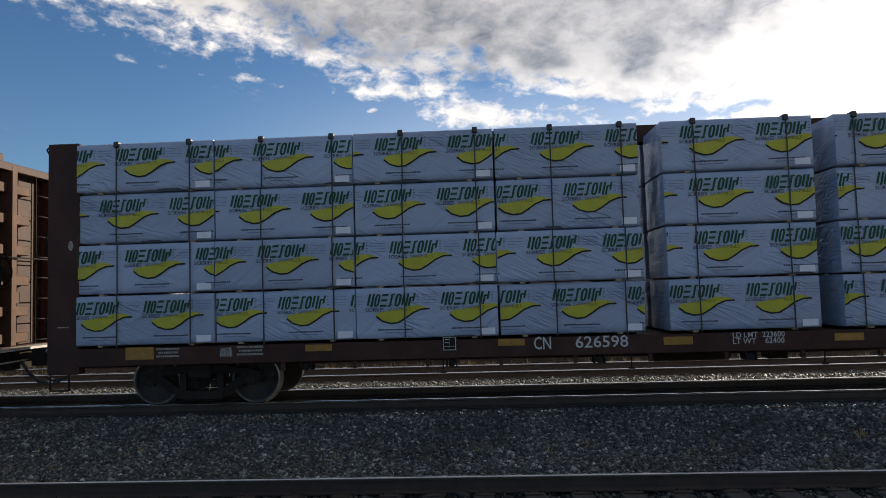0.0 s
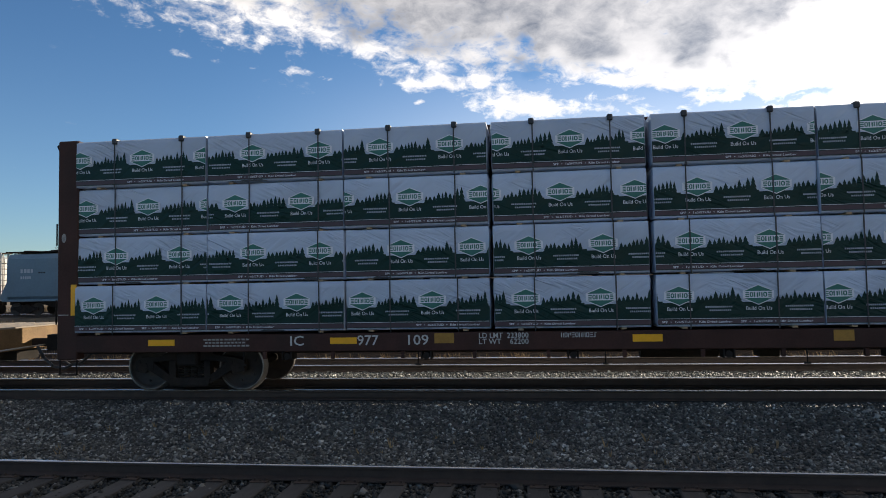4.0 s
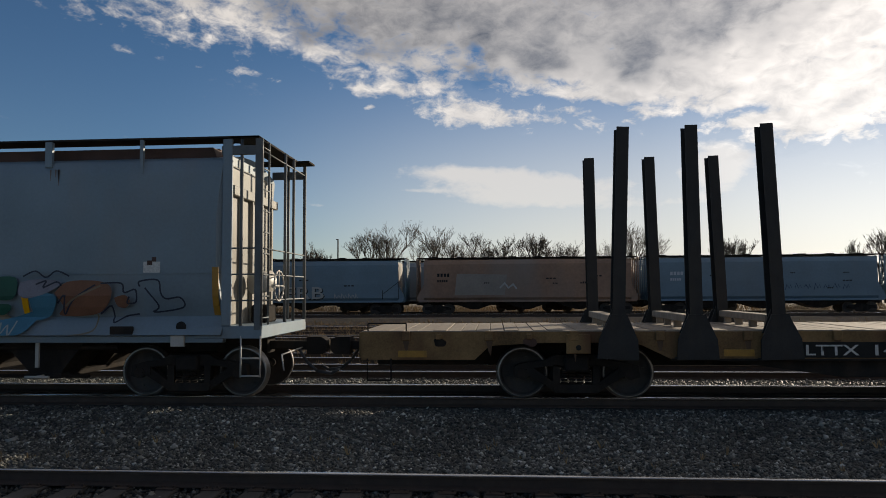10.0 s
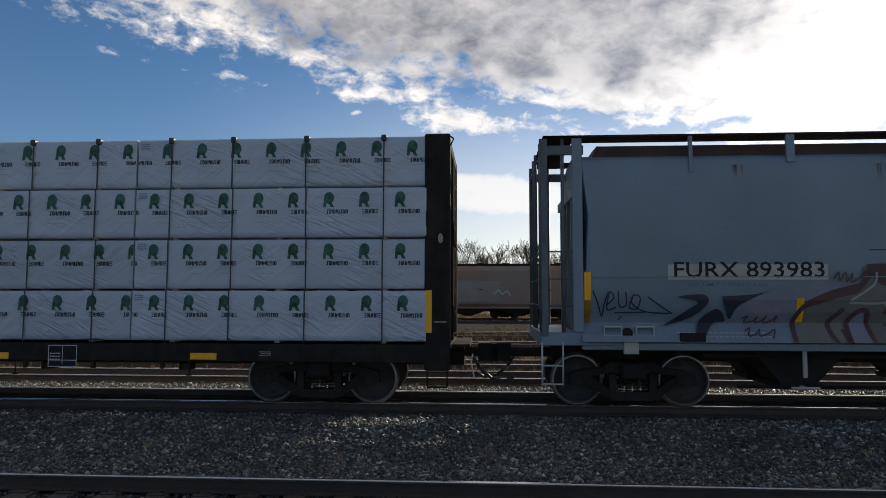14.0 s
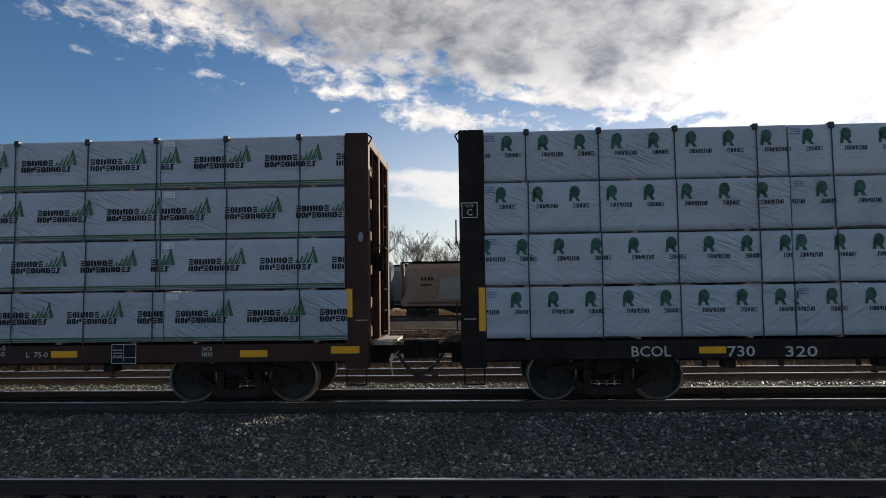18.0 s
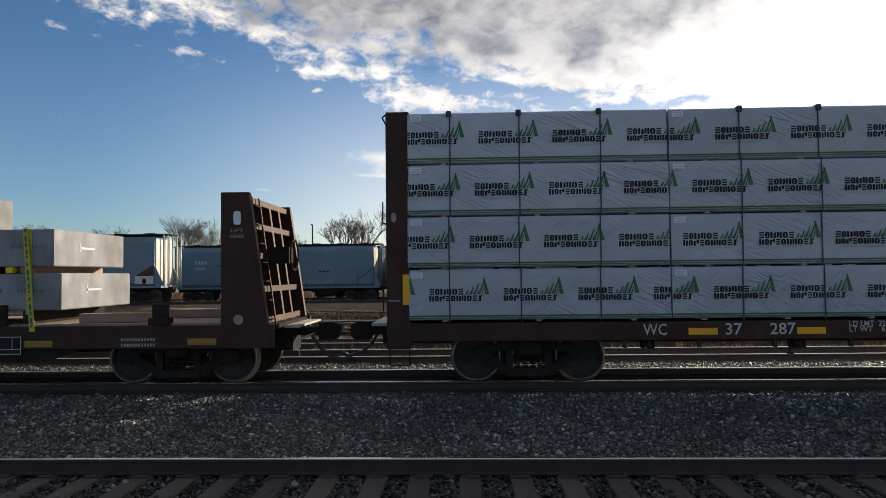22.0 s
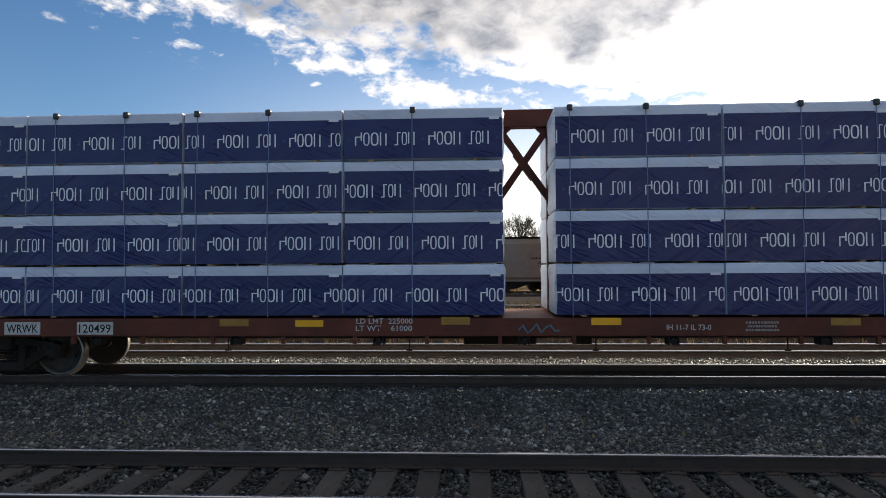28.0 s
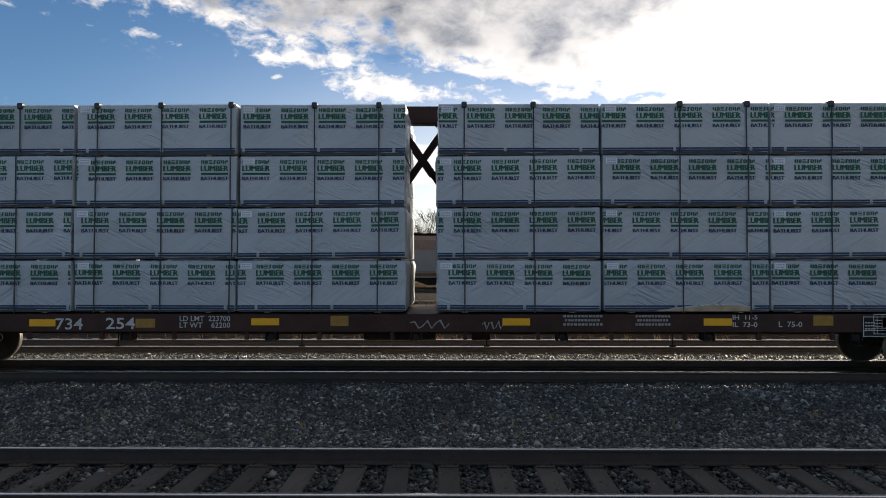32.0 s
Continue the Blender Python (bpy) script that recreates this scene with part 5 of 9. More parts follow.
def pattern(brand, length, first):
    """The printed layers of one bundle's face: (part name, material, shapes)."""
    key = (brand, round(length, 2), round(first, 2))
    if key in PRINTS:
        return PRINTS[key]
    rng = random.Random(int(first * 100) + 7)
    lo, hi = -length / 2 + 0.004, length / 2 - 0.004
    y, out = FRONT, []

    def layer(name, material, mb):
        mb = clipped(mb, lo, hi)
        if mb.f:
            out.append((name, material, mb.mesh(name, material)))

    starts = lambda pitch: [first - pitch * (math.ceil((first - lo) / pitch) + 1) + i * pitch for i in range(int(length / pitch) + 4)]
    if brand == "swoosh":
        leaf, edge, word, small, box, sage = MB(), MB(), MB(), MB(), MB(), MB()
        for x in starts(1.24):
            c = [(x + 0.10, 0.375), (x + 0.2, 0.295), (x + 0.34, 0.25), (x + 0.47, 0.26), (x + 0.6, 0.335), (x + 0.72, 0.42), (x + 0.86, 0.475), (x + 1.0, 0.48)]
            up = [(x + 1.0, 0.485), (x + 0.88, 0.53), (x + 0.76, 0.555), (x + 0.62, 0.52), (x + 0.44, 0.47), (x + 0.25, 0.46), (x + 0.12, 0.42)]
            for k in range(len(c) - 1):
                a, b = c[k], c[k + 1]
                q = lambda px: float(np.interp(px, [p[0] for p in up[::-1]], [p[1] for p in up[::-1]]))
                leaf.flat([a, b, (b[0], max(q(b[0]), b[1])), (a[0], max(q(a[0]), a[1]))], y)
            edge.stroke(c, 0.026, y - 0.002)
            marks(word, x - 0.06, 0.53, 0.80, 0.215, y - 0.004, 7, 0.24, 0.36)
            words_on(small, "SCIERIES", x - 0.07, 0.455, 0.31, 0.058, y - 0.004)
            words_on(sage, "SAWMILLS", x + 0.30, 0.455, 0.38, 0.058, y - 0.004)
            bars(small, x + 0.13, 0.135, 0.60, 0.022, y, 16, rng, 0.75)
            bars(box, x + 0.24, 0.09, 0.40, 0.014, y, 9, rng, 0.8)
            for k in range(4):
                box.rect(x + 0.86, 0.58 + k * 0.045, x + 1.12, 0.586 + k * 0.045, y)
                box.rect(x + 0.79, 0.585 + k * 0.045, x + 0.82, 0.60 + k * 0.045, y)
        layer("swoosh_print", "p_yellow", leaf)
        layer("swoosh_edge", "p_black", edge)
        layer("word_mark", "p_green", word)
        layer("small_print", "p_black", small)
        layer("sage_print", "p_olive", sage)
        layer("form_print", "p_blue", box)
        tag = MB().rect(hi - 0.3, 0.03, hi - 0.05, 0.14, y - 0.003)
        layer("sticker", "p_white", tag)
    elif brand == "forest":
        band, white, red, teal, dim = MB(), MB(), MB(), MB(), MB()
        band.rect(lo, 0.13, hi, 0.385, y)
        for x in starts(1.21):
            zag_trees(band, x + 0.46, x + 1.09, 0.385, y, rng, 0.06, 0.26)
            band.rect(x - 0.14, 0.385, x - 0.06, 0.41, y)
            cx, cz = x + 0.2, 0.50
            hexa = [(cx - 0.22, cz + 0.055), (cx, cz + 0.145), (cx + 0.22, cz + 0.055), (cx + 0.22, cz - 0.055), (cx, cz - 0.15), (cx - 0.22, cz - 0.055)]
            white.flat([(cx + (a - cx) * 1.07, cz + (b - cz) * 1.1) for a, b in hexa], y - 0.002)
            teal.flat(hexa, y - 0.004)
            white.rect(cx - 0.225, cz - 0.055, cx + 0.225, cz + 0.055, y - 0.006)
            marks(teal, cx - 0.2, cz - 0.038, 0.41, 0.076, y - 0.008, 6, 0, 0.32)
            words_on(white, "Build On Us", cx - 0.19, 0.255, 0.39, 0.062, y - 0.002)
            bars(dim, x + 0.60, 0.30, 0.42, 0.026, y - 0.002, 14, rng, 0.8)
            bars(dim, x + 0.66, 0.245, 0.34, 0.026, y - 0.002, 11, rng, 0.75)
        band.rect(lo, 0.035, hi, 0.128, y)
        white.rect(lo, 0.127, hi, 0.133, y - 0.002)
        layer("forest_print", "wrap_green", band)
        red.rect(lo, 0.045, hi, 0.118, y - 0.001)
        layer("footer_stripe", "p_maroon", red)
        layer("white_print", "p_white", white)
        layer("contact_print", "p_grey", dim)
        layer("badge_print", "p_teal", teal)
        out.append(("footer", "p_white", [x for x in starts(1.21) if lo < x - 0.08 and x + 1.06 < hi]))
    elif brand == "pine":
        tree, word, small = MB(), MB(), MB()
        for i, x in enumerate(starts(0.613)):
            cx, cz = x + 0.2, 0.67
            tree.flat([(cx + 0.088 * math.cos(k * 0.524), cz + 0.105 * math.sin(k * 0.524)) for k in range(12)], y)
            tree.flat([(cx - 0.085, cz), (cx - 0.03, cz), (cx - 0.05, cz - 0.16), (cx - 0.1, cz - 0.16)], y)
            tree.flat([(cx - 0.02, cz - 0.05), (cx + 0.04, cz - 0.07), (cx + 0.09, cz - 0.16), (cx + 0.03, cz - 0.16)], y)
            n = 8 if i % 2 else 6
            marks(word, cx - 0.04, 0.40, 0.047 * n, 0.074, y, n, 0, 0.33)
            small.rect(cx - 0.04, 0.35, cx + 0.2, 0.36, y)
            bars(small, cx - 0.06, 0.255, 0.32, 0.015, y, 5, rng, 0.8)
        layer("tree_print", "p_pine", tree)
        layer("word_mark", "p_black", word)
        layer("small_print", "p_grey", small)
        code = MB()
        for k in range(3):
            bars(code, lo + 0.04, 0.68 + k * 0.04, 0.16, 0.018, y, 4, rng)
        layer("lot_code", "p_blue", code)
    elif brand == "flames":
        word, fl, line, small = MB(), MB(), MB(), MB()
        for x in starts(1.236):
            marks(word, x, 0.425, 0.58, 0.10, y, 6, 0, 0.42)
            marks(word, x, 0.315, 0.90, 0.095, y, 10, 0, 0.42)
            for k, hgt in enumerate((0.07, 0.12, 0.18, 0.25)):
                a = x + 0.60 + k * 0.07
                fl.flat([(a, 0.425), (a + 0.035, 0.425), (a + 0.035 + hgt * 0.36, 0.425 + hgt), (a + 0.012 + hgt * 0.36, 0.425 + hgt)], y)
                fl.flat([(a + 0.05, 0.425), (a + 0.075, 0.425), (a + 0.05 + hgt * 0.30, 0.425 + hgt * 0.72)], y)
            fl.flat([(x + 0.93, 0.425), (x + 1.0, 0.425), (x + 0.925, 0.70), (x + 0.90, 0.70)], y)
            bars(small, x + 0.1, 0.27, 0.7, 0.022, y, 5, rng)
        line.rect(lo, 0.028, hi, 0.042, y)
        line.rect(lo, 0.056, hi, 0.082, y)
        layer("word_mark", "p_black", word)
        layer("flame_print", "p_mid", fl)
        layer("footer_stripe", "p_mid", line)
        layer("faint_print", "p_grey", small)
    elif brand == "blue":
        body, word, faint = MB(), MB(), MB()
        body.rect(lo, 0.0, hi, 0.675, y)
        for x in starts(1.247):
            marks(word, x, 0.225, 0.56, 0.225, y - 0.003, 4, 0, 0.20, (1, 2))
            marks(word, x + 0.675, 0.225, 0.36, 0.225, y - 0.003, 3, 0, 0.20)
            faint.flat([(x - 0.13, 0.31), (x - 0.05, 0.31), (x - 0.09, 0.37)], y - 0.003)
        layer("navy_print", "wrap_navy", body)
        layer("faint_emblem", "p_slate", faint)
        layer("word_mark", "p_white", word)
        tag = MB().rect(hi - 0.22, 0.645, hi - 0.05, 0.70, y - 0.003)
        layer("sticker", "p_white", tag)
    else:
        green, dark, line = MB(), MB(), MB()
        for x in starts(0.634):
            marks(green, x, 0.71, 0.46, 0.065, y, 7, 0, 0.44)
            words_on(green, "LUMBER", x, 0.59, 0.46, 0.095, y, 4)
            green.rect(x, 0.525, x + 0.46, 0.562, y)
            words_on(dark, "BATHURST", x, 0.435, 0.46, 0.06, y, 4)
            if round(x / 0.634) % 2 == 0:
                line.rect(x + 0.02, 0.03, x + 1.24, 0.062, y)
                line.rect(x + 0.02, 0.072, x + 1.24, 0.098, y)
        layer("green_print", "p_line", green)
        layer("dark_print", "p_navy", dark)
        layer("footer_stripe", "p_navy", line)
    PRINTS[key] = out
    return out


strap_me = MB().cbox(-0.011, -BUNDLE_D / 2 - 0.032, -0.035, 0.011, -BUNDLE_D / 2 - 0.024, BUNDLE_H + 0.012, 0.002).mesh("strap", "strap")
strap_navy = MB().cbox(-0.008, -BUNDLE_D / 2 - 0.030, -0.035, 0.008, -BUNDLE_D / 2 - 0.024, BUNDLE_H + 0.012, 0.002).mesh("strap", "p_blue")
cap_me = MB().cbox(-0.045, -BUNDLE_D / 2 - 0.05, BUNDLE_H - 0.075, 0.045, -BUNDLE_D / 2 + 0.12, BUNDLE_H + 0.03, 0.015).mesh("corner_guard", "strap")
spacer_me = MB().cbox(-0.045, -BUNDLE_D / 2 + 0.02, -0.032, 0.045, BUNDLE_D / 2 - 0.02, 0.0, 0.004).mesh("spacer", "lumber")
LOADS = []
NAMES = {"swoosh": "white-wrapped lumber pack with yellow leaf prints", "forest": "white lumber pack printed with dark green firs",
         "pine": "white-wrapped lumber pack with small green tree marks", "flames": "white-wrapped lumber pack with black marks and green flames",
         "blue": "navy blue wrapped lumber pack with white top band", "lines": "white-wrapped lumber pack with rows of green line marks"}


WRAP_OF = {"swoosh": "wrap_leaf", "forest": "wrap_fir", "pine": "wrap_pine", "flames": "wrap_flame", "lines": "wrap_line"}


def bundle(brand, x0, x1, row, seed, straps, far=False, anchor=None):
    rng = random.Random(seed)
    length = x1 - x0 - (0.012 + 0.05 * ((seed * 0.37) % 1) if brand == "lines" else 0.012)
    z = DECK + 0.035 + row * (BUNDLE_H + 0.034)
    y = YC + (0.745 if far else -0.745) + rng.uniform(-0.03, 0.03)
    mid = (x0 + x1) / 2
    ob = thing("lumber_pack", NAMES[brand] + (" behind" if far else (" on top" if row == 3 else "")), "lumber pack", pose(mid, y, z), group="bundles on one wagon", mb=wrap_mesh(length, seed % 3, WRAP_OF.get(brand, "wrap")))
    loose_load = 0.55 if brand == "lines" else 0.22
    LOADS.append((ob, mid, y, z, rng.uniform(-loose_load, loose_load), rng.uniform(-0.42, 0.42) if brand == "lines" else 0.0))
    for f in (-0.36, 0.0, 0.36) if length > 3.5 else (-0.33, 0.33):
        part("spacer", spacer_me, "lumber", ob, at=pose(f * length, 0, 0))
    if far:
        return ob
    for name, material, me in pattern(brand, length, (anchor if anchor is not None else x0 + rng.uniform(0.1, 0.6)) - mid):
        if name == "footer":
            for x in me:
                lettering("SPF  \u2022  1x3/STUD  \u2022  Kiln Dried Lumber", x - 0.08, FRONT - 0.003, 0.062, 0.034, "p_white", ob, 1.08, "footer_text")
            continue
        tagged(part(name, me, material, ob), kind="stuff")
    # flat black patch stands for the shade under a lifted hem
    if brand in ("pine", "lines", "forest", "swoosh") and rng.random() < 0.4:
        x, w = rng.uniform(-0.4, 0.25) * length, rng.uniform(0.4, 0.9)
        part("torn_hem", MB().flat([(x, 0.0), (x + w, 0.0), (x + w * 0.85, 0.03), (x + w * 0.45, rng.uniform(0.018, 0.04)), (x + w * 0.35, 0.012), (x + w * 0.2, 0.016)], FRONT - 0.004), "strap", ob, "flat dark patch painted as the shade under a lifted hem")
    if brand in ("flames", "lines"):
        st = part("label_sticker", MB().rect(-length / 2 + 0.05, 0.70, -length / 2 + 0.24, 0.80, FRONT - 0.003), "p_white", ob, "white paper label")
        mb = MB()
        for k in range(3):
            bars(mb, -length / 2 + 0.07, 0.712 + k * 0.028, 0.15, 0.014, FRONT - 0.006, 5, rng)
        part("label_print", mb, "p_grey", st)
    if brand == "lines":
        # black strip painted as the shade in the gap between tiers
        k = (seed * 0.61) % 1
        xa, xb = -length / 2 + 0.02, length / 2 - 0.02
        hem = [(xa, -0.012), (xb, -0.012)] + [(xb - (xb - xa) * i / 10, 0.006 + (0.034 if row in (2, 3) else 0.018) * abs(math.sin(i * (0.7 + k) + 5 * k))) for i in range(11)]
        if row == 0 and x0 < -187.0 < x1:
            bare = [(-0.5, 0.0), (1.05, 0.0), (1.12, 0.05), (0.8, 0.10), (0.35, 0.095), (-0.1, 0.05)]
            part("bared_lumber", MB().flat(bare, FRONT - 0.0055), "lumber", ob, "bare boards under the torn wrap")
            part("torn_hem", MB().flat([(-0.55, 0.0), (-0.5, 0.0), (-0.1, 0.05), (0.35, 0.095), (0.8, 0.10), (1.12, 0.05), (1.2, 0.06), (0.82, 0.13), (0.33, 0.12), (-0.12, 0.07)], FRONT - 0.0065), "wrap_line", ob, "loose hem of the wrap")
        part("hem_shade_strip", MB().flat(hem, FRONT - 0.0045), "strap", ob, "flat dark strip painted as the shade below an uneven hem")
    for sx in straps:
        if x0 + 0.06 < sx < x1 - 0.06:
            part("strap", strap_navy if brand == "blue" else strap_me, "strap", ob, at=pose(sx - mid + rng.uniform(-0.02, 0.02), 0, 0))
            if row == 3:
                part("corner_guard", cap_me, "strap", ob, at=pose(sx - mid, 0, 0))
    return ob


def load(brand, columns, seed, straps, anchors, skip=0, bottom=None):
    """Four tiers on the near side and the same on the far side; anchors place one printed mark on each pack, tier by tier."""
    for row in range(4):
        for i, (a, b) in enumerate(bottom if bottom and row == 0 else columns):
            rng = random.Random(seed * 100 + row * 20 + i)
            j = rng.uniform(0, 0.02)
            anchor = anchors[i - skip][row] if 0 <= i - skip < len(anchors) else None
            bundle(brand, a + j, b - rng.uniform(0, 0.015), row, seed * 100 + row * 20 + i, straps, anchor=anchor)
            shift = -0.5 if brand == "flames" else 0.0
            bundle(brand, a + j + (shift if i else 0), b + (shift if b < columns[-1][1] - 0.1 else 0), row, seed * 100 + row * 20 + i, straps, far=True)


def pairs(*edges):
    return [(a, b) for a, b in zip(edges, edges[1:])]


ANCHORS_SWOOSH = [(-5.67, -6.0, -6.46, -6.15), (-3.35, -3.68, -4.15, -3.74), (-1.83, -1.43, -1.85, -1.64), (1.26, 0.88, 1.51, 1.0), (4.41, 3.62, 3.57
    , 3.46), (6.55, 5.95, 6.59, 6.18)]
ANCHORS_FOREST = [(-30.74, -31.54, -30.93, -31.03), (-29.36, -28.94, -29.28, -28.95), (-27.0, -26.31, -26.14, -26.65), (-23.01, -22.94, -23.61,
    -23.43), (-21.77, -21.57, -21.42, -20.69), (-18.17, -18.43, -18.37, -18.73), (-15.51, -15.58, -15.14, -15.29), (-13.24, -13.07, -13.26, -13.78),
    (-10.88, -11.2, -10.67, -11.61)]
ANCHORS_PINE = [(-107.01, -106.9, -107.23, -107.12), (-101.91, -102.35, -101.98, -102.15), (-97.1, -96.78, -96.98, -97.31), (-94.27, -94.19, -94.44,
    -94.34), (-89.48, -89.53, -89.53, -89.33)]
ANCHORS_FLAMES = [(-132.0, -131.32, -131.22, -131.15), (-127.31, -127.79, -127.63, -127.22), (-124.05, -123.52, -123.36, -122.49), (-120.0, -119.0,
    -118.82, -118.6), (-115.71, -115.51, -115.05, -115.36), (-112.58, -112.37, -111.75, -112.29)]
ANCHORS_BLUE = [(-176.8, -177.14, -176.52, -177.28), (-174.53, -174.42, -174.55, -173.99), (-171.02, -171.78, -171.83, -171.63), (-168.39, -169.37,
    -168.24, -169.25), (-164.65, -165.35, -165.66, -165.61), (-163.02, -162.56, -162.16, -162.6), (-159.29, -160.0, -159.47, -160.24), (-157.06, -156.4,
    -156.51, -156.71)]
ANCHORS_LINES = [(-198.07, -198.16, -198.32, -198.24), (-196.69, -196.59, -196.49, -197.15), (-194.27, -194.24, -193.89, -193.88), (-191.06, -190.96,
    -190.96, -190.74), (-187.91, -187.97, -188.31, -187.9), (-185.03, -185.0, -185.28, -185.44), (-182.49, -182.72, -182.68, -182.66)]
STRAPS_SWOOSH = [-6.19, -4.91, -3.66, -2.44, -1.25, 0.01, 1.27, 2.43, 3.63, 5.13, 6.22]
STRAPS_FOREST = [-31.36, -30.08, -28.82, -27.56, -26.3, -25.16, -23.86, -22.57, -21.39, -20.06, -18.76, -17.67, -16.33, -15.02, -13.85, -12.59, -11.36
    , -10.05]
STRAPS_PINE = [-106.59, -105.38, -104.12, -102.81, -101.57, -96.71, -95.41, -94.14, -92.81, -91.59, -90.39, -89.07, -87.96, -86.67, -85.33]
STRAPS_FLAMES = [-131.65, -130.48, -129.14, -127.96, -126.82, -125.53, -124.32, -123.06, -121.81, -120.44, -119.08, -118.02, -116.76, -114.18, -112.96
    , -111.73, -110.46]
STRAPS_BLUE = [-176.95, -175.72, -174.49, -173.24, -171.99, -170.75, -169.52, -168.27, -165.63, -164.37, -163.19, -161.87, -160.66, -159.42, -158.13,
    -156.89, -155.61]
STRAPS_LINES = [-198.32, -196.99, -195.9, -194.71, -193.32, -192.23, -190.8, -189.64, -188.52, -187.18, -186.06, -184.67, -183.43, -182.11, -180.87]
SIGNS_A = [
    ('o', -6.04, 0.85, 0.49, 0.21), ('b', -5.5, 0.88, 0.4, 0.17), ('JACK', -4.4, 0.95, 0.21, 0.07), ('HERE', -4.4, 0.87, 0.21, 0.07), ('b', -4.11, 0.88, 0.46, 0.17),
    ('o', -2.94, 0.92, 0.45, 0.11), ('box', -0.62, 0.88, 0.2, 0.21), ('o', 0.29, 0.93, 0.44, 0.11), ('CN', 0.88, 0.86, 0.28, 0.21), ('626598', 1.56, 0.87, 0.86, 0.19),
    ('o', 2.99, 0.88, 0.47, 0.13), ('LD LMT  223600', 4.1, 0.97, 0.83, 0.09), ('LT WT    62400', 4.1, 0.87, 0.82, 0.09), ('o', 5.71, 0.88, 0.46, 0.12),
]
SIGNS_B = [
    ('r', -30.71, 0.86, 0.5, 0.11), ('b', -29.67, 0.84, 0.86, 0.15), ('IC', -28.08, 0.85, 0.24, 0.17), ('r', -27.37, 0.87, 0.47, 0.11), ('977', -26.89, 0.85, 0.37, 0.17),
    ('109', -26.01, 0.85, 0.35, 0.17), ('o', -25.56, 0.87, 0.33, 0.17), ('LD LMT  223800', -24.81, 0.95, 0.82, 0.09), ('LT WT    62200', -24.81, 0.85, 0.82, 0.09), ('mark', -23.46, 0.95, 0.58, 0.08),
    ('r', -22.32, 0.87, 0.47, 0.12), ('o', -19.27, 0.86, 0.3, 0.17), ('b', -18.38, 0.84, 0.43, 0.19), ('b', -17.24, 0.83, 0.66, 0.19), ('IH  11-5', -15.64, 0.97, 0.39, 0.08),
    ('IL  73-0', -15.64, 0.87, 0.39, 0.08), ('r', -16.14, 0.89, 0.44, 0.11), ('L  75-0', -14.81, 0.88, 0.39, 0.09), ('o', -14.33, 0.86, 0.31, 0.17), ('box', -13.34, 0.7, 0.42, 0.34),
    ('JACK', -11.76, 0.93, 0.21, 0.07), ('HERE', -11.77, 0.85, 0.21, 0.07), ('r', -11.07, 0.87, 0.46, 0.12),
]
SIGNS_E = [
    ('r', -96.11, 0.76, 0.49, 0.12), ('b', -95.05, 0.75, 0.59, 0.17), ('b', -93.35, 0.78, 0.41, 0.17), ('r', -92.33, 0.77, 0.47, 0.11), ('box', -91.14, 0.64, 0.5, 0.36),
    ('b', -87.43, 0.85, 0.2, 0.08), ('r', -88.63, 0.78, 0.46, 0.11), ('BCOL', -104.95, 0.79, 0.64, 0.17), ('r', -103.86, 0.83, 0.43, 0.11), ('730', -103.41, 0.78, 0.44, 0.17),
    ('320', -102.49, 0.77, 0.51, 0.17),
]
SIGNS_F = [
    ('r', -119.73, 0.82, 0.47, 0.11), ('b', -118.7, 0.86, 0.44, 0.17), ('b', -117.52, 0.87, 0.53, 0.17), ('r', -116.33, 0.84, 0.36, 0.11), ('IH  11-5', -115.97, 0.98, 0.41, 0.08),
    ('IL  73-0', -115.98, 0.88, 0.41, 0.08), ('L  75-0', -115.19, 0.86, 0.38, 0.09), ('r', -114.75, 0.85, 0.46, 0.11), ('box', -113.69, 0.74, 0.42, 0.32), ('JACK', -112.12, 0.94, 0.18, 0.07),
    ('HERE', -112.12, 0.85, 0.18, 0.07), ('r', -111.47, 0.83, 0.47, 0.12), ('r', -109.92, 0.88, 0.48, 0.12), ('WC', -128.48, 0.83, 0.39, 0.19), ('r', -127.74, 0.83, 0.47, 0.11),
    ('37', -127.14, 0.83, 0.27, 0.19), ('287', -126.42, 0.83, 0.41, 0.19), ('r', -125.99, 0.83, 0.46, 0.11), ('LD LMT  224200', -125.15, 0.95, 0.82, 0.09), ('LT WT    61800', -125.15, 0.86, 0.82, 0.09),
    ('mark', -123.8, 0.96, 0.56, 0.08), ('r', -122.73, 0.84, 0.45, 0.11), ('r', -119.77, 0.81, 0.46, 0.11),
]
SIGNS_H = [
    ('o', -171.57, 0.92, 0.5, 0.12), ('r', -170.27, 0.91, 0.48, 0.11), ('LD LMT  225000', -169.23, 0.96, 0.95, 0.09), ('LT WT    61000', -169.24, 0.84, 0.95, 0.09), ('o', -167.8, 0.94, 0.48, 0.13),
    ('r', -165.32, 0.93, 0.49, 0.12), ('IH 11-7 IL 73-0', -164.1, 0.85, 0.72, 0.09), ('b', -162.83, 0.83, 0.54, 0.17), ('o', -161.48, 0.92, 0.47, 0.12), ('box', -160.39, 0.68, 0.51, 0.34),
    ('o', -159.28, 0.89, 0.42, 0.13), ('b', -157.79, 0.88, 0.54, 0.11), ('o', -154.97, 0.88, 0.28, 0.11),
]
SIGNS_H += [('panel WRWK', -175.36, 0.78, 0.64, 0.215), ('panel 120499', -174.07, 0.78, 0.64, 0.215), ('scrawl', -166.52, 0.80, 0.68, 0.16), ('scrawl', -156.5, 0.8, 0.5, 0.15)]
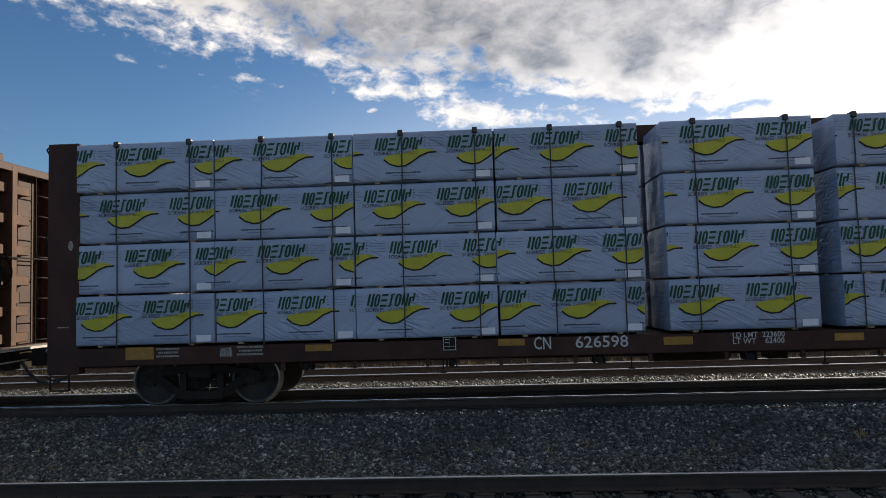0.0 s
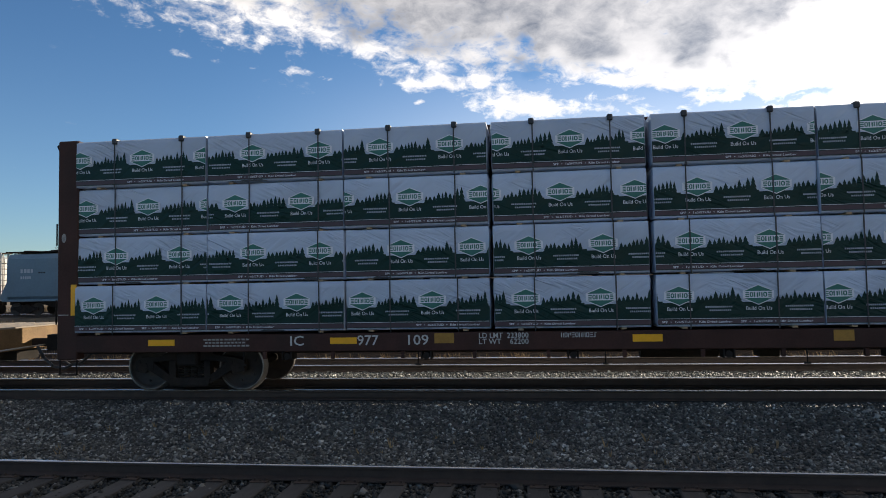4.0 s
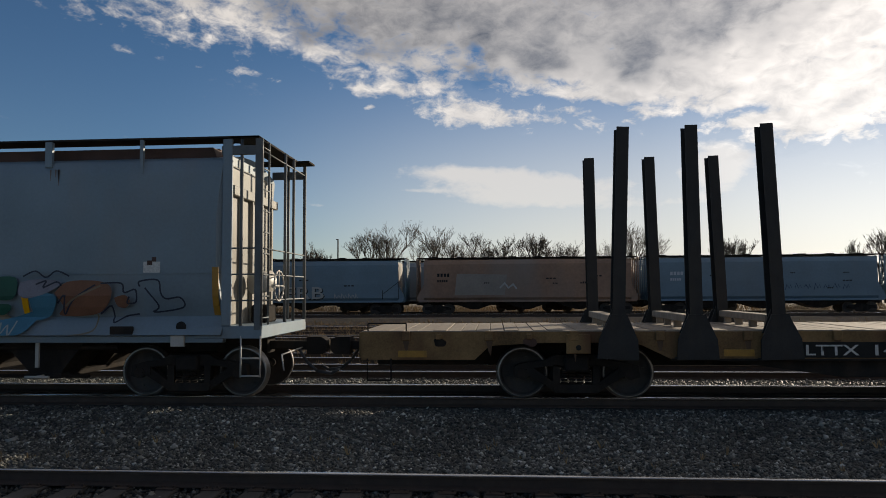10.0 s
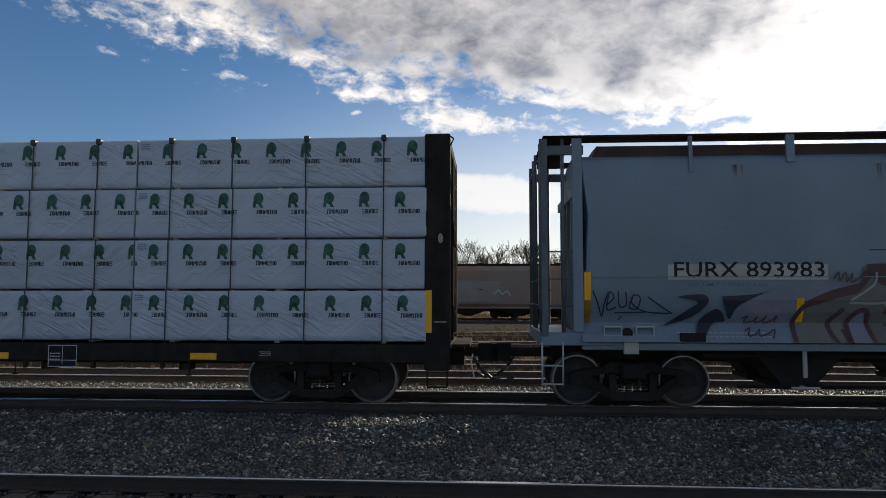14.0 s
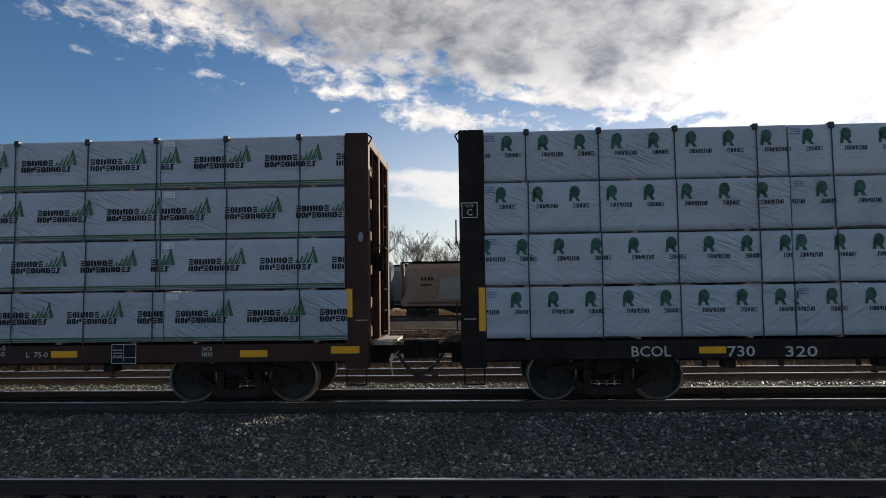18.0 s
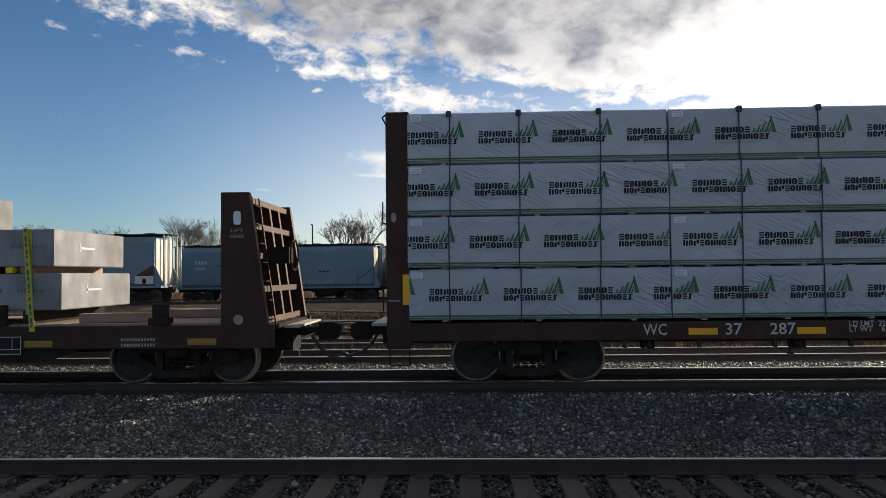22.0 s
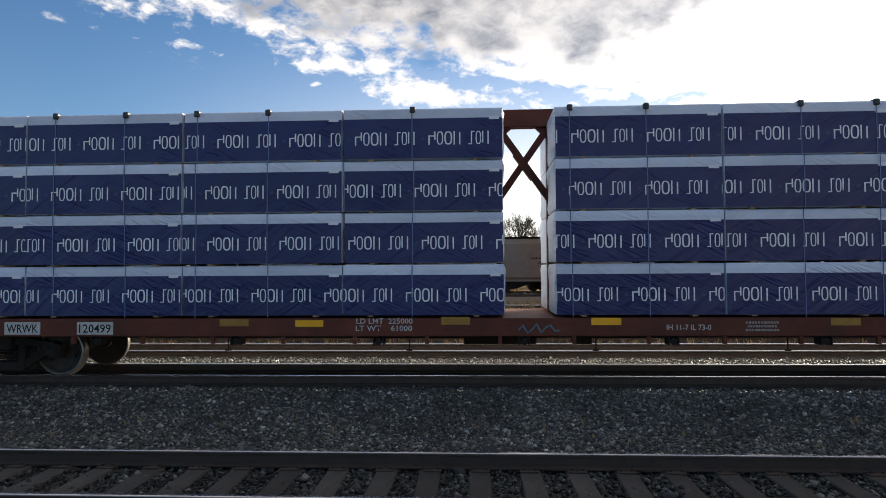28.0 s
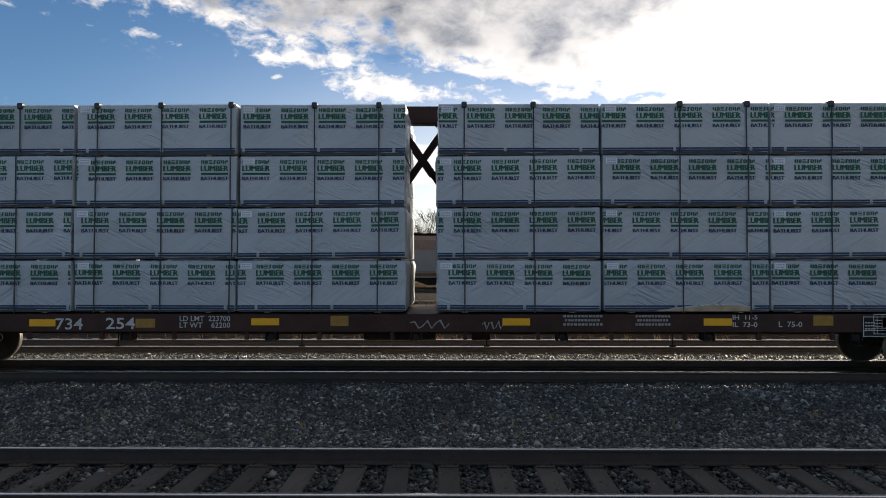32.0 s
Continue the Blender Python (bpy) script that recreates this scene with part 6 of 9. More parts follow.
SIGNS_I = [('scrawl', -191.7, 0.8, 0.65, 0.15), ('scrawl', -190.5, 0.8, 0.35, 0.14), ('scrawl', -181.6, 0.8, 0.3, 0.14),
    ('r', -198.09, 0.84, 0.44, 0.12), ('734', -197.65, 0.79, 0.46, 0.19), ('254', -196.8, 0.8, 0.49, 0.19), ('o', -196.3, 0.82, 0.33, 0.15), ('LD LMT  223700', -195.56, 0.93, 0.85, 0.09),
    ('LT WT    62200', -195.56, 0.82, 0.85, 0.09), ('r', -194.36, 0.86, 0.47, 0.12), ('o', -193.03, 0.85, 0.3, 0.17), ('b', -189.15, 0.86, 0.67, 0.19), ('b', -187.95, 0.86, 0.59, 0.19),
    ('r', -190.16, 0.86, 0.46, 0.12), ('r', -186.82, 0.86, 0.47, 0.12), ('IH  11-5', -186.34, 0.96, 0.41, 0.08), ('IL  73-0', -186.34, 0.84, 0.41, 0.08), ('L  75-0', -185.58, 0.84, 0.39, 0.09),
    ('o', -185.01, 0.86, 0.33, 0.17), ('box', -184.02, 0.72, 0.28, 0.32), ('box', -184.19, 0.68, 0.45, 0.32), ('r', -183.39, 0.76, 0.45, 0.12), ('JACK', -182.64, 0.86, 0.2, 0.07),
    ('HERE', -182.64, 0.79, 0.2, 0.07), ('o', -181.85, 0.77, 0.32, 0.15), ('o', -180.27, 0.79, 0.34, 0.15),
]
centerbeam("dark brown centre-beam lumber wagon loaded with leaf-printed bundles", -6.93, 15.93, (-4.86, 13.86), "brown", SIGNS_A, 0.50)
load("swoosh", pairs(-6.91, -4.48, -2.07, 0.32, 2.73) + [(3.10, 5.56)] + pairs(5.90, 8.4, 10.9, 13.4, 15.9), 1, STRAPS_SWOOSH + [7.5, 8.9, 10.2, 11.5, 12.8, 14.1, 15.4], ANCHORS_SWOOSH)
centerbeam("rusty brown centre-beam lumber wagon loaded with fir-printed bundles", -32.15, -9.30, (-30.1, -11.3), "brown", SIGNS_B, 0.34, ((0.11, 1.42, 1.98), (0.19, 1.56, 2.06)), rusty=True)
load("forest", pairs(-32.13, -29.6, -27.1, -24.6) + pairs(-24.55, -22.0) + pairs(-21.93, -19.38, -16.85, -14.34, -11.8, -9.32), 2, STRAPS_FOREST, ANCHORS_FOREST)
centerbeam("black centre-beam lumber wagon loaded with tree-marked bundles", -107.37, -84.57, (-105.3, -86.48), "dark", SIGNS_E, 0.37, ((0.11, 1.23, 1.95), (0.11, 1.25, 1.96)))
load("pine", pairs(-107.35, -102.29, -97.27) + [(-97.20, -94.70)] + pairs(-94.68, -89.68, -84.59), 3, STRAPS_PINE + [-100.3, -99.1, -97.9], ANCHORS_PINE)
centerbeam("brown centre-beam lumber wagon loaded with flame-marked bundles", -132.38, -109.62, (-130.33, -111.6), "brown", SIGNS_F, 0.34, ((0.11, 1.36, 1.87), (0.11, 1.48, 1.96)))
load("flames", pairs(-132.36, -128.0, -123.64, -119.28) + pairs(-119.12, -115.95, -112.88, -109.68), 4, STRAPS_FLAMES + [-115.45], ANCHORS_FLAMES, 0,
     pairs(-132.36, -128.0, -124.22, -120.47) + pairs(-120.34, -116.5, -112.78, -109.62))
centerbeam("reddish brown centre-beam lumber wagon loaded with navy bundles", -177.74, -154.80, (-175.6, -156.86), "red", SIGNS_H, 0.30, ((0.11, 1.74, 2.26), (0.11, 1.74, 2.26)), gap=-166.32)
load("blue", pairs(-177.72, -175.01, -172.23, -169.46, -166.74) + pairs(-165.9, -163.14, -160.44, -157.65, -154.84), 5, STRAPS_BLUE, ANCHORS_BLUE)
centerbeam("brown centre-beam lumber wagon loaded with green-lined bundles", -202.92, -180.10, (-200.9, -182.1), "brown", SIGNS_I, 0.34, ((0.19, 1.58, 2.07), (0.19, 1.58, 2.07)), gap=-191.54)
load("lines", pairs(-202.9, -200.1, -197.37, -194.6, -191.76) + pairs(-191.27, -188.5, -185.7, -182.96, -180.14), 6, STRAPS_LINES + [-202.2, -200.9, -199.6], ANCHORS_LINES, 1)


# ---- long flat wagon with steel stakes ----
def blob(cx, cz, w, h, seed, n=18, wob=0.25):
    rng = random.Random(seed)
    ph = [rng.uniform(0, 6.28) for _ in range(3)]
    out = []
    for k in range(n):
        a = 2 * math.pi * k / n
        r = 1 + wob * (math.sin(2 * a + ph[0]) * 0.5 + math.sin(3 * a + ph[1]) * 0.35 + math.sin(5 * a + ph[2]) * 0.2)
        out.append((cx + w / 2 * r * math.cos(a), cz + h / 2 * r * math.sin(a)))
    return out


def stake_flat():
    car, mid, h = wagon("weathered mustard yellow flat wagon with tall black stakes", "flat wagon", -61.92, -34.06)
    L = lambda xi: xi - mid
    ta, tb = L(-58.32), L(-37.70)
    part("center_sill", MB().box(-h + 0.1, -0.3, 0.5, h - 0.1, 0.3, 1.05), "dark", car)
    for s in (-1, 1):
        y0, y1 = sorted((s * 1.36, s * 1.30))
        # side sill: shallow over the trucks, deep and dark between them
        top = [(-h, 1.16), (h, 1.16), (h, 0.70), (h - 1.9, 0.70), (tb + 1.45, 0.93), (tb + 0.55, 0.98), (tb - 0.55, 0.98), (tb - 1.0, 0.95), (tb - 1.5, 0.71),
               (ta + 1.5, 0.71), (ta + 1.0, 0.95), (ta + 0.55, 0.98), (ta - 0.55, 0.98), (ta - 1.45, 0.93), (-h + 1.9, 0.70), (-h, 0.70)]
        sill = part("side_sill", MB().slab(top, y0, y1), "mustard", car)
        flange = MB().cbox(ta + 1.5, min(s * 1.40, s * 1.22), 0.69, tb - 1.5, max(s * 1.40, s * 1.22), 0.725, 0.006)
        part("sill_flange", flange, "dark", sill)
        ya, yb = sorted((s * 1.26, s * 1.12))
        part("belly_girder", MB().slab([(ta + 2.2, 0.70), (ta + 4.2, 0.42), (tb - 4.2, 0.42), (tb - 2.2, 0.70)], ya, yb), "dark", car, "dark deep girder between the trucks")
        if s < 0:
            for i in range(20):
                x = -h + 0.75 + i * (2 * h - 1.5) / 19
                part("stake_pocket", MB().cbox(x - 0.07, -1.41, 1.02, x + 0.07, -1.355, 1.17, 0.008), "mustard", sill)
                if i < 19:
                    xl = x + 0.55 + 0.3 * ((i * 0.37) % 1)
                    part("tie_loop", MB().cbox(xl - 0.05, -1.43, 1.04, xl + 0.05, -1.36, 1.13, 0.012), "mustard", sill)
                    part("rust_bloom", MB().flat(blob(xl + 0.02, 0.99, 0.22, 0.15, 300 + i), -1.3635), "roof_rust" if i % 3 else "dark", sill)
                    part("rust_run", MB().flat([(x - 0.05, 1.02), (x + 0.06, 1.02), (x + 0.03, 0.86 - 0.1 * (i % 3)), (x - 0.01, 0.84)], -1.3632), "rust_dark", sill)
    # plank deck
    deck = part("deck", MB().box(-h, -1.30, 1.06, h, 1.30, 1.12), "dark", car)
    rng = random.Random(8)
    x = -h
    plank_me = [MB().cbox(0, -1.32, 1.12, 0.232, 1.32, 1.175 + k * 0.004, 0.006).mesh("plank", "deck") for k in range(3)]
    while x < h - 0.22:
        part("plank", rng.choice(plank_me), "deck", deck, at=pose(x, 0, 0))
        x += 0.24
    for x in (ta, tb):
        truck(car, x)
        part("side_bearing_plate", MB().cbox(x - 0.2, -1.40, 0.80, x + 0.2, -1.36, 1.12, 0.01), "mustard", car)
        part("bearing_hole", MB().cyl((x, -1.405, 0.90), (x, -1.395, 0.90), 0.045, n=12), "panel", car)
    # stakes: H beams on flared feet, joined across the deck by low bolsters
    beam = MB()
    prof = [(-0.10, -0.13), (0.10, -0.13), (0.10, -0.115), (0.008, -0.115), (0.008, 0.115), (0.10, 0.115), (0.10, 0.13), (-0.10, 0.13), (-0.10, 0.115), (-0.008, 0.115), (-0.008, -0.115), (-0.10, -0.115)]
    n = len(prof)
    beam.add([(a, b, 0) for a, b in prof] + [(a, b, 3.512) for a, b in prof], [tuple(range(n - 1, -1, -1)), tuple(range(n, 2 * n))] + [(i, (i + 1) % n, n + (i + 1) % n, n + i) for i in range(n)])
    beam_me = beam.mesh("stake", "stake")
    for k, (xi, near_lean, far_lean) in enumerate(((-57.69, 2.4, -0.5), (-56.44, -0.1, -1.2), (-55.14, -1.8, -1.8), (-40.83, 0.3, 0.4), (-39.62, 0.1, 0.4), (-38.38, -0.1, 0.4))):
        x = L(xi)
        for s in (-1, 1):
            lean = near_lean if s < 0 else far_lean
            st = part("stake", beam_me, "stake", car, "tall black steel stake", at=pose(x, s * 1.34, 1.02, 0, lean, 0))
            ya, yb = (-0.16, -0.13) if s < 0 else (0.13, 0.16)
            foot = MB().slab([(-0.33, -0.30), (0.33, -0.30), (0.31, 0.02), (0.13, 0.42), (-0.13, 0.42), (-0.31, 0.02)], ya, yb)
            foot.slab([(-0.33, -0.30), (0.33, -0.30), (0.33, -0.27), (-0.33, -0.27)], -0.13, 0.13)
            part("stake_foot", foot, "stake", st)
            part("gusset", MB().slab([(0.1, 0.12), (0.26, 0.12), (0.1, 0.5)], -0.06, -0.04), "stake", st)
            part("gusset", MB().slab([(-0.1, 0.5), (-0.26, 0.12), (-0.1, 0.12)], -0.06, -0.04), "stake", st)
        bol = MB().cbox(x - 0.11, -1.15, 1.30, x + 0.11, 1.15, 1.42, 0.012)
        for y in (-1.0, -0.3, 0.4, 1.0):
            bol.box(x - 0.06, y - 0.04, 1.17, x + 0.06, y + 0.04, 1.30)
        part("load_bolster", bol, "deck" if k < 3 else "dark", car)
    for s in (-1, 1):
        draft_gear(car, s * h, s)
        part("end_plate", MB().cbox(min(s * h, s * (h + 0.05)), -1.3, 0.72, max(s * h, s * (h + 0.05)), 1.3, 1.15, 0.008), "mustard", car)
        rail = MB()
        for a, b in (((s * (h - 0.1), -1.30, 1.17), (s * (h - 0.1), -1.30, 1.30)), ((s * (h - 0.1), -1.30, 1.30), (s * (h - 0.75), -1.30, 1.30)), ((s * (h - 0.75), -1.30, 1.30), (s * (h - 0.75), -1.30, 1.17))):
            rail.cyl(a, b, 0.013, n=6)
        part("grab_iron", rail, "dark", car)
        part("step", MB().cyl((s * (h - 0.1), -1.36, 0.72), (s * (h - 0.1), -1.36, 0.36), 0.014, n=6).cyl((s * (h - 0.5), -1.36, 0.72), (s * (h - 0.5), -1.36, 0.36), 0.014, n=6).box(min(s * (h - 0.5), s * (h - 0.1)), -1.4, 0.35, max(s * (h - 0.5), s * (h - 0.1)), -1.32, 0.37), "dark", car)
    # panels and lettering
    F = -1.364
    pa = plate(car, L(-54.83), 0.74, 2.40, 0.25, -1.36, "panel", "number_panel")
    lettering("LTTX", L(-54.72), -1.3695, 0.78, 0.17, "stencil", pa, 0.82)
    lettering("142412", L(-53.66), -1.3695, 0.78, 0.17, "stencil", pa, 1.14)
    pb = plate(car, L(-43.58), 0.73, 1.15, 0.24, -1.36, "panel", "logo_panel")
    mb = MB()
    for i in range(3):
        a = L(-43.45) + i * 0.33
        mb.flat([(a, 0.78), (a + 0.14, 0.78), (a + 0.20, 0.92), (a + 0.06, 0.92)], -1.3695)
        mb.flat([(a - 0.04, 0.88), (a + 0.30, 0.88), (a + 0.32, 0.93), (a - 0.02, 0.93)], -1.3705)
    part("logo_block", mb, "stencil", pb)
    pc = plate(car, L(-42.28), 0.74, 0.42, 0.30, -1.36, "panel", "consolidated_stencil")
    mb = MB()
    x = L(-42.28)
    for x0, z0, x1, z1 in ((x, 0.74, x + 0.42, 0.752), (x, 1.03, x + 0.42, 1.042), (x, 0.74, x + 0.012, 1.04), (x + 0.41, 0.74, x + 0.422, 1.04), (x + 0.21, 0.85, x + 0.22, 1.03), (x, 0.84, x + 0.42, 0.85)):
        mb.rect(x0, z0, x1, z1, -1.3695 - 0.002 * (z1 - z0))
    bars(mb, x + 0.04, 0.95, 0.14, 0.03, -1.37, 3, rng)
    bars(mb, x + 0.26, 0.95, 0.12, 0.03, -1.37, 2, rng)
    bars(mb, x + 0.06, 0.78, 0.3, 0.03, -1.37, 4, rng)
    part("stencil_frame", mb, "stencil", pc)
    for xi, z, mt in ((-56.0, 0.76, "reflector_old"), (-52.3, 0.77, "reflector"), (-48.23, 0.78, "reflector"), (-45.12, 0.75, "reflector_old"), (-41.76, 0.75, "reflector_old"), (-35.15, 0.73, "reflector_old"), (-61.3, 0.74, "reflector_old")):
        plate(car, L(xi), z, 0.48, 0.11, -1.36, mt)
    mb = MB()
    for k in range(2):
        bars(mb, L(-50.9), 0.86 + k * 0.11, 0.72, 0.07, F, 12, rng, 0.85)
    tagged(part("faded_stencil", mb, "dark", car), kind="stuff")
    mb = MB()
    for x0, z0, x1, z1 in ((0, 0, 0.27, 0.012), (0, 0.24, 0.27, 0.252), (0, 0, 0.012, 0.25), (0.26, 0, 0.272, 0.252)):
        mb.rect(L(-51.53) + x0, 0.82 + z0, L(-51.53) + x1, 0.82 + z1, F)
    pl = part("clearance_plate", mb, "stencil_dim", car)
    lettering("C", L(-51.44), F, 0.86, 0.09, "stencil_dim", pl)
    mb = MB().stroke([(L(-35.3), 0.86), (L(-35.2), 1.0), (L(-35.1), 0.86), (L(-34.95), 1.0), (L(-34.8), 0.84), (L(-34.6), 1.04), (L(-34.4), 0.72)], 0.025, F)
    part("scrawl", mb, "stencil_dim", car)
    for k, xi in enumerate((-40.83, -39.62, -38.38)):
        c = [(L(xi) + 0.05 * math.cos(a * 0.7), 1.62 + 0.09 * math.sin(a * 1.3 + k)) for a in range(9)]
        part("scrawl", MB().stroke(c, 0.02, -1.5), "stencil_dim", car)
    # gear left lying on the deck
    def lying(name, label, cat, xi, y, z, mb, material):
        ob = thing(name, label, cat, pose(xi, YC + y, z), mb=mb, material=material)
        LOADS.append((ob, xi, YC + y, z))
        return ob
    fallen = lying("fallen_stake", "black side stake fallen over and lying on the plank deck", "stake", -48.0, -0.55, 1.185,
                   MB().slab([(0, 0.31), (0, 0.42), (0.26, 0.41), (4.5, 0.115), (4.5, 0.0), (3.9, 0.0), (0.32, 0.30)], -0.2, 0.2), "panel")
    # paler grey strip along the upper edge
    part("stake_flange", MB().slab([(0.24, 0.413), (4.5, 0.118), (4.5, 0.132), (0.24, 0.427)], -0.23, 0.23), "grey_pale", fallen, "paler grey upper edge of the stake")
    part("stake_foot", MB().cbox(-0.05, -0.3, 0, 0.30, 0.3, 0.33, 0.02), "panel", fallen)
    part("stake_bracket", MB().slab([(0.32, 0.0), (1.9, 0.0), (1.75, 0.15), (0.32, 0.26)], -0.2, 0.1), "panel", fallen)
    for x, z, w, tall in ((0.34, 0.05, 0.10, 0.10), (0.40, 0.17, 0.14, 0.05), (0.68, 0.04, 0.04, 0.14), (0.84, 0.04, 0.06, 0.12), (0.98, 0.12, 0.18, 0.04)):
        part("paint_stripe", MB().slab([(x, z), (x + w, z), (x + w + tall * 0.7, z + tall), (x + tall * 0.7, z + tall)], -0.204, -0.2005), "stencil_dim", fallen)
    ob = thing("steel_beam", "black fallen stake beam lying on the plank deck", "beam", None, mb=MB().cbox(-1.3, -0.1, 0, 1.3, 0.1, 0.16, 0.01).box(-1.3, -0.12, 0.155, 1.3, 0.12, 0.17), material="panel")
    LOADS.append((ob, -46.2, YC + 0.9, 1.185, 6))
    sp = MB()
    sp.slab([(-0.18, -0.28), (-0.08, -0.28), (0.12, 0.24), (0.02, 0.24)], -0.012, 0.0)
    sp.slab([(0.02, 0.22), (0.34, 0.25), (0.34, 0.27), (0.02, 0.24)], -0.012, 0.9)
    lying("tie_down_strap", "pale webbing strap hanging over the deck edge", "strap", -45.65, -1.385, 1.24, sp, "grey_lit")
    lying("timber_blocking", "pile of old timber blocking on the plank deck", "timber", -47.0, 0.75, 1.185, MB().cbox(-0.4, -0.35, 0, 0.4, 0.35, 0.14, 0.01).cbox(-0.3, -0.3, 0.14, 0.5, 0.0, 0.26, 0.01), "dark")


stake_flat()


# ---- covered hopper wagon ----
def curve(ctrl, steps=6):
    """A smooth line through control points."""
    out = []
    for i in range(len(ctrl) - 1):
        p0, p1, p2, p3 = ctrl[max(i - 1, 0)], ctrl[i], ctrl[i + 1], ctrl[min(i + 2, len(ctrl) - 1)]
        for k in range(steps):
            t = k / steps
            out.append(tuple(0.5 * (2 * b + (c - a) * t + (2 * a - 5 * b + 4 * c - d) * t * t + (3 * b - a - 3 * c + d) * t ** 3) for a, b, c, d in zip(p0, p1, p2, p3)))
    return out + [ctrl[-1]]


BODY = [(-1.34, 1.10), (-1.465, 1.12), (-1.235, 1.43), (-1.245, 1.46), (-1.31, 1.6), (-1.365, 1.8), (-1.395, 2.4), (-1.395, 3.2), (-1.385, 3.9), (-1.36, 4.12), (-1.25, 4.20), (-0.6, 4.34), (0.0, 4.38)]


def side_y(z):
    return float(np.interp(z, [p[1] for p in BODY[1:10]], [p[0] for p in BODY[1:10]]))


def hopper():
    car, mid, h = wagon("pale grey covered hopper wagon with spray-painted side", "hopper wagon", -82.62, -63.56)
    L = lambda xi: xi - mid
    b0, b1 = L(-82.02), L(-64.32)
    ring = BODY + [(-y, z) for y, z in BODY[-2::-1]]
    body = MB()
    n = len(ring)
    xs = [b0, b0 + 0.02] + list(np.linspace(b0 + 0.6, b1 - 0.6, 9)) + [b1 - 0.02, b1]
    for i, x in enumerate(xs):
        # the side sheets end in a shallow arc
        inward = 1 if i < 2 else (-1 if i > len(xs) - 3 else 0)
        body.v += [(x + inward * 0.13 * math.sin(math.pi * min(max((z - 1.43) / 2.7, 0.0), 1.0)), y, z) for y, z in ring]
    for i in range(len(xs) - 1):
        for k in range(n):
            a, b = i * n + k, i * n + (k + 1) % n
            body.f.append((a, a + n, b + n, b))
            body.s.append(k not in (0, 1, 2))
    body.f += [tuple(range(n)), tuple(range(len(xs) * n - 1, (len(xs) - 1) * n - 1, -1))]
    body.s += [False, False]
    bd = part("body", body, "grey_paint", car, "pale grey painted steel side")
    F = lambda z: side_y(z) - 0.004
    # seam, sill, roof
    part("seam", MB().box(b0, -1.399, 2.17, b1, -1.392, 2.185), "grey_paint", bd)
    part("side_sill", MB().cbox(b0, -1.36, 0.98, b1, -1.20, 1.10, 0.012), "grey_paint", car)
    part("roof_cap", MB().slab([(b0 + 0.2, 4.15), (b1 - 0.2, 4.15), (b1 - 0.3, 4.405), (b0 + 0.3, 4.405)], -1.15, 1.15), "roof_rust", car, "rusty roof sheet with hatches")
    for i in range(4):
        x = b0 + (b1 - b0) * (i + 0.5) / 4
        for y in (-0.45,):
            part("hatch_cover", MB().cbox(x - 1.9, y - 0.35, 4.34, x + 1.9, y + 0.9, 4.46, 0.03), "roof_rust", car)
    for s in (-1, 1):
        w = part("running_board", MB().cbox(b0 - 0.62, s * 1.18 - 0.22, 4.505, b1 + (0.62 if s < 0 else 0.85), s * 1.18 + 0.22, 4.545, 0.006), "dark", car, "dark grated roof walkway")
        for xi, big in ((-80.22, 0), (-78.62, 1), (-76.99, 0), (-75.36, 1), (-73.72, 0), (-72.13, 0), (-70.85, 1), (-69.2, 0), (-67.5, 1), (-65.8, 0)):
            x = L(xi)
            t = 0.065 if big else 0.03
            part("walkway_post", MB().slab([(x - t, 4.06), (x + t, 4.06), (x + t, 4.51), (x - t, 4.51)] if big else [(x - t, 3.9), (x + t, 3.9), (x + t, 4.51), (x - t, 4.51)], min(s * 1.40, s * 1.34), max(s * 1.40, s * 1.34)), "grey_paint", w)
    part("cross_walk", MB().cbox(b1 + 0.1, -1.4, 4.50, b1 + 0.62, 1.4, 4.54, 0.006), "dark", car)
    part("cross_walk", MB().cbox(b0 - 0.62, -1.4, 4.50, b0 - 0.1, 1.4, 4.54, 0.006), "dark", car)
    # ends: sloped inner sheets, tube cages, ladders, platforms
    for s, bx in ((-1, b0), (1, b1)):
        xo = bx + s * 0.68
        pf = part("end_platform", MB().cbox(min(bx - s * 0.5, xo), -1.37, 1.05, max(bx - s * 0.5, xo), 1.37, 1.27, 0.012), "grey_paint", car)
        part("end_sheet", MB().cbox(min(bx, bx + s * 0.03), -1.18, 1.27, max(bx, bx + s * 0.03), 1.18, 4.1, 0.01), "end_grey", car, "sunlit light grey end sheet")
        part("top_lintel", MB().cbox(min(bx + s * 0.02, bx + s * 0.12), -1.2, 3.55, max(bx + s * 0.02, bx + s * 0.12), 1.2, 3.72, 0.01), "end_grey", car)
        for y in (-0.75, -0.2, 0.35, 0.9):
            part("end_stiffener", MB().cbox(min(bx + s * 0.03, bx + s * 0.1), y - 0.03, 1.27, max(bx + s * 0.03, bx + s * 0.1), y + 0.03, 3.55, 0.006), "end_grey", car)
        cage = part("cage_post", MB().cbox(bx + s * 0.06 - 0.085, -1.39, 1.27, bx + s * 0.06 + 0.085, -1.33, 4.5, 0.012), "grey_paint", car)
        for x, y, r in ((xo - s * 0.03, -1.34, 0.035), (xo - s * 0.03, -0.95, 0.02), (xo - s * 0.03, 0.0, 0.03), (xo - s * 0.03, 0.55, 0.03), (xo - s * 0.03, 1.34, 0.035), (bx + s * 0.3, -1.34, 0.03), (bx + s * 0.3, 1.34, 0.03)):
            part("cage_tube", MB().cyl((x, y, 1.2), (x, y, 4.5), r, n=8), "cage_grey", cage)
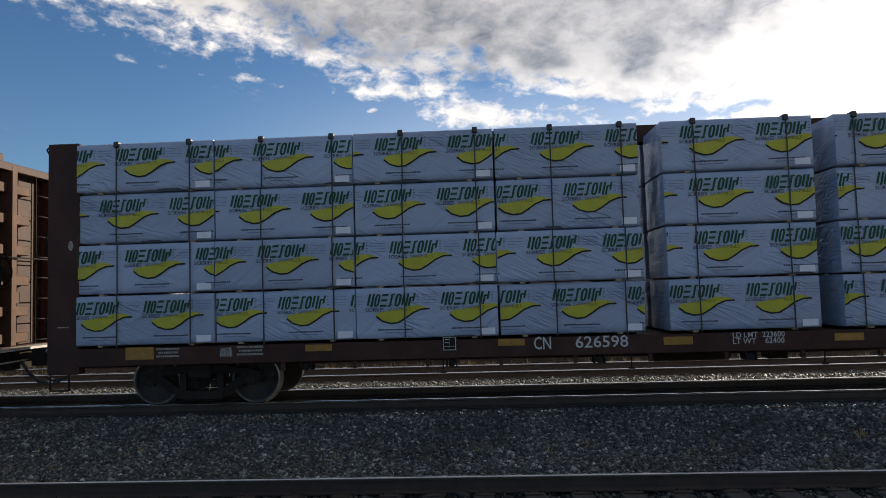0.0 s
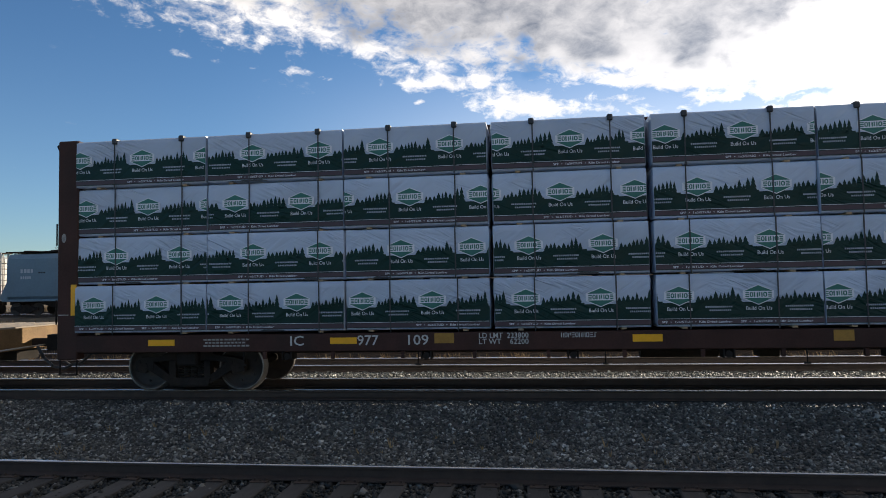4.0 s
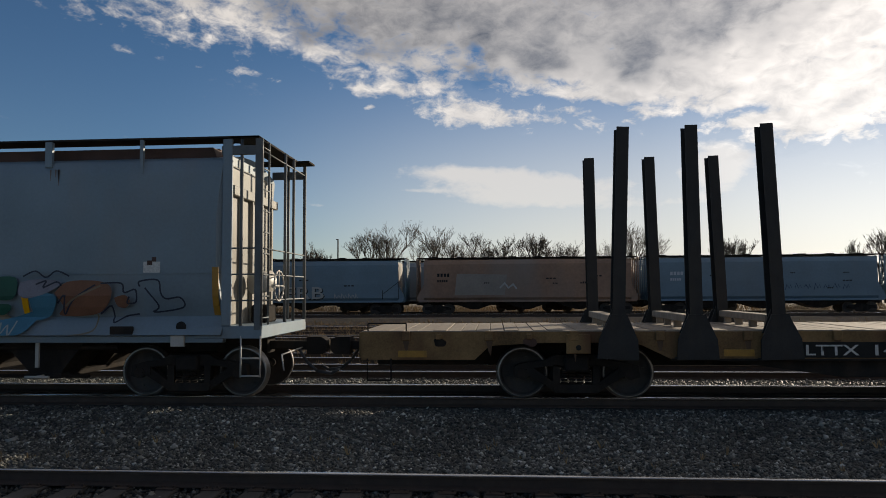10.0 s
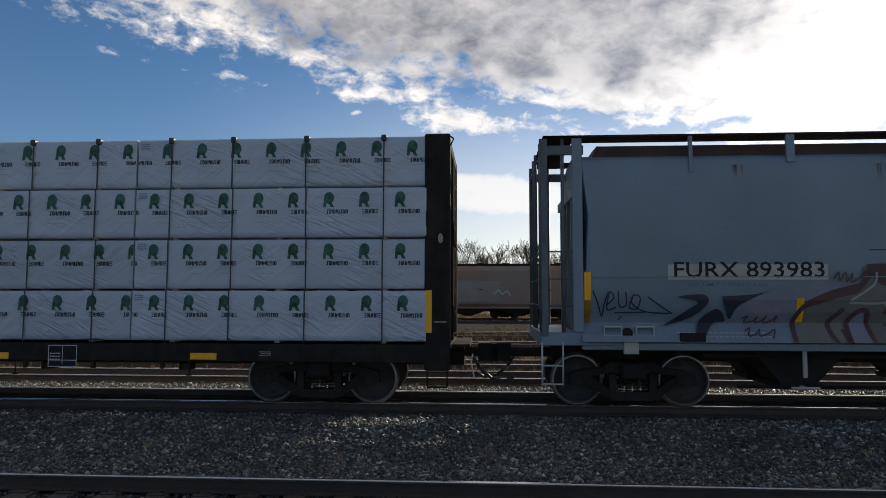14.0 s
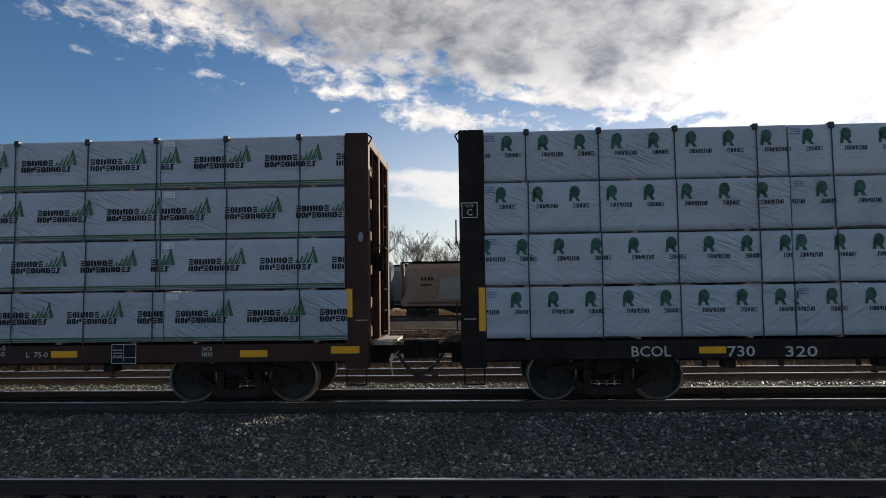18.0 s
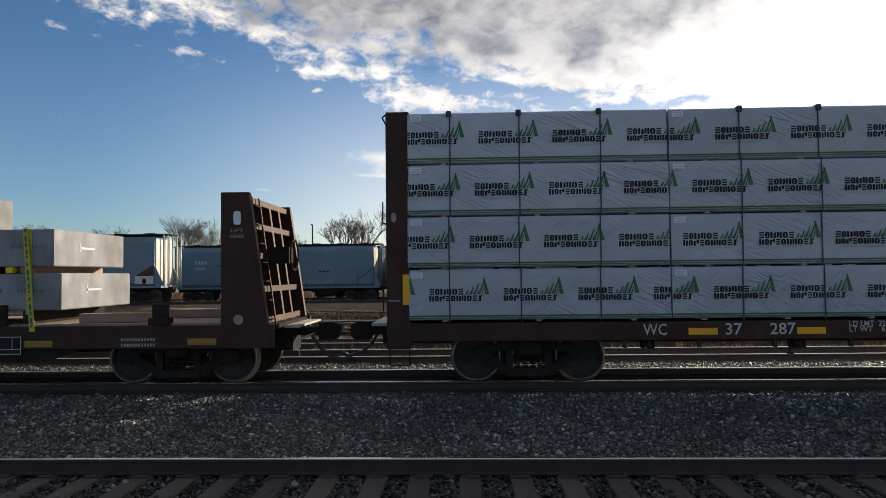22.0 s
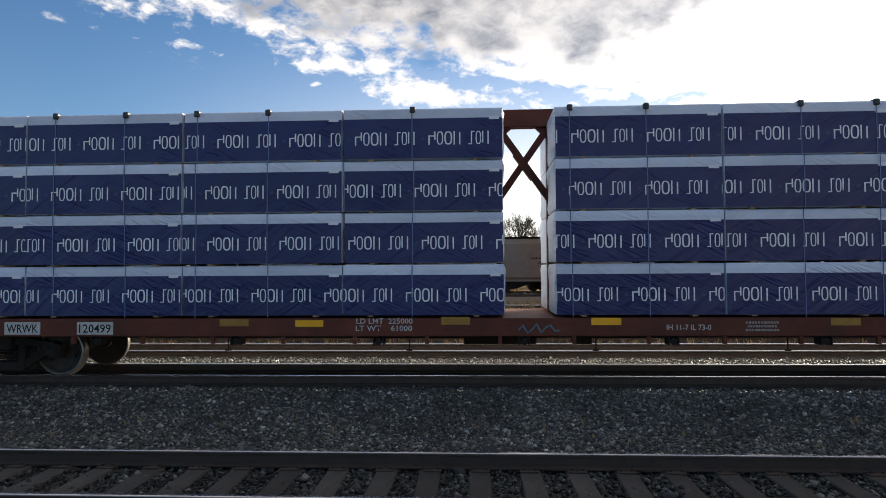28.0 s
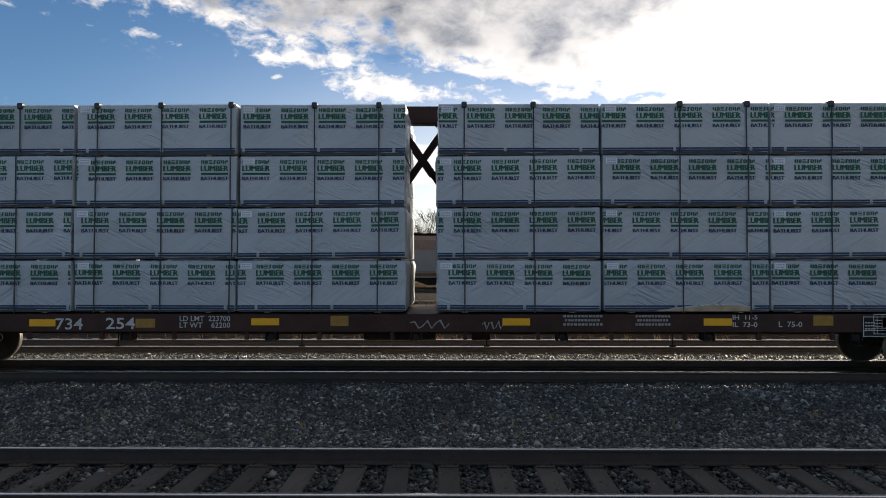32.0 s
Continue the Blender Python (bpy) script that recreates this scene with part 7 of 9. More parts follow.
        for z in (1.7, 2.15, 2.6, 4.3):
            part("cage_rail", MB().cyl((xo - s * 0.03, -1.34, z), (xo - s * 0.03, 1.34, z), 0.014, n=6).cyl((bx, -1.34, z), (xo, -1.34, z), 0.014, n=6), "cage_grey", cage)
        lad = MB()
        for z in np.arange(1.4, 4.5, 0.37):
            lad.cyl((xo - s * 0.02, -1.34, z), (xo - s * 0.02, -0.95, z), 0.013, n=6)
        part("ladder", lad, "cage_grey", cage)
        part("corner_angle", MB().cbox(min(xo - s * 0.13, xo - s * 0.02), -1.385, 1.2, max(xo - s * 0.13, xo - s * 0.02), -1.345, 4.5, 0.006), "cage_grey", cage)
        part("top_frame", MB().cbox(min(bx - s * 0.05, xo), -1.38, 4.22, max(bx - s * 0.05, xo), -1.32, 4.38, 0.008), "cage_grey", cage)
        part("top_frame", MB().cbox(min(bx - s * 0.05, xo), 1.32, 4.22, max(bx - s * 0.05, xo), 1.38, 4.38, 0.008), "cage_grey", cage)
        stp = MB()
        for x in (xo - s * 0.02, xo - s * 0.36):
            stp.cyl((x, -1.36, 1.1), (x, -1.36, 0.4), 0.016, n=6)
        for z in (0.42, 0.72):
            stp.cyl((xo - s * 0.02, -1.36, z), (xo - s * 0.36, -1.36, z), 0.016, n=6)
        part("step", stp, "grey_lit", pf)
        if s > 0:
            part("brake_cylinder", MB().cyl((bx + 0.2, -0.5, 2.0), (bx + 0.45, -0.2, 2.05), 0.2, n=16), "grey_lit", pf)
            part("valve_body", MB().cbox(bx + 0.1, -0.3, 1.27, bx + 0.4, 0.3, 1.6, 0.03), "dark", pf)
        part("jack_pad", MB().cbox(bx - s * 0.78 - 0.12, -1.41, 0.92, bx - s * 0.78 + 0.12, -1.35, 1.12, 0.008), "grey_lit", pf)
        part("gear_box", MB().cbox(bx - s * 1.75 - 0.2, -1.47, 1.13, bx - s * 1.75 + 0.2, -1.40, 1.27, 0.01), "dark", pf)
        if s > 0:
            bw = MB()
            pr = [(0.27 * math.cos(k * math.pi / 8), 0.27 * math.sin(k * math.pi / 8)) for k in range(17)]
            for (ya, za), (yb, zb) in zip(pr, pr[1:]):
                bw.cyl((xo + 0.1, -0.75 + ya, 1.95 + za), (xo + 0.1, -0.75 + yb, 1.95 + zb), 0.017, n=6)
            bw.cyl((xo - 0.03, -0.75, 1.95), (xo + 0.1, -0.75, 1.95), 0.03, n=8)
            for k in range(4):
                bw.cyl((xo + 0.1, -0.75, 1.95), (xo + 0.1, -0.75 + 0.27 * math.cos(k * 1.571), 1.95 + 0.27 * math.sin(k * 1.571)), 0.012, n=6)
            part("brake_wheel", bw, "grey_lit", pf)
        # raised black disc painted for the shade inside a round hole
        part("pad_hole_shade", MB().cyl((bx - s * 0.72, -1.392, 1.26), (bx - s * 0.72, -1.386, 1.26), 0.09, n=16), "panel", pf)
        draft_gear(car, xo, s)
        slope = MB().prism([(-1.2, 1.1), (1.2, 1.1), (1.2, 1.0), (-1.2, 1.0)], min(bx, bx - s * 2.0), max(bx, bx - s * 2.0))
        part("shear_plate", slope, "dark", car)
    # discharge bays
    for i, xi in enumerate((-78.46, -75.75, -72.96, -69.98, -67.68)):
        x = L(xi)
        w = 0.85
        mb = MB()
        for y0, y1 in ((-1.15, -0.25), (0.25, 1.15)):
            a = [(x - w, y0, 1.08), (x + w, y0, 1.08), (x + w, y1, 1.08), (x - w, y1, 1.08), (x - 0.28, y0 + 0.1, 0.42), (x + 0.28, y0 + 0.1, 0.42), (x + 0.28, y1 - 0.1, 0.42), (x - 0.28, y1 - 0.1, 0.42)]
            mb.add(a, [(0, 1, 5, 4), (1, 2, 6, 5), (2, 3, 7, 6), (3, 0, 4, 7), (4, 5, 6, 7), (3, 2, 1, 0)])
        by = part("discharge_bay", mb, "dark", car)
        part("outlet_gate", MB().cbox(x - 0.33, -1.1, 0.34, x + 0.33, 1.1, 0.43, 0.01), "dark", by)
        part("gate_shaft", MB().cyl((x - 0.22, -1.28, 0.38), (x + 0.22, -1.28, 0.38), 0.025, n=8).cyl((x, -1.28, 0.38), (x, -1.0, 0.38), 0.03, n=8), "grey_lit", by)
        part("hanger", MB().box(x - 0.03, -1.3, 0.55, x + 0.03, -1.26, 1.0), "grey_lit", by)
    part("train_pipe", MB().cyl((b0 + 2.0, -1.1, 0.88), (b1 - 2.0, -1.1, 0.88), 0.04, n=8).cyl((b0 + 2.6, -0.95, 0.36), (b1 - 2.6, -0.95, 0.36), 0.03, n=8), "dark", car)
    # added far-side bar that keeps low sun off the near ballast
    part("sun_blocker", MB().box(b0 + 2.2, 1.2, 0.70, b1 - 2.2, 1.28, 1.0), "dark", car)
    part("center_sill", MB().box(b0 - 0.4, -0.22, 0.7, b1 + 0.4, 0.22, 1.06), "dark", car)
    for x in (L(-81.15), L(-65.05)):
        truck(car, x)
    # number panel and stencils
    pn = part("number_panel", MB().rect(L(-80.63), 2.13, L(-78.1), 2.47, F(2.3)), "grey_lit", car, "paler panel behind the number")
    lettering("FURX 893983", L(-80.53), F(2.3) - 0.003, 2.17, 0.26, "p_black", pn, 2.38)
    lettering("LD LMT 198600 LBS", L(-80.3), F(2.05), 2.03, 0.055, "p_blue", car, 1.25)
    rng = random.Random(3)
    mb = MB()
    for k in range(2):
        bars(mb, L(-80.5), 1.20 + k * 0.06, 1.5, 0.022, F(1.20 + k * 0.06) - 0.003, 18, rng)
    part("stencil", mb, "p_grey", car)
    for xi, z0, z1, old in ((-78.53, 1.44, 1.83, 0), (-76.6, 1.44, 1.83, 0), (-75.0, 1.44, 1.83, 0), (-73.09, 1.44, 1.83, 0), (-71.3, 1.44, 1.83, 0), (-67.89, 1.44, 1.83, 0), (-81.93, 1.80, 2.26, 0), (-81.93, 1.44, 1.795, 1), (-64.45, 1.45, 2.28, 1)):
        x0, x1 = L(xi) - 0.055, L(xi) + 0.055
        rings = [(side_y(z) - 0.016, z) for z in np.linspace(z0, z1, 6)]
        mb = MB().slab([(x0, z0), (x1, z0), (x1, z0 + 0.004), (x0, z0 + 0.004)], rings[0][0], rings[0][0] + 0.012)
        for (ya, za), (yb, zb) in zip(rings, rings[1:]):
            mb.add([(x0, ya, za), (x1, ya, za), (x1, yb, zb), (x0, yb, zb), (x0, ya + 0.012, za), (x1, ya + 0.012, za), (x1, yb + 0.012, zb), (x0, yb + 0.012, zb)],
                   [(0, 1, 2, 3), (7, 6, 5, 4), (1, 5, 6, 2), (3, 7, 4, 0)])
        part("reflector", mb, "reflector_old" if old else "reflector", car)
    for dx in (0.34, 0.86):
        x0 = b0 + dx
        for k, (xa, za, xb, zb) in enumerate(((0, 0, 0.3, 0.02), (0, 0.15, 0.3, 0.17), (0, 0.02, 0.02, 0.15), (0.28, 0.02, 0.3, 0.15))):
            part("panel_edge", MB().cbox(x0 + xa, F(1.3) - 0.06 , 1.2 + za, x0 + xb, F(1.3) + 0.02, 1.2 + zb, 0.003), "grey_lit", car)
    x = L(-69.14)
    bx_ = part("consolidated_stencil", MB().cbox(x, F(1.9) - 0.006, 1.72, x + 0.62, F(1.9) + 0.004, 2.05, 0.002), "panel", car)
    mb = MB()
    for x0, z0, x1, z1 in ((0, 0, 0.62, 0.015), (0, 0.315, 0.62, 0.33), (0, 0, 0.015, 0.33), (0.605, 0, 0.62, 0.33), (0.3, 0.08, 0.315, 0.33), (0, 0.07, 0.62, 0.085)):
        mb.rect(x + x0, 1.72 + z0, x + x1, 1.72 + z1, F(1.9) - 0.008 - 0.002 * (z1 - z0))
    bars(mb, x + 0.36, 1.86, 0.2, 0.03, F(1.9) - 0.009, 3, rng)
    part("stencil_frame", mb, "stencil", bx_)
    lg = part("logo_plate", MB().rect(L(-65.73), 2.19, L(-65.43), 2.5, F(2.3)), "stencil", car, "white square plate with a small emblem")
    part("logo_block", MB().rect(L(-65.66), 2.32, L(-65.57), 2.4, F(2.3) - 0.003).rect(L(-65.58), 2.38, L(-65.5), 2.46, F(2.3) - 0.003), "roof_rust", lg)
    for xi0, xi1, z in ((-77.44, -68.81, 2.60), (-74.6, -73.7, 3.05), (-71.0, -70.1, 3.08), (-69.2, -68.9, 2.5)):
        mb = MB().rect(L(xi0), z, L(xi1), z + 0.02, F(z))
        for k in range(int((xi1 - xi0) / 1.3)):
            xx = L(xi0) + 0.4 + rng.random() * (xi1 - xi0 - 0.6)
            mb.rect(xx, z - rng.uniform(0.03, 0.12), xx + 0.02, z, F(z))
        part("scrape", mb, "roof_rust", car)
    for xi, dz in ((-75.5, 0.75), (-73.85, 0.4), (-70.6, 0.35), (-67.4, 0.3), (-77.1, 0.3), (-79.4, 0.25)):
        for k in range(4):
            xx = L(xi) + rng.gauss(0, 0.12)
            part("rust_run", MB().flat([(xx, 4.02), (xx + 0.035, 4.02), (xx + 0.022, 4.02 - dz * rng.uniform(0.4, 1)), (xx + 0.012, 4.02 - dz * rng.uniform(0.4, 1))], F(3.9) - 0.001), "rust_stain", car)

    # spray paint, laid in thin layers over one another
    deep = [0]
    BANDS = ((1.125, 1.43), (1.43, 1.46), (1.46, 1.6), (1.6, 1.8), (1.8, 2.4), (2.4, 2.6))

    def laid(name, material, outlines):
        """Thin paint that follows the bends of the wagon's side."""
        deep[0] += 1
        mb = MB()
        for pts in outlines:
            for lo, hi in BANDS:
                cut = clip_x([(z, x) for x, z in pts], lo, hi)
                if len(cut) > 2:
                    mb.add([(x, side_y(z) - 0.004 - 0.0009 * deep[0], z) for z, x in cut], [tuple(range(len(cut)))])
        part(name, mb, material, car)

    def fill(name, material, *ctrl):
        pts = curve([(L(x), z) for x, z in ctrl + ctrl[:1]], 4)[:-1]
        laid(name, material, [pts])

    def line(name, material, w, *ctrl):
        pts = curve([(L(x), z) for x, z in ctrl], 5)
        mb = MB().stroke(pts, w, 0)
        laid(name, material, [[(mb.v[i][0], mb.v[i][2]) for i in f] for f in mb.f])

    for cx, cz, w, hh, seed in ((-78.3, 1.7, 1.9, 0.8, 1), (-72.9, 1.65, 1.1, 0.9, 2), (-74.2, 1.9, 0.9, 0.6, 3)):
        laid("spray_haze", "tag_pink", [blob(L(cx), cz, w, hh, seed)])
    fill("letter_fill", "tag_grey", (-78.7, 1.04), (-78.62, 1.38), (-78.51, 1.71), (-78.19, 1.87), (-77.59, 2.08), (-77.49, 2.38), (-76.34, 2.39), (-76.29, 2.27), (-76.39, 1.81), (-76.36, 1.53), (-76.41, 1.06))
    fill("letter_fill", "tag_grey", (-76.37, 1.06), (-76.4, 1.53), (-76.36, 1.81), (-76.23, 2.36), (-74.84, 2.37), (-74.82, 2.27), (-74.99, 1.99), (-74.77, 1.81), (-74.62, 1.18), (-74.61, 1.07))
    fill("letter_fill", "tag_grey", (-74.61, 1.07), (-74.65, 1.54), (-74.9, 1.88), (-74.58, 2.27), (-74.49, 2.39), (-73.92, 2.4), (-73.88, 2.27), (-74.18, 1.77), (-74.18, 1.65), (-73.89, 1.43), (-73.79, 1.93), (-73.39, 1.93), (-73.32, 1.54), (-73.29, 1.08))
    fill("letter_counter", "tag_pink", (-77.78, 1.05), (-77.77, 1.41), (-77.64, 1.56), (-77.52, 1.56), (-77.47, 1.05))
    fill("letter_counter", "tag_pink", (-75.44, 1.4), (-75.33, 1.61), (-75.17, 1.52), (-75.18, 1.26), (-75.32, 1.14))
    fill("letter_counter", "tag_pink", (-74.68, 1.95), (-74.5, 2.08), (-74.51, 1.77))
    fill("letter_counter", "tag_pink", (-74.55, 1.07), (-74.55, 1.27), (-74.28, 1.07))
    fill("letter_counter", "tag_pink", (-76.61, 1.06), (-76.64, 1.35), (-76.56, 1.39), (-76.46, 1.06))
    fill("letter_cap", "tag_red", (-77.49, 2.38), (-76.34, 2.39), (-76.29, 2.27), (-76.35, 2.01), (-76.47, 2.1), (-76.56, 2.25), (-76.65, 2.11), (-76.95, 2.08), (-77.05, 2.22), (-77.2, 2.03), (-77.36, 2.11), (-77.42, 2.17), (-77.64, 1.92), (-77.91, 1.85), (-78.5, 1.66), (-78.46, 1.77), (-78.09, 1.94), (-77.59, 2.08))
    fill("letter_cap", "tag_red", (-76.2, 2.35), (-74.84, 2.37), (-74.82, 2.27), (-74.96, 2.04), (-75.03, 2.17), (-75.11, 2.27), (-75.23, 2.08), (-75.61, 2.04), (-75.69, 2.19), (-75.83, 2.08), (-76.14, 2.1), (-76.26, 2.17))
    fill("letter_cap", "tag_red", (-74.57, 2.27), (-74.47, 2.39), (-73.92, 2.4), (-73.88, 2.27), (-73.99, 2.08), (-74.08, 2.23), (-74.17, 2.08), (-74.41, 2.08))
    line("letter_outline", "tag_red", 0.075, (-78.66, 1.04), (-78.63, 1.43), (-78.46, 1.71), (-78.05, 1.92), (-77.54, 2.05))
    line("letter_outline", "tag_red", 0.075, (-77.99, 1.05), (-78.09, 1.39), (-77.92, 1.6), (-77.85, 1.66))
    line("letter_outline", "tag_red", 0.075, (-77.86, 1.34), (-77.81, 1.05), (-77.79, 1.41), (-77.64, 1.61), (-77.49, 1.62), (-77.47, 1.34), (-77.43, 1.05))
    line("letter_outline", "tag_red", 0.075, (-77.21, 1.58), (-77.11, 1.76), (-76.77, 2.03))
    line("letter_outline", "tag_red", 0.075, (-76.83, 1.51), (-76.69, 1.76), (-76.44, 2.05))
    line("letter_outline", "tag_red", 0.075, (-76.35, 2.08), (-76.39, 1.81), (-76.32, 1.62))
    line("letter_outline", "tag_red", 0.075, (-76.67, 1.42), (-76.57, 1.06))
    line("letter_outline", "tag_red", 0.075, (-76.53, 1.53), (-76.48, 1.3), (-76.41, 1.06))
    line("letter_outline", "tag_red", 0.075, (-75.95, 1.73), (-75.74, 1.94), (-75.37, 2.08))
    line("letter_outline", "tag_red", 0.075, (-75.42, 1.06), (-75.65, 1.4), (-75.64, 1.61), (-75.35, 1.71), (-75.15, 1.58), (-75.12, 1.36), (-75.26, 1.07))
    line("letter_outline", "tag_red", 0.075, (-75.35, 1.67), (-75.47, 1.44), (-75.39, 1.25), (-75.27, 1.21))
    line("letter_outline", "tag_red", 0.075, (-75.08, 1.83), (-74.86, 1.97), (-74.48, 2.21))
    line("letter_outline", "tag_red", 0.075, (-74.5, 2.17), (-74.47, 1.7), (-74.82, 1.83), (-74.74, 1.63))
    line("letter_outline", "tag_red", 0.075, (-73.95, 2.28), (-74.2, 1.83), (-74.2, 1.63), (-73.87, 1.43), (-73.79, 1.94), (-73.37, 1.94), (-73.34, 1.54), (-73.31, 1.08))
    line("letter_outline", "tag_red", 0.075, (-74.57, 1.07), (-74.56, 1.32), (-74.36, 1.25), (-74.19, 1.07))
    line("letter_outline", "tag_red", 0.075, (-76.37, 2.13), (-76.6, 1.8), (-76.81, 1.57))
    line("letter_light", "tag_white", 0.035, (-77.36, 2.25), (-77.4, 2.05), (-77.75, 1.8))
    line("letter_light", "tag_white", 0.035, (-77.04, 2.27), (-77.16, 1.94), (-77.22, 1.71))
    line("letter_light", "tag_white", 0.035, (-76.76, 2.04), (-77.19, 1.77), (-77.78, 1.76))
    line("letter_light", "tag_white", 0.035, (-76.54, 2.28), (-76.45, 2.17), (-76.59, 1.9))
    line("letter_light", "tag_white", 0.035, (-75.74, 2.27), (-75.76, 2.08), (-75.96, 1.76))
    line("letter_light", "tag_white", 0.035, (-75.15, 2.28), (-75.19, 2.01), (-75.41, 1.81))
    line("letter_light", "tag_white", 0.035, (-75.0, 2.36), (-75.07, 2.08), (-75.02, 1.95))
    line("letter_light", "tag_white", 0.035, (-74.44, 2.27), (-74.54, 2.13), (-74.7, 2.01))
    line("letter_light", "tag_white", 0.035, (-74.07, 2.31), (-74.1, 2.17), (-74.24, 1.95))
    line("letter_light", "tag_white", 0.035, (-74.59, 1.54), (-74.61, 1.09))
    line("letter_shade", "tag_black", 0.022, (-77.21, 1.42), (-76.88, 1.05))
    line("letter_shade", "tag_black", 0.022, (-76.02, 1.58), (-75.87, 1.4), (-75.66, 1.06))
    fill("navy_figure", "tag_black", (-80.72, 1.37), (-80.26, 1.68), (-80.15, 1.78), (-80.49, 1.85), (-80.07, 1.89), (-80.01, 1.73), (-80.3, 1.5))
    fill("navy_figure", "tag_black", (-80.05, 1.24), (-80.2, 1.25), (-80.09, 1.5), (-79.85, 1.66), (-79.71, 1.46), (-79.89, 1.43))
    fill("navy_figure", "tag_black", (-79.78, 1.86), (-79.22, 1.9), (-78.97, 1.99), (-79.51, 1.71), (-79.64, 1.49), (-79.73, 1.68))
    line("small_tag", "tag_black", 0.022, (-81.85, 1.95), (-81.77, 1.74), (-81.7, 1.53), (-81.67, 1.72), (-81.6, 1.93))
    line("small_tag", "tag_black", 0.022, (-81.62, 1.72), (-81.51, 1.84), (-81.58, 1.93), (-81.62, 1.65), (-81.47, 1.68))
    line("small_tag", "tag_black", 0.022, (-81.44, 1.95), (-81.42, 1.7), (-81.31, 1.72), (-81.32, 1.93))
    line("small_tag", "tag_black", 0.022, (-81.21, 1.84), (-81.26, 1.68), (-81.13, 1.66), (-81.09, 1.84), (-81.19, 1.88), (-81.22, 1.75), (-81.01, 1.61), (-80.61, 1.58))
    line("small_tag", "tag_black", 0.022, (-81.49, 1.59), (-81.01, 1.6))
    line("small_tag", "tag_black", 0.022, (-81.38, 1.54), (-81.43, 1.47))
    line("small_tag", "tag_black", 0.022, (-80.97, 1.86), (-80.83, 1.75), (-80.56, 1.57))
    line("small_tag", "tag_red", 0.022, (-79.45, 1.5), (-79.36, 1.54), (-79.41, 1.44), (-79.27, 1.46), (-79.21, 1.53), (-79.23, 1.44), (-79.14, 1.46), (-79.07, 1.54), (-79.1, 1.44), (-78.99, 1.46), (-78.9, 1.54), (-78.94, 1.44))
    line("small_tag", "tag_red", 0.022, (-79.43, 1.3), (-79.34, 1.35), (-79.39, 1.23), (-79.26, 1.26), (-79.19, 1.33), (-79.21, 1.23), (-79.08, 1.26), (-78.95, 1.33), (-79.01, 1.19))
    line("small_tag", "tag_red", 0.022, (-78.03, 2.14), (-77.96, 2.25), (-77.94, 2.11), (-77.85, 2.25), (-77.83, 2.1), (-77.74, 2.23), (-77.76, 2.09), (-77.61, 2.18), (-77.54, 2.28), (-77.61, 2.06))
    fill("letter_foot", "tag_blue", (-72.16, 1.02), (-71.88, 1.23), (-71.41, 1.28), (-71.23, 1.03))
    fill("letter_foot", "tag_blue", (-71.5, 2.07), (-71.36, 2.07), (-71.41, 1.51), (-71.51, 1.28), (-71.69, 1.51))
    fill("letter_foot", "tag_blue", (-71.14, 1.03), (-71.18, 1.23), (-70.67, 1.23), (-70.67, 1.03))
    fill("letter_foot", "tag_blue", (-70.3, 1.03), (-70.21, 1.24), (-69.75, 1.15), (-69.84, 1.03))
    fill("letter_foot", "tag_blue", (-69.7, 1.42), (-69.34, 1.33), (-69.02, 1.04), (-69.43, 1.04))
    fill("letter_foot", "tag_blue", (-68.98, 1.04), (-68.93, 1.24), (-68.57, 1.15), (-68.11, 1.29), (-68.12, 1.04))
    fill("letter_foot", "tag_blue", (-70.95, 1.7), (-70.71, 1.65), (-70.81, 1.14), (-71.04, 1.23))
    fill("letter_ground", "tag_tan", (-72.97, 1.88), (-72.73, 2.03), (-72.49, 1.98), (-72.3, 1.7), (-72.26, 1.51), (-72.44, 1.13), (-72.77, 1.04), (-72.73, 1.41), (-72.9, 1.7))
    fill("letter_ground", "tag_tan", (-72.26, 1.09), (-72.16, 1.51), (-71.6, 1.51), (-71.88, 1.23), (-71.51, 1.14))
    fill("letter_ground", "tag_tan", (-71.74, 2.26), (-71.5, 2.35), (-71.41, 2.21), (-71.6, 2.03), (-71.74, 2.09))
    fill("letter_ground", "tag_tan", (-71.18, 1.05), (-70.71, 1.88), (-70.44, 1.51), (-70.3, 1.03))
    fill("letter_ground", "tag_tan", (-70.1, 2.26), (-70.01, 2.07), (-69.83, 2.28), (-69.74, 2.16), (-69.93, 1.75), (-70.25, 2.02), (-70.24, 2.16))
    fill("letter_ground", "tag_tan", (-70.3, 1.51), (-69.75, 1.42), (-69.29, 1.15), (-69.84, 1.05), (-70.21, 1.24))
    fill("letter_ground", "tag_tan", (-68.97, 1.33), (-68.65, 1.52), (-68.16, 1.43), (-68.75, 1.24))
    fill("letter_ground", "tag_tan", (-72.83, 2.22), (-72.64, 2.26), (-72.62, 2.07), (-72.87, 2.05))
    fill("letter_body", "tag_green", (-72.3, 2.07), (-72.16, 2.26), (-71.88, 2.36), (-71.6, 2.21), (-71.46, 2.07), (-71.55, 1.79), (-71.69, 1.6), (-71.83, 1.46), (-72.02, 1.32), (-72.16, 1.02), (-72.3, 1.02), (-72.35, 1.23), (-72.21, 1.51), (-72.05, 1.7), (-72.02, 1.88), (-72.12, 2.03))
    fill("letter_body", "tag_green", (-72.64, 1.98), (-72.45, 2.0), (-72.26, 1.65), (-72.35, 1.6))
    fill("letter_body", "tag_green", (-71.41, 2.12), (-71.17, 2.21), (-70.94, 2.12), (-70.99, 1.88), (-71.18, 1.6), (-71.27, 1.32), (-71.23, 1.03), (-71.37, 1.03), (-71.53, 1.28), (-71.46, 1.6), (-71.32, 1.88))
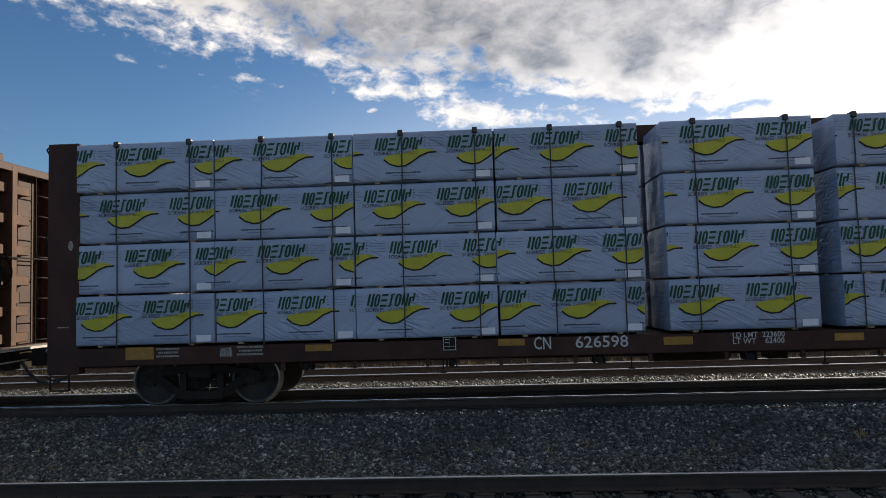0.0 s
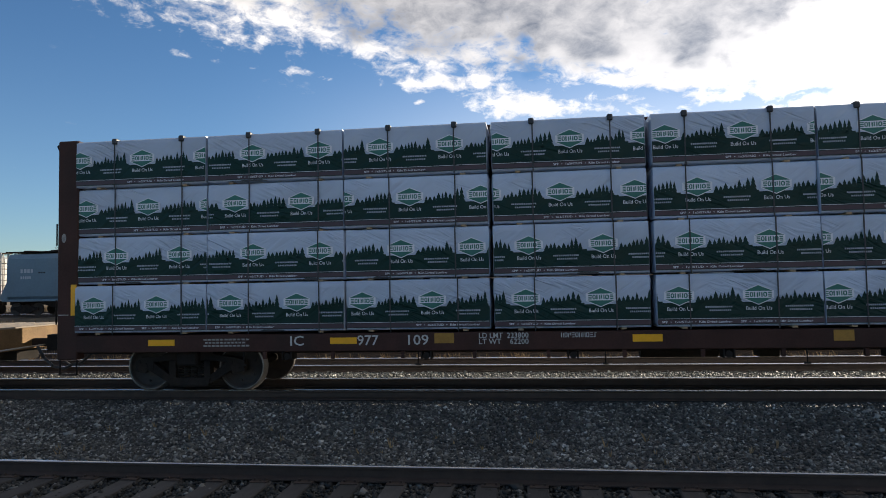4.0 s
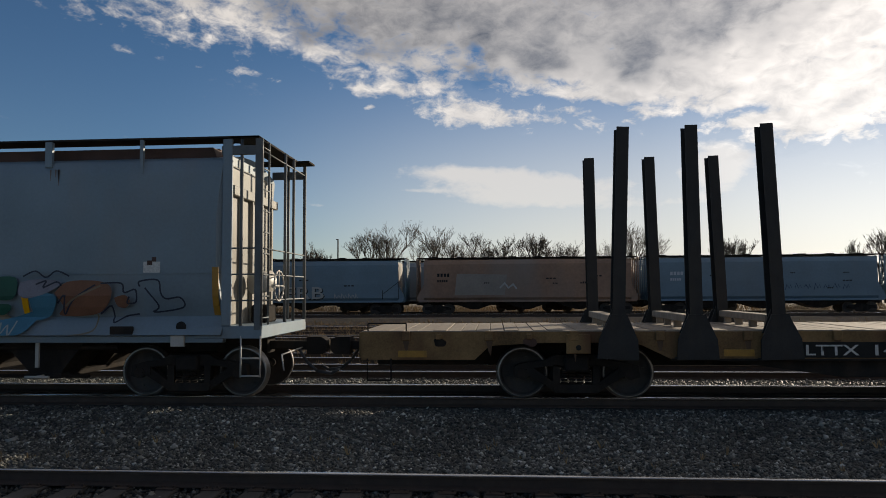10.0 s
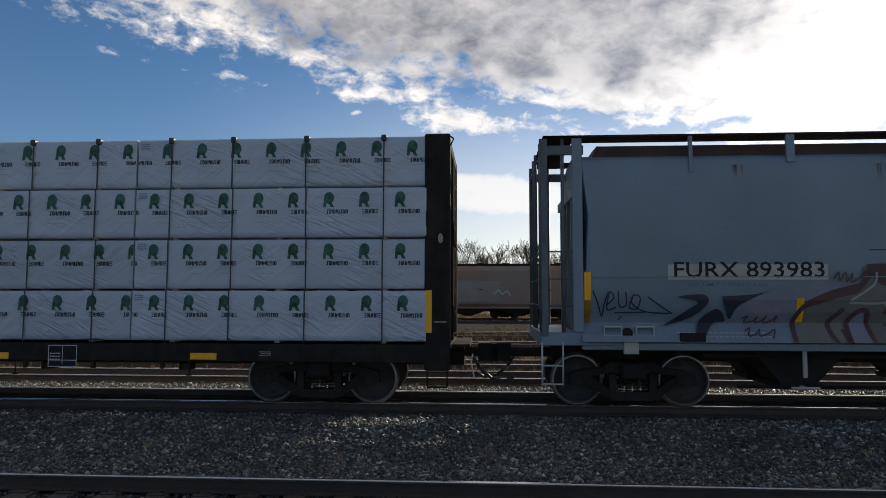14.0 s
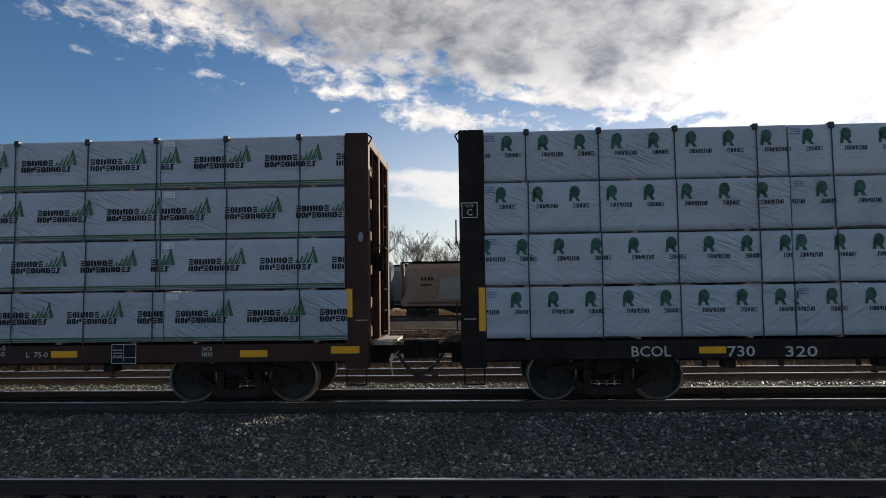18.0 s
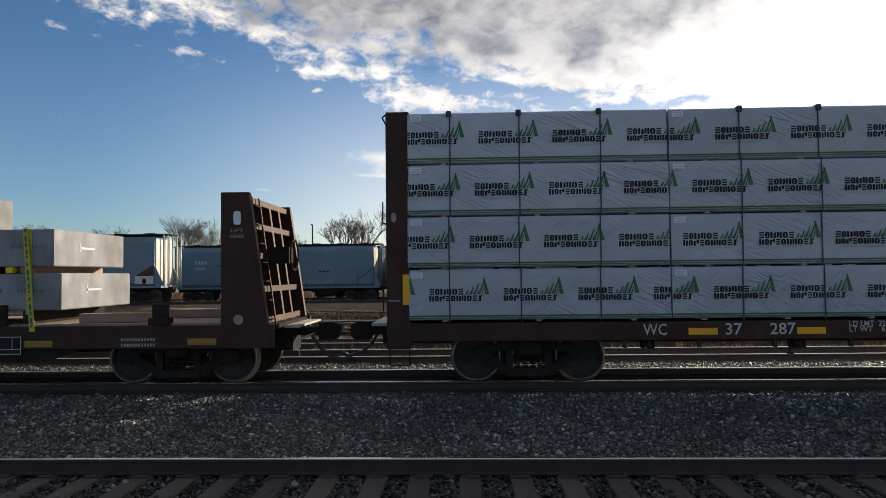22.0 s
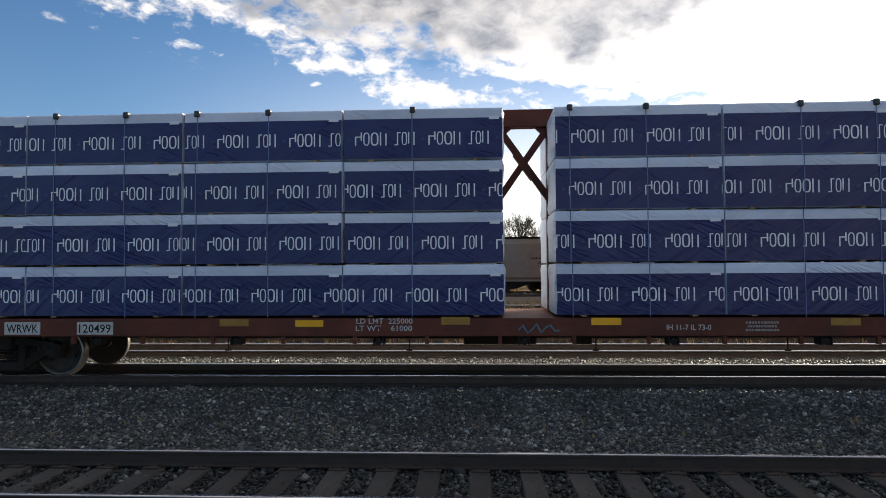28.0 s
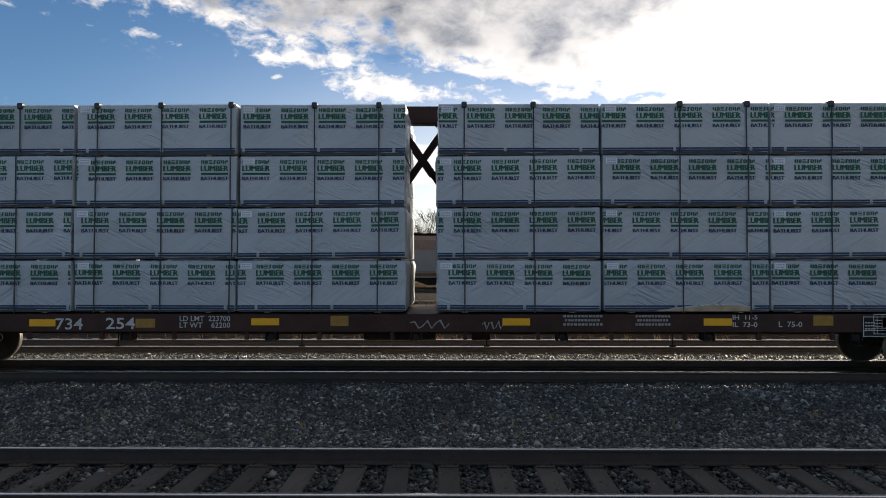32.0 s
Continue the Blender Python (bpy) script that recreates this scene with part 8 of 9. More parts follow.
    fill("letter_body", "tag_green", (-71.18, 1.23), (-71.04, 1.51), (-70.8, 1.88), (-70.71, 2.07), (-70.43, 2.16), (-70.2, 2.07), (-69.83, 1.75), (-69.93, 1.65), (-70.3, 1.62), (-70.44, 1.51), (-70.67, 1.42), (-70.63, 1.14), (-70.77, 1.03), (-70.67, 1.51))
    fill("letter_body", "tag_green", (-70.44, 1.61), (-69.83, 1.75), (-69.65, 1.61), (-69.29, 1.4), (-69.38, 1.28), (-69.75, 1.42), (-70.11, 1.42), (-70.39, 1.14), (-70.48, 1.33))
    fill("letter_body", "tag_green", (-69.83, 2.16), (-69.51, 2.18), (-69.28, 2.12), (-69.37, 1.98), (-69.74, 2.02))
    fill("letter_body", "tag_green", (-69.24, 1.38), (-69.11, 1.52), (-68.93, 1.15), (-68.98, 1.04), (-69.16, 1.04))
    fill("letter_body", "tag_green", (-68.96, 2.16), (-68.73, 2.26), (-68.46, 2.16), (-68.5, 2.07), (-68.96, 2.07))
    fill("letter_body", "tag_green", (-68.5, 2.12), (-68.0, 2.12), (-68.06, 1.75), (-68.51, 1.79))
    fill("letter_body", "tag_green", (-69.01, 1.61), (-68.15, 1.66), (-68.29, 1.47), (-68.83, 1.52), (-68.97, 1.33))
    fill("letter_patch", "tag_black", (-69.74, 2.02), (-69.32, 2.07), (-69.17, 1.89), (-69.24, 1.61), (-69.47, 1.56), (-69.74, 1.75))
    line("letter_light", "tag_white", 0.028, (-71.8, 2.17), (-71.67, 2.12), (-71.58, 1.93), (-71.67, 1.74), (-71.79, 1.56), (-71.96, 1.42))
    line("letter_light", "tag_white", 0.028, (-71.69, 1.93), (-71.62, 1.79), (-71.71, 1.77))
    line("letter_light", "tag_white", 0.028, (-72.02, 1.28), (-71.88, 1.21), (-71.65, 1.3))
    line("letter_light", "tag_white", 0.028, (-71.29, 1.19), (-71.27, 1.42), (-71.08, 1.74), (-71.02, 2.07), (-71.22, 2.09))
    line("letter_light", "tag_white", 0.028, (-70.94, 1.93), (-70.81, 1.65), (-70.87, 1.42))
    line("letter_light", "tag_white", 0.028, (-70.95, 1.33), (-70.86, 1.14), (-71.09, 1.23), (-71.02, 1.6), (-70.9, 1.62))
    line("letter_light", "tag_white", 0.028, (-70.71, 2.02), (-70.52, 1.98), (-69.88, 1.7), (-69.93, 1.75), (-69.85, 1.63))
    line("letter_light", "tag_white", 0.028, (-69.85, 1.65), (-69.56, 1.56), (-69.38, 1.33))
    line("letter_light", "tag_white", 0.028, (-69.1, 1.61), (-68.97, 1.24), (-69.01, 1.04))
    line("letter_light", "tag_white", 0.028, (-69.37, 2.12), (-69.23, 1.98))
    fill("letter_fill", "tag_rust", (-67.29, 1.85), (-67.05, 2.04), (-66.59, 2.06), (-66.31, 1.99), (-66.26, 1.81), (-66.41, 1.57), (-66.69, 1.46), (-67.24, 1.46), (-67.15, 1.62))
    fill("letter_fill", "tag_rust", (-66.22, 1.76), (-66.03, 1.81), (-65.94, 1.71), (-66.03, 1.59), (-66.17, 1.62))
    fill("letter_foot", "tag_blue", (-68.85, 1.46), (-68.28, 1.39), (-67.67, 1.53), (-67.71, 1.29), (-67.9, 1.13), (-68.47, 1.12))
    fill("letter_foot", "tag_blue", (-67.76, 1.76), (-67.43, 1.85), (-67.26, 1.76), (-67.39, 1.48), (-67.67, 1.39))
    fill("spray_haze", "tag_pink", (-67.9, 2.04), (-67.62, 2.09), (-67.15, 2.04), (-67.43, 1.85), (-67.81, 1.76), (-67.95, 1.86))
    line("letter_outline", "tag_black", 0.028, (-66.45, 2.01), (-66.08, 2.01), (-66.03, 1.85), (-65.83, 1.9), (-65.83, 1.69), (-65.99, 1.67), (-65.94, 1.78))
    line("letter_outline", "tag_black", 0.028, (-65.75, 1.95), (-65.75, 2.04), (-65.43, 2.06), (-65.38, 1.85), (-65.29, 1.74), (-65.04, 1.76), (-65.0, 1.59), (-65.53, 1.51), (-65.43, 1.62), (-65.66, 1.93))
    line("letter_outline", "tag_black", 0.028, (-66.5, 1.48), (-66.27, 1.62), (-66.24, 1.34), (-66.04, 1.44), (-65.8, 1.48))
    line("letter_outline", "tag_black", 0.028, (-67.24, 1.67), (-67.1, 1.81), (-67.15, 1.48), (-66.92, 1.76), (-66.54, 1.99))
    line("letter_outline", "tag_black", 0.028, (-67.85, 2.14), (-67.62, 2.23), (-67.43, 2.12), (-67.24, 2.23), (-67.01, 2.14))
    line("letter_outline", "tag_black", 0.028, (-67.62, 2.0), (-67.43, 2.06), (-67.48, 1.95), (-67.24, 2.04), (-67.15, 1.97))
    line("letter_outline", "tag_tan", 0.03, (-67.1, 1.62), (-66.92, 1.76), (-66.45, 1.97))
    line("letter_outline", "tag_tan", 0.03, (-66.55, 1.48), (-66.55, 1.2), (-66.97, 1.11))
    line("letter_light", "tag_white", 0.028, (-68.28, 1.34), (-68.2, 1.15), (-68.14, 1.29), (-68.04, 1.12), (-68.0, 1.37))
    line("small_tag", "tag_black", 0.016, (-73.95, 2.2), (-73.8, 2.28), (-73.85, 2.15), (-73.65, 2.28), (-73.6, 2.15), (-73.5, 2.25), (-73.4, 2.17))
    line("small_tag", "tag_black", 0.016, (-73.15, 2.15), (-73.05, 2.28), (-72.95, 2.15), (-72.8, 2.28), (-72.65, 2.15))


hopper()


# ---- bulkhead flat wagon with concrete slabs ----
def slab_flat():
    car, mid, h = wagon("dark brown bulkhead flat wagon carrying strapped concrete slabs", "flat wagon", -152.45, -134.58)
    L = lambda xi: xi - mid
    for s in (-1, 1):
        y0, y1 = sorted((s * 1.36, s * 1.28))
        sl = part("side_sill", MB().cbox(-h + 0.05, y0, 0.66, h - 0.05, y1, 1.05, 0.01), "brown", car)
        ya, yb = sorted((s * 1.30, s * 1.18))
        part("belly_girder", MB().slab([(-5.6, 0.67), (-4.9, 0.44), (4.9, 0.44), (5.6, 0.67)], ya, yb), "dark", car)
        for xi in np.arange(-151.4, -135.6, 1.22):
            part("stake_pocket", MB().cbox(L(xi) - 0.07, min(s * 1.3625, s * 1.355), 0.82, L(xi) + 0.07, max(s * 1.3625, s * 1.355), 1.05, 0.008), "brown", sl)
    part("center_sill", MB().box(-h, -0.3, 0.5, h, 0.3, 0.95), "dark", car)
    part("brake_rigging", MB().box(L(-143.9) - 0.45, -0.9, 0.28, L(-143.9) + 0.45, 0.6, 0.55), "dark", car)
    deck = part("deck", MB().box(-h + 0.1, -1.28, 0.95, h - 0.1, 1.28, 1.03), "dark", car)
    pl = [MB().cbox(0, -1.29, 1.03, 0.232, 1.29, 1.08 + 0.003 * k, 0.006).mesh("plank", "deck") for k in range(3)]
    rng = random.Random(5)
    x = -h + 0.65
    while x < h - 0.9:
        part("plank", rng.choice(pl), "deck", deck, at=pose(x, 0, 0))
        x += 0.24
    for s in (-1, 1):
        # tapering end wall: tan inner sheet with slots, ribbed outside
        xi = h - 0.95 if s > 0 else -h + 0.60
        xa, xb = sorted((xi, xi + s * 0.06))
        wall = part("bulkhead", MB().cbox(xa, -1.25, 1.04, xb, 1.25, 2.10, 0.008), "tan_ply", car, "scuffed tan inner bulkhead sheet")
        part("upper_sheet", MB().cbox(xa, -1.25, 2.30, xb, 1.25, 3.26, 0.008), "tan_ply", wall)
        for y0, y1 in ((-1.25, -1.02), (-0.36, 0.36), (1.02, 1.25)):
            part("slot_web", MB().box(xa + 0.004, y0, 2.10, xb - 0.004, y1, 2.30), "tan_ply", wall)
        rng = random.Random(31 + s)
        for k in range(26):
            y, z, ln = rng.uniform(-1.2, 0.9), rng.uniform(1.1, 3.15), rng.uniform(0.06, 0.5)
            if 2.02 < z < 2.34:
                continue
            part("scuff", MB().box(min(xi - s * 0.0015, xi), y, z, max(xi - s * 0.0015, xi), min(y + ln, 1.24), z + rng.uniform(0.008, 0.03)), rng.choice(("plank", "rust_dark", "stencil_dim", "tan_pale")), wall)
        for y0 in (-1.37, 1.25):
            pts = [(xi, 0.66), (xi + s * 0.86, 0.66), (xi + s * 0.48, 3.30), (xi, 3.30)]
            part("bulkhead_wing", MB().slab(pts if s > 0 else pts[::-1], y0, y0 + 0.12), "brown", wall)
        for y in (-0.6, 0.0, 0.6):
            pts = [(xi + s * 0.06, 1.04), (xi + s * 0.72, 1.04), (xi + s * 0.42, 3.25), (xi + s * 0.06, 3.25)]
            part("stiffener", MB().slab(pts if s > 0 else pts[::-1], y - 0.05, y + 0.05), "brown", wall)
        out = lambda z: 0.72 - 0.136 * (z - 1.04)
        for z in (1.08, 1.62, 2.2, 2.72, 3.17):
            d = out(z + 0.08) - 0.01
            part("rib", MB().cbox(min(xi + s * 0.06, xi + s * d), -1.25, z, max(xi + s * 0.06, xi + s * d), 1.25, z + 0.05, 0.008), "brown", wall)
            # outermost lips lighter than the rest: their sunlit rim is in the colour
            part("rib_lip", MB().cbox(min(xi + s * (d - 0.03), xi + s * (d + 0.02)), -1.25, z - 0.03, max(xi + s * (d - 0.03), xi + s * (d + 0.02)), 1.25, z + 0.08, 0.006), "brown" if 1.5 < z < 3 else "rust_sunlit", wall)
        part("weld_seam", MB().cbox(min(xi - s * 0.006, xi + s * 0.02), -0.035, 1.04, max(xi - s * 0.006, xi + s * 0.02), 0.035, 3.2, 0.002), "tan_pale", wall)
        cx = xi + s * 0.28
        # white shape painted for the bright sky behind the lift hole
        part("lift_hole_sky", MB().flat([(cx + 0.065 * math.copysign(abs(math.cos(k * 0.3927)) ** 0.5, math.cos(k * 0.3927)), 2.86 + 0.115 * math.copysign(abs(math.sin(k * 0.3927)) ** 0.5, math.sin(k * 0.3927))) for k in range(16)], -1.373), "p_white", wall)
        lettering("LIFT", cx - 0.11, -1.373, 2.62, 0.06, "stencil_dim", wall, 0.22)
        lettering("HERE", cx - 0.12, -1.373, 2.52, 0.06, "stencil_dim", wall, 0.24)
        part("round_mark", MB().flat([(cx + 0.02 + 0.085 * math.cos(k * 0.393), 1.14 + 0.085 * math.sin(k * 0.393)) for k in range(16)], -1.373), "stencil_dim", wall)
        lad = MB()
        for k in range(7):
            z = 1.12 + k * 0.33
            lad.cyl((xi + s * (out(z) + 0.05), -1.2, z), (xi + s * (out(z) + 0.05), -0.8, z), 0.013, n=6)
        for y in (-1.2, -0.8):
            lad.cyl((xi + s * (out(1.0) + 0.05), y, 1.0), (xi + s * (out(3.25) + 0.05), y, 3.25), 0.015, n=6)
        part("ladder", lad, "dark", wall)
        if s > 0:
            bw = MB()
            pr = [(0.28 * math.cos(k * math.pi / 8), 0.28 * math.sin(k * math.pi / 8)) for k in range(17)]
            for (ya, za), (yb, zb) in zip(pr, pr[1:]):
                bw.cyl((xi + 0.98, -0.3 + ya, 2.25 + za), (xi + 0.98, -0.3 + yb, 2.25 + zb), 0.018, n=6)
            bw.box(xi + 0.45, -0.45, 2.1, xi + 0.92, -0.15, 2.4)
            part("brake_wheel", bw, "dark", wall)
        draft_gear(car, s * h, s)
        part("crossover_platform", MB().box(min(s * h, s * (h + 0.25)), -0.9, 0.96, max(s * h, s * (h + 0.25)), 0.9, 1.0), "grey_lit", car)
    for x in (L(-150.65), L(-136.4)):
        truck(car, x)
    for xi, z in ((-148.8, 0.79), (-145.17, 0.80), (-142.56, 0.76), (-138.92, 0.70), (-151.9, 0.72), (-136.1, 0.72)):
        plate(car, L(xi), z, 0.49, 0.11, -1.36, "reflector_old")
    lettering("HPJX", L(-148.19), -1.364, 0.73, 0.20, "stencil", car, 0.57)
    lettering("52294", L(-147.54), -1.364, 0.73, 0.20, "stencil", car, 0.70)
    lettering("LD LMT 227300", L(-146.11), -1.3645, 0.87, 0.075, "stencil", car, 0.88)
    lettering("LT WT   58700", L(-146.11), -1.364, 0.72, 0.075, "stencil", car, 0.88)
    mb = MB()
    for x0, z0, x1, z1 in ((0, 0, 0.24, 0.014), (0, 0.23, 0.24, 0.244), (0, 0, 0.014, 0.24), (0.23, 0, 0.244, 0.244)):
        mb.rect(L(-146.48) + x0, 0.73 + z0, L(-146.48) + x1, 0.73 + z1, -1.364)
    pl_ = part("clearance_plate", mb, "stencil", car)
    lettering("C", L(-146.42), -1.364, 0.77, 0.09, "stencil", pl_)
    bxx = plate(car, L(-139.44), 0.58, 0.46, 0.30, -1.36, "panel", "consolidated_stencil")
    mb = MB()
    for x0, z0, x1, z1 in ((0, 0, 0.46, 0.012), (0, 0.29, 0.46, 0.302), (0, 0, 0.012, 0.3), (0.45, 0, 0.462, 0.3), (0.3, 0.09, 0.31, 0.3), (0, 0.08, 0.46, 0.09)):
        mb.rect(L(-139.44) + x0, 0.58 + z0, L(-139.44) + x1, 0.58 + z1, -1.3695 - 0.003 * (z1 - z0))
    part("stencil_frame", mb, "stencil", bxx)
    for xi, w in ((-140.6, 0.95), (-137.25, 0.6), (-151.2, 0.5)):
        mb = MB()
        for k in range(2):
            bars(mb, L(xi), 0.70 + k * 0.09, w, 0.05, -1.364, 12, rng, 0.85)
        tagged(part("stencil", mb, "stencil_dim", car), kind="stuff")
    # concrete slabs in three tiers, each a thing of its own
    def slab(xi0, xi1, z0, z1, seed):
        ln, ht = xi1 - xi0 - 0.03, z1 - z0
        ob = thing("concrete_slab", "grey cast concrete slab lying on timber dunnage", "concrete slab", pose((xi0 + xi1) / 2, YC, z0), group="strapped concrete slabs", mb=MB().cbox(-ln / 2, -1.2, 0, ln / 2, 1.2, ht, 0.018), material="concrete")
        LOADS.append((ob, (xi0 + xi1) / 2, YC, z0))
        r = random.Random(seed)
        mb = MB()
        for cx in (-ln * 0.18, ln * 0.28):
            bars(mb, cx, ht * 0.48, 0.16, 0.065, -1.204, 3, r, 0.6)
            bars(mb, cx + 0.42, ht * 0.48, 0.5, 0.065, -1.204, 9, r, 0.6)
        tagged(part("painted_code", mb, "code_grey", ob), kind="stuff")
        part("lifting_mark", MB().box(ln / 2 + 0.002, -0.4, ht * 0.5, ln / 2 + 0.004, 0.1, ht * 0.56).box(ln / 2 + 0.002, -0.42, ht * 0.42, ln / 2 + 0.004, -0.38, ht * 0.66), "p_grey", ob)
        return ob
    slab(-149.19, -143.82, 1.32, 1.96, 1)
    slab(-143.80, -138.38, 1.32, 1.96, 2)
    slab(-149.15, -143.97, 2.08, 2.73, 3)
    slab(-143.94, -138.52, 2.08, 2.73, 4)
    slab(-146.25, -140.90, 2.87, 3.50, 5)
    # dunnage and strapping
    def loose(name, label, cat, xi, y, z, mb, material, group=""):
        ob = thing(name, label, cat, pose(xi, YC + y, z), group=group, mb=mb, material=material)
        LOADS.append((ob, xi, YC + y, z))
        return ob
    wood = MB().cbox(-0.06, -1.22, 0, 0.06, 1.22, 0.11, 0.006).mesh("dunnage", "plank")
    yellow = MB().cbox(-0.06, -1.24, 0.0, 0.06, -1.0, 0.1, 0.006).mesh("dunnage", "dunnage")
    tall = MB().cbox(-0.07, -1.2, 0, 0.07, 1.2, 0.235, 0.008).mesh("dunnage", "dark")
    for xi in (-148.6, -146.67, -144.4, -144.0, -143.2, -142.2, -140.4, -139.3):
        loose("dunnage", "yellow-painted timber dunnage between slabs", "timber", xi, 0, 1.968, yellow, "dunnage", "dunnage between slabs")
        loose("dunnage", "timber dunnage between two slab tiers", "timber", xi + 0.25, 0, 1.965, wood, "plank", "dunnage between slabs")
    for xi in (-148.3, -146.6, -145.2, -144.3, -142.7, -141.2, -139.0):
        loose("dunnage", "timber dunnage on the wagon deck", "timber", xi, 0, 1.085, tall, "dark", "dunnage on the deck")
    for xi in (-146.2, -144.75, -143.7, -143.3, -142.5, -140.9, -140.2):
        loose("dunnage", "yellow-painted timber dunnage under the lowest slabs", "timber", xi, 0, 1.215, yellow, "dunnage", "dunnage on the deck")
    for xi in (-145.3, -142.2):
        loose("dunnage", "timber dunnage under the top slab", "timber", xi, 0, 2.733, MB().cbox(-0.25, -1.2, 0, 0.25, 1.2, 0.132, 0.008), "dark")
    for xi in (-147.9, -145.46, -141.87, -139.43, -150.9, -136.6):
        loose("winch_bracket", "dark steel bracket standing on the side sill", "bracket", xi, -1.28, 1.06, MB().cbox(-0.13, -0.06, 0, 0.13, 0.06, 0.36, 0.015).cbox(-0.18, -0.1, 0, 0.18, 0.1, 0.12, 0.01), "dark")
    for k, (xi, y, t) in enumerate(((-150.2, -0.6, 3), (-150.0, 0.2, -4), (-137.4, -0.9, 8), (-137.0, 0.5, -3), (-136.2, 0.3, 2))):
        ob = thing("timber", "loose sawn timber lying on the wagon deck", "timber", None, mb=MB().cbox(-0.75, -0.1, 0, 0.75, 0.1, 0.16, 0.008), material="plank")
        LOADS.append((ob, xi, YC + y, 1.088, t))
    def strap(xa, za, xb, zb):
        """A webbing strap from a slab's top edge aslant to the side sill, with plain printed dashes."""
        ob = thing("ratchet_strap", "lime yellow webbing strap over concrete slabs", "strap", pose(xa, YC, 0), group="straps over the slabs")
        LOADS.append((ob, xa, YC, 0.0))
        d, w = xb - xa, 0.047
        face = MB().add([(-w, -1.222, za), (w, -1.222, za), (d + w, -1.40, zb), (d - w, -1.40, zb), (-w, -1.218, za), (w, -1.218, za), (d + w, -1.396, zb), (d - w, -1.396, zb)],
                        [(0, 3, 2, 1), (4, 5, 6, 7), (0, 1, 5, 4), (1, 2, 6, 5), (2, 3, 7, 6), (3, 0, 4, 7)])
        face.box(-w, -1.222, za - 0.002, w, 1.222, za + 0.004)
        part("webbing", face, "web_strap", ob)
        dash = MB()
        n = int((za - zb) / 0.115)
        for k in range(n):
            f0, f1 = (k + 0.08) / n, (k + (0.55, 0.9, 0.7, 0.85, 0.4)[k % 5]) / n
            p = lambda f, o: (d * f + o, -1.224 - 0.178 * f - 0.003, za + (zb - za) * f)
            dash.add([p(f0, -0.016), p(f1, -0.016), p(f1, 0.014), p(f0, 0.014)], [(0, 1, 2, 3)])
        tagged(part("printed_dash", dash, "strap", ob), kind="stuff")
        if za > 3:
            back = MB().box(0.03, -1.212, 1.2, 0.13, -1.208, za)
            part("inner_webbing", back, "web_strap", ob)
    for xa, xb in ((-144.97, -144.93), (-144.61, -144.54), (-144.09, -144.08), (-143.46, -143.30), (-142.94, -142.82), (-142.58, -142.42), (-141.32, -141.14)):
        strap(xa, 3.506, xb, 0.97)
    for xa, xb in ((-148.80, -148.92), (-148.37, -148.53), (-147.33, -147.44), (-140.12, -139.84), (-139.03, -138.77)):
        strap(xa, 2.738, xb, 0.97)
        w2 = thing("ratchet_strap", "lime yellow webbing strap holding a lower slab tier", "strap", pose(xa, YC, 0), group="straps over the slabs", mb=MB().box(0.0, -1.214, 1.25, 0.10, -1.21, 2.736), material="web_strap")
        LOADS.append((w2, xa + 0.02, YC, 0.0))


slab_flat()


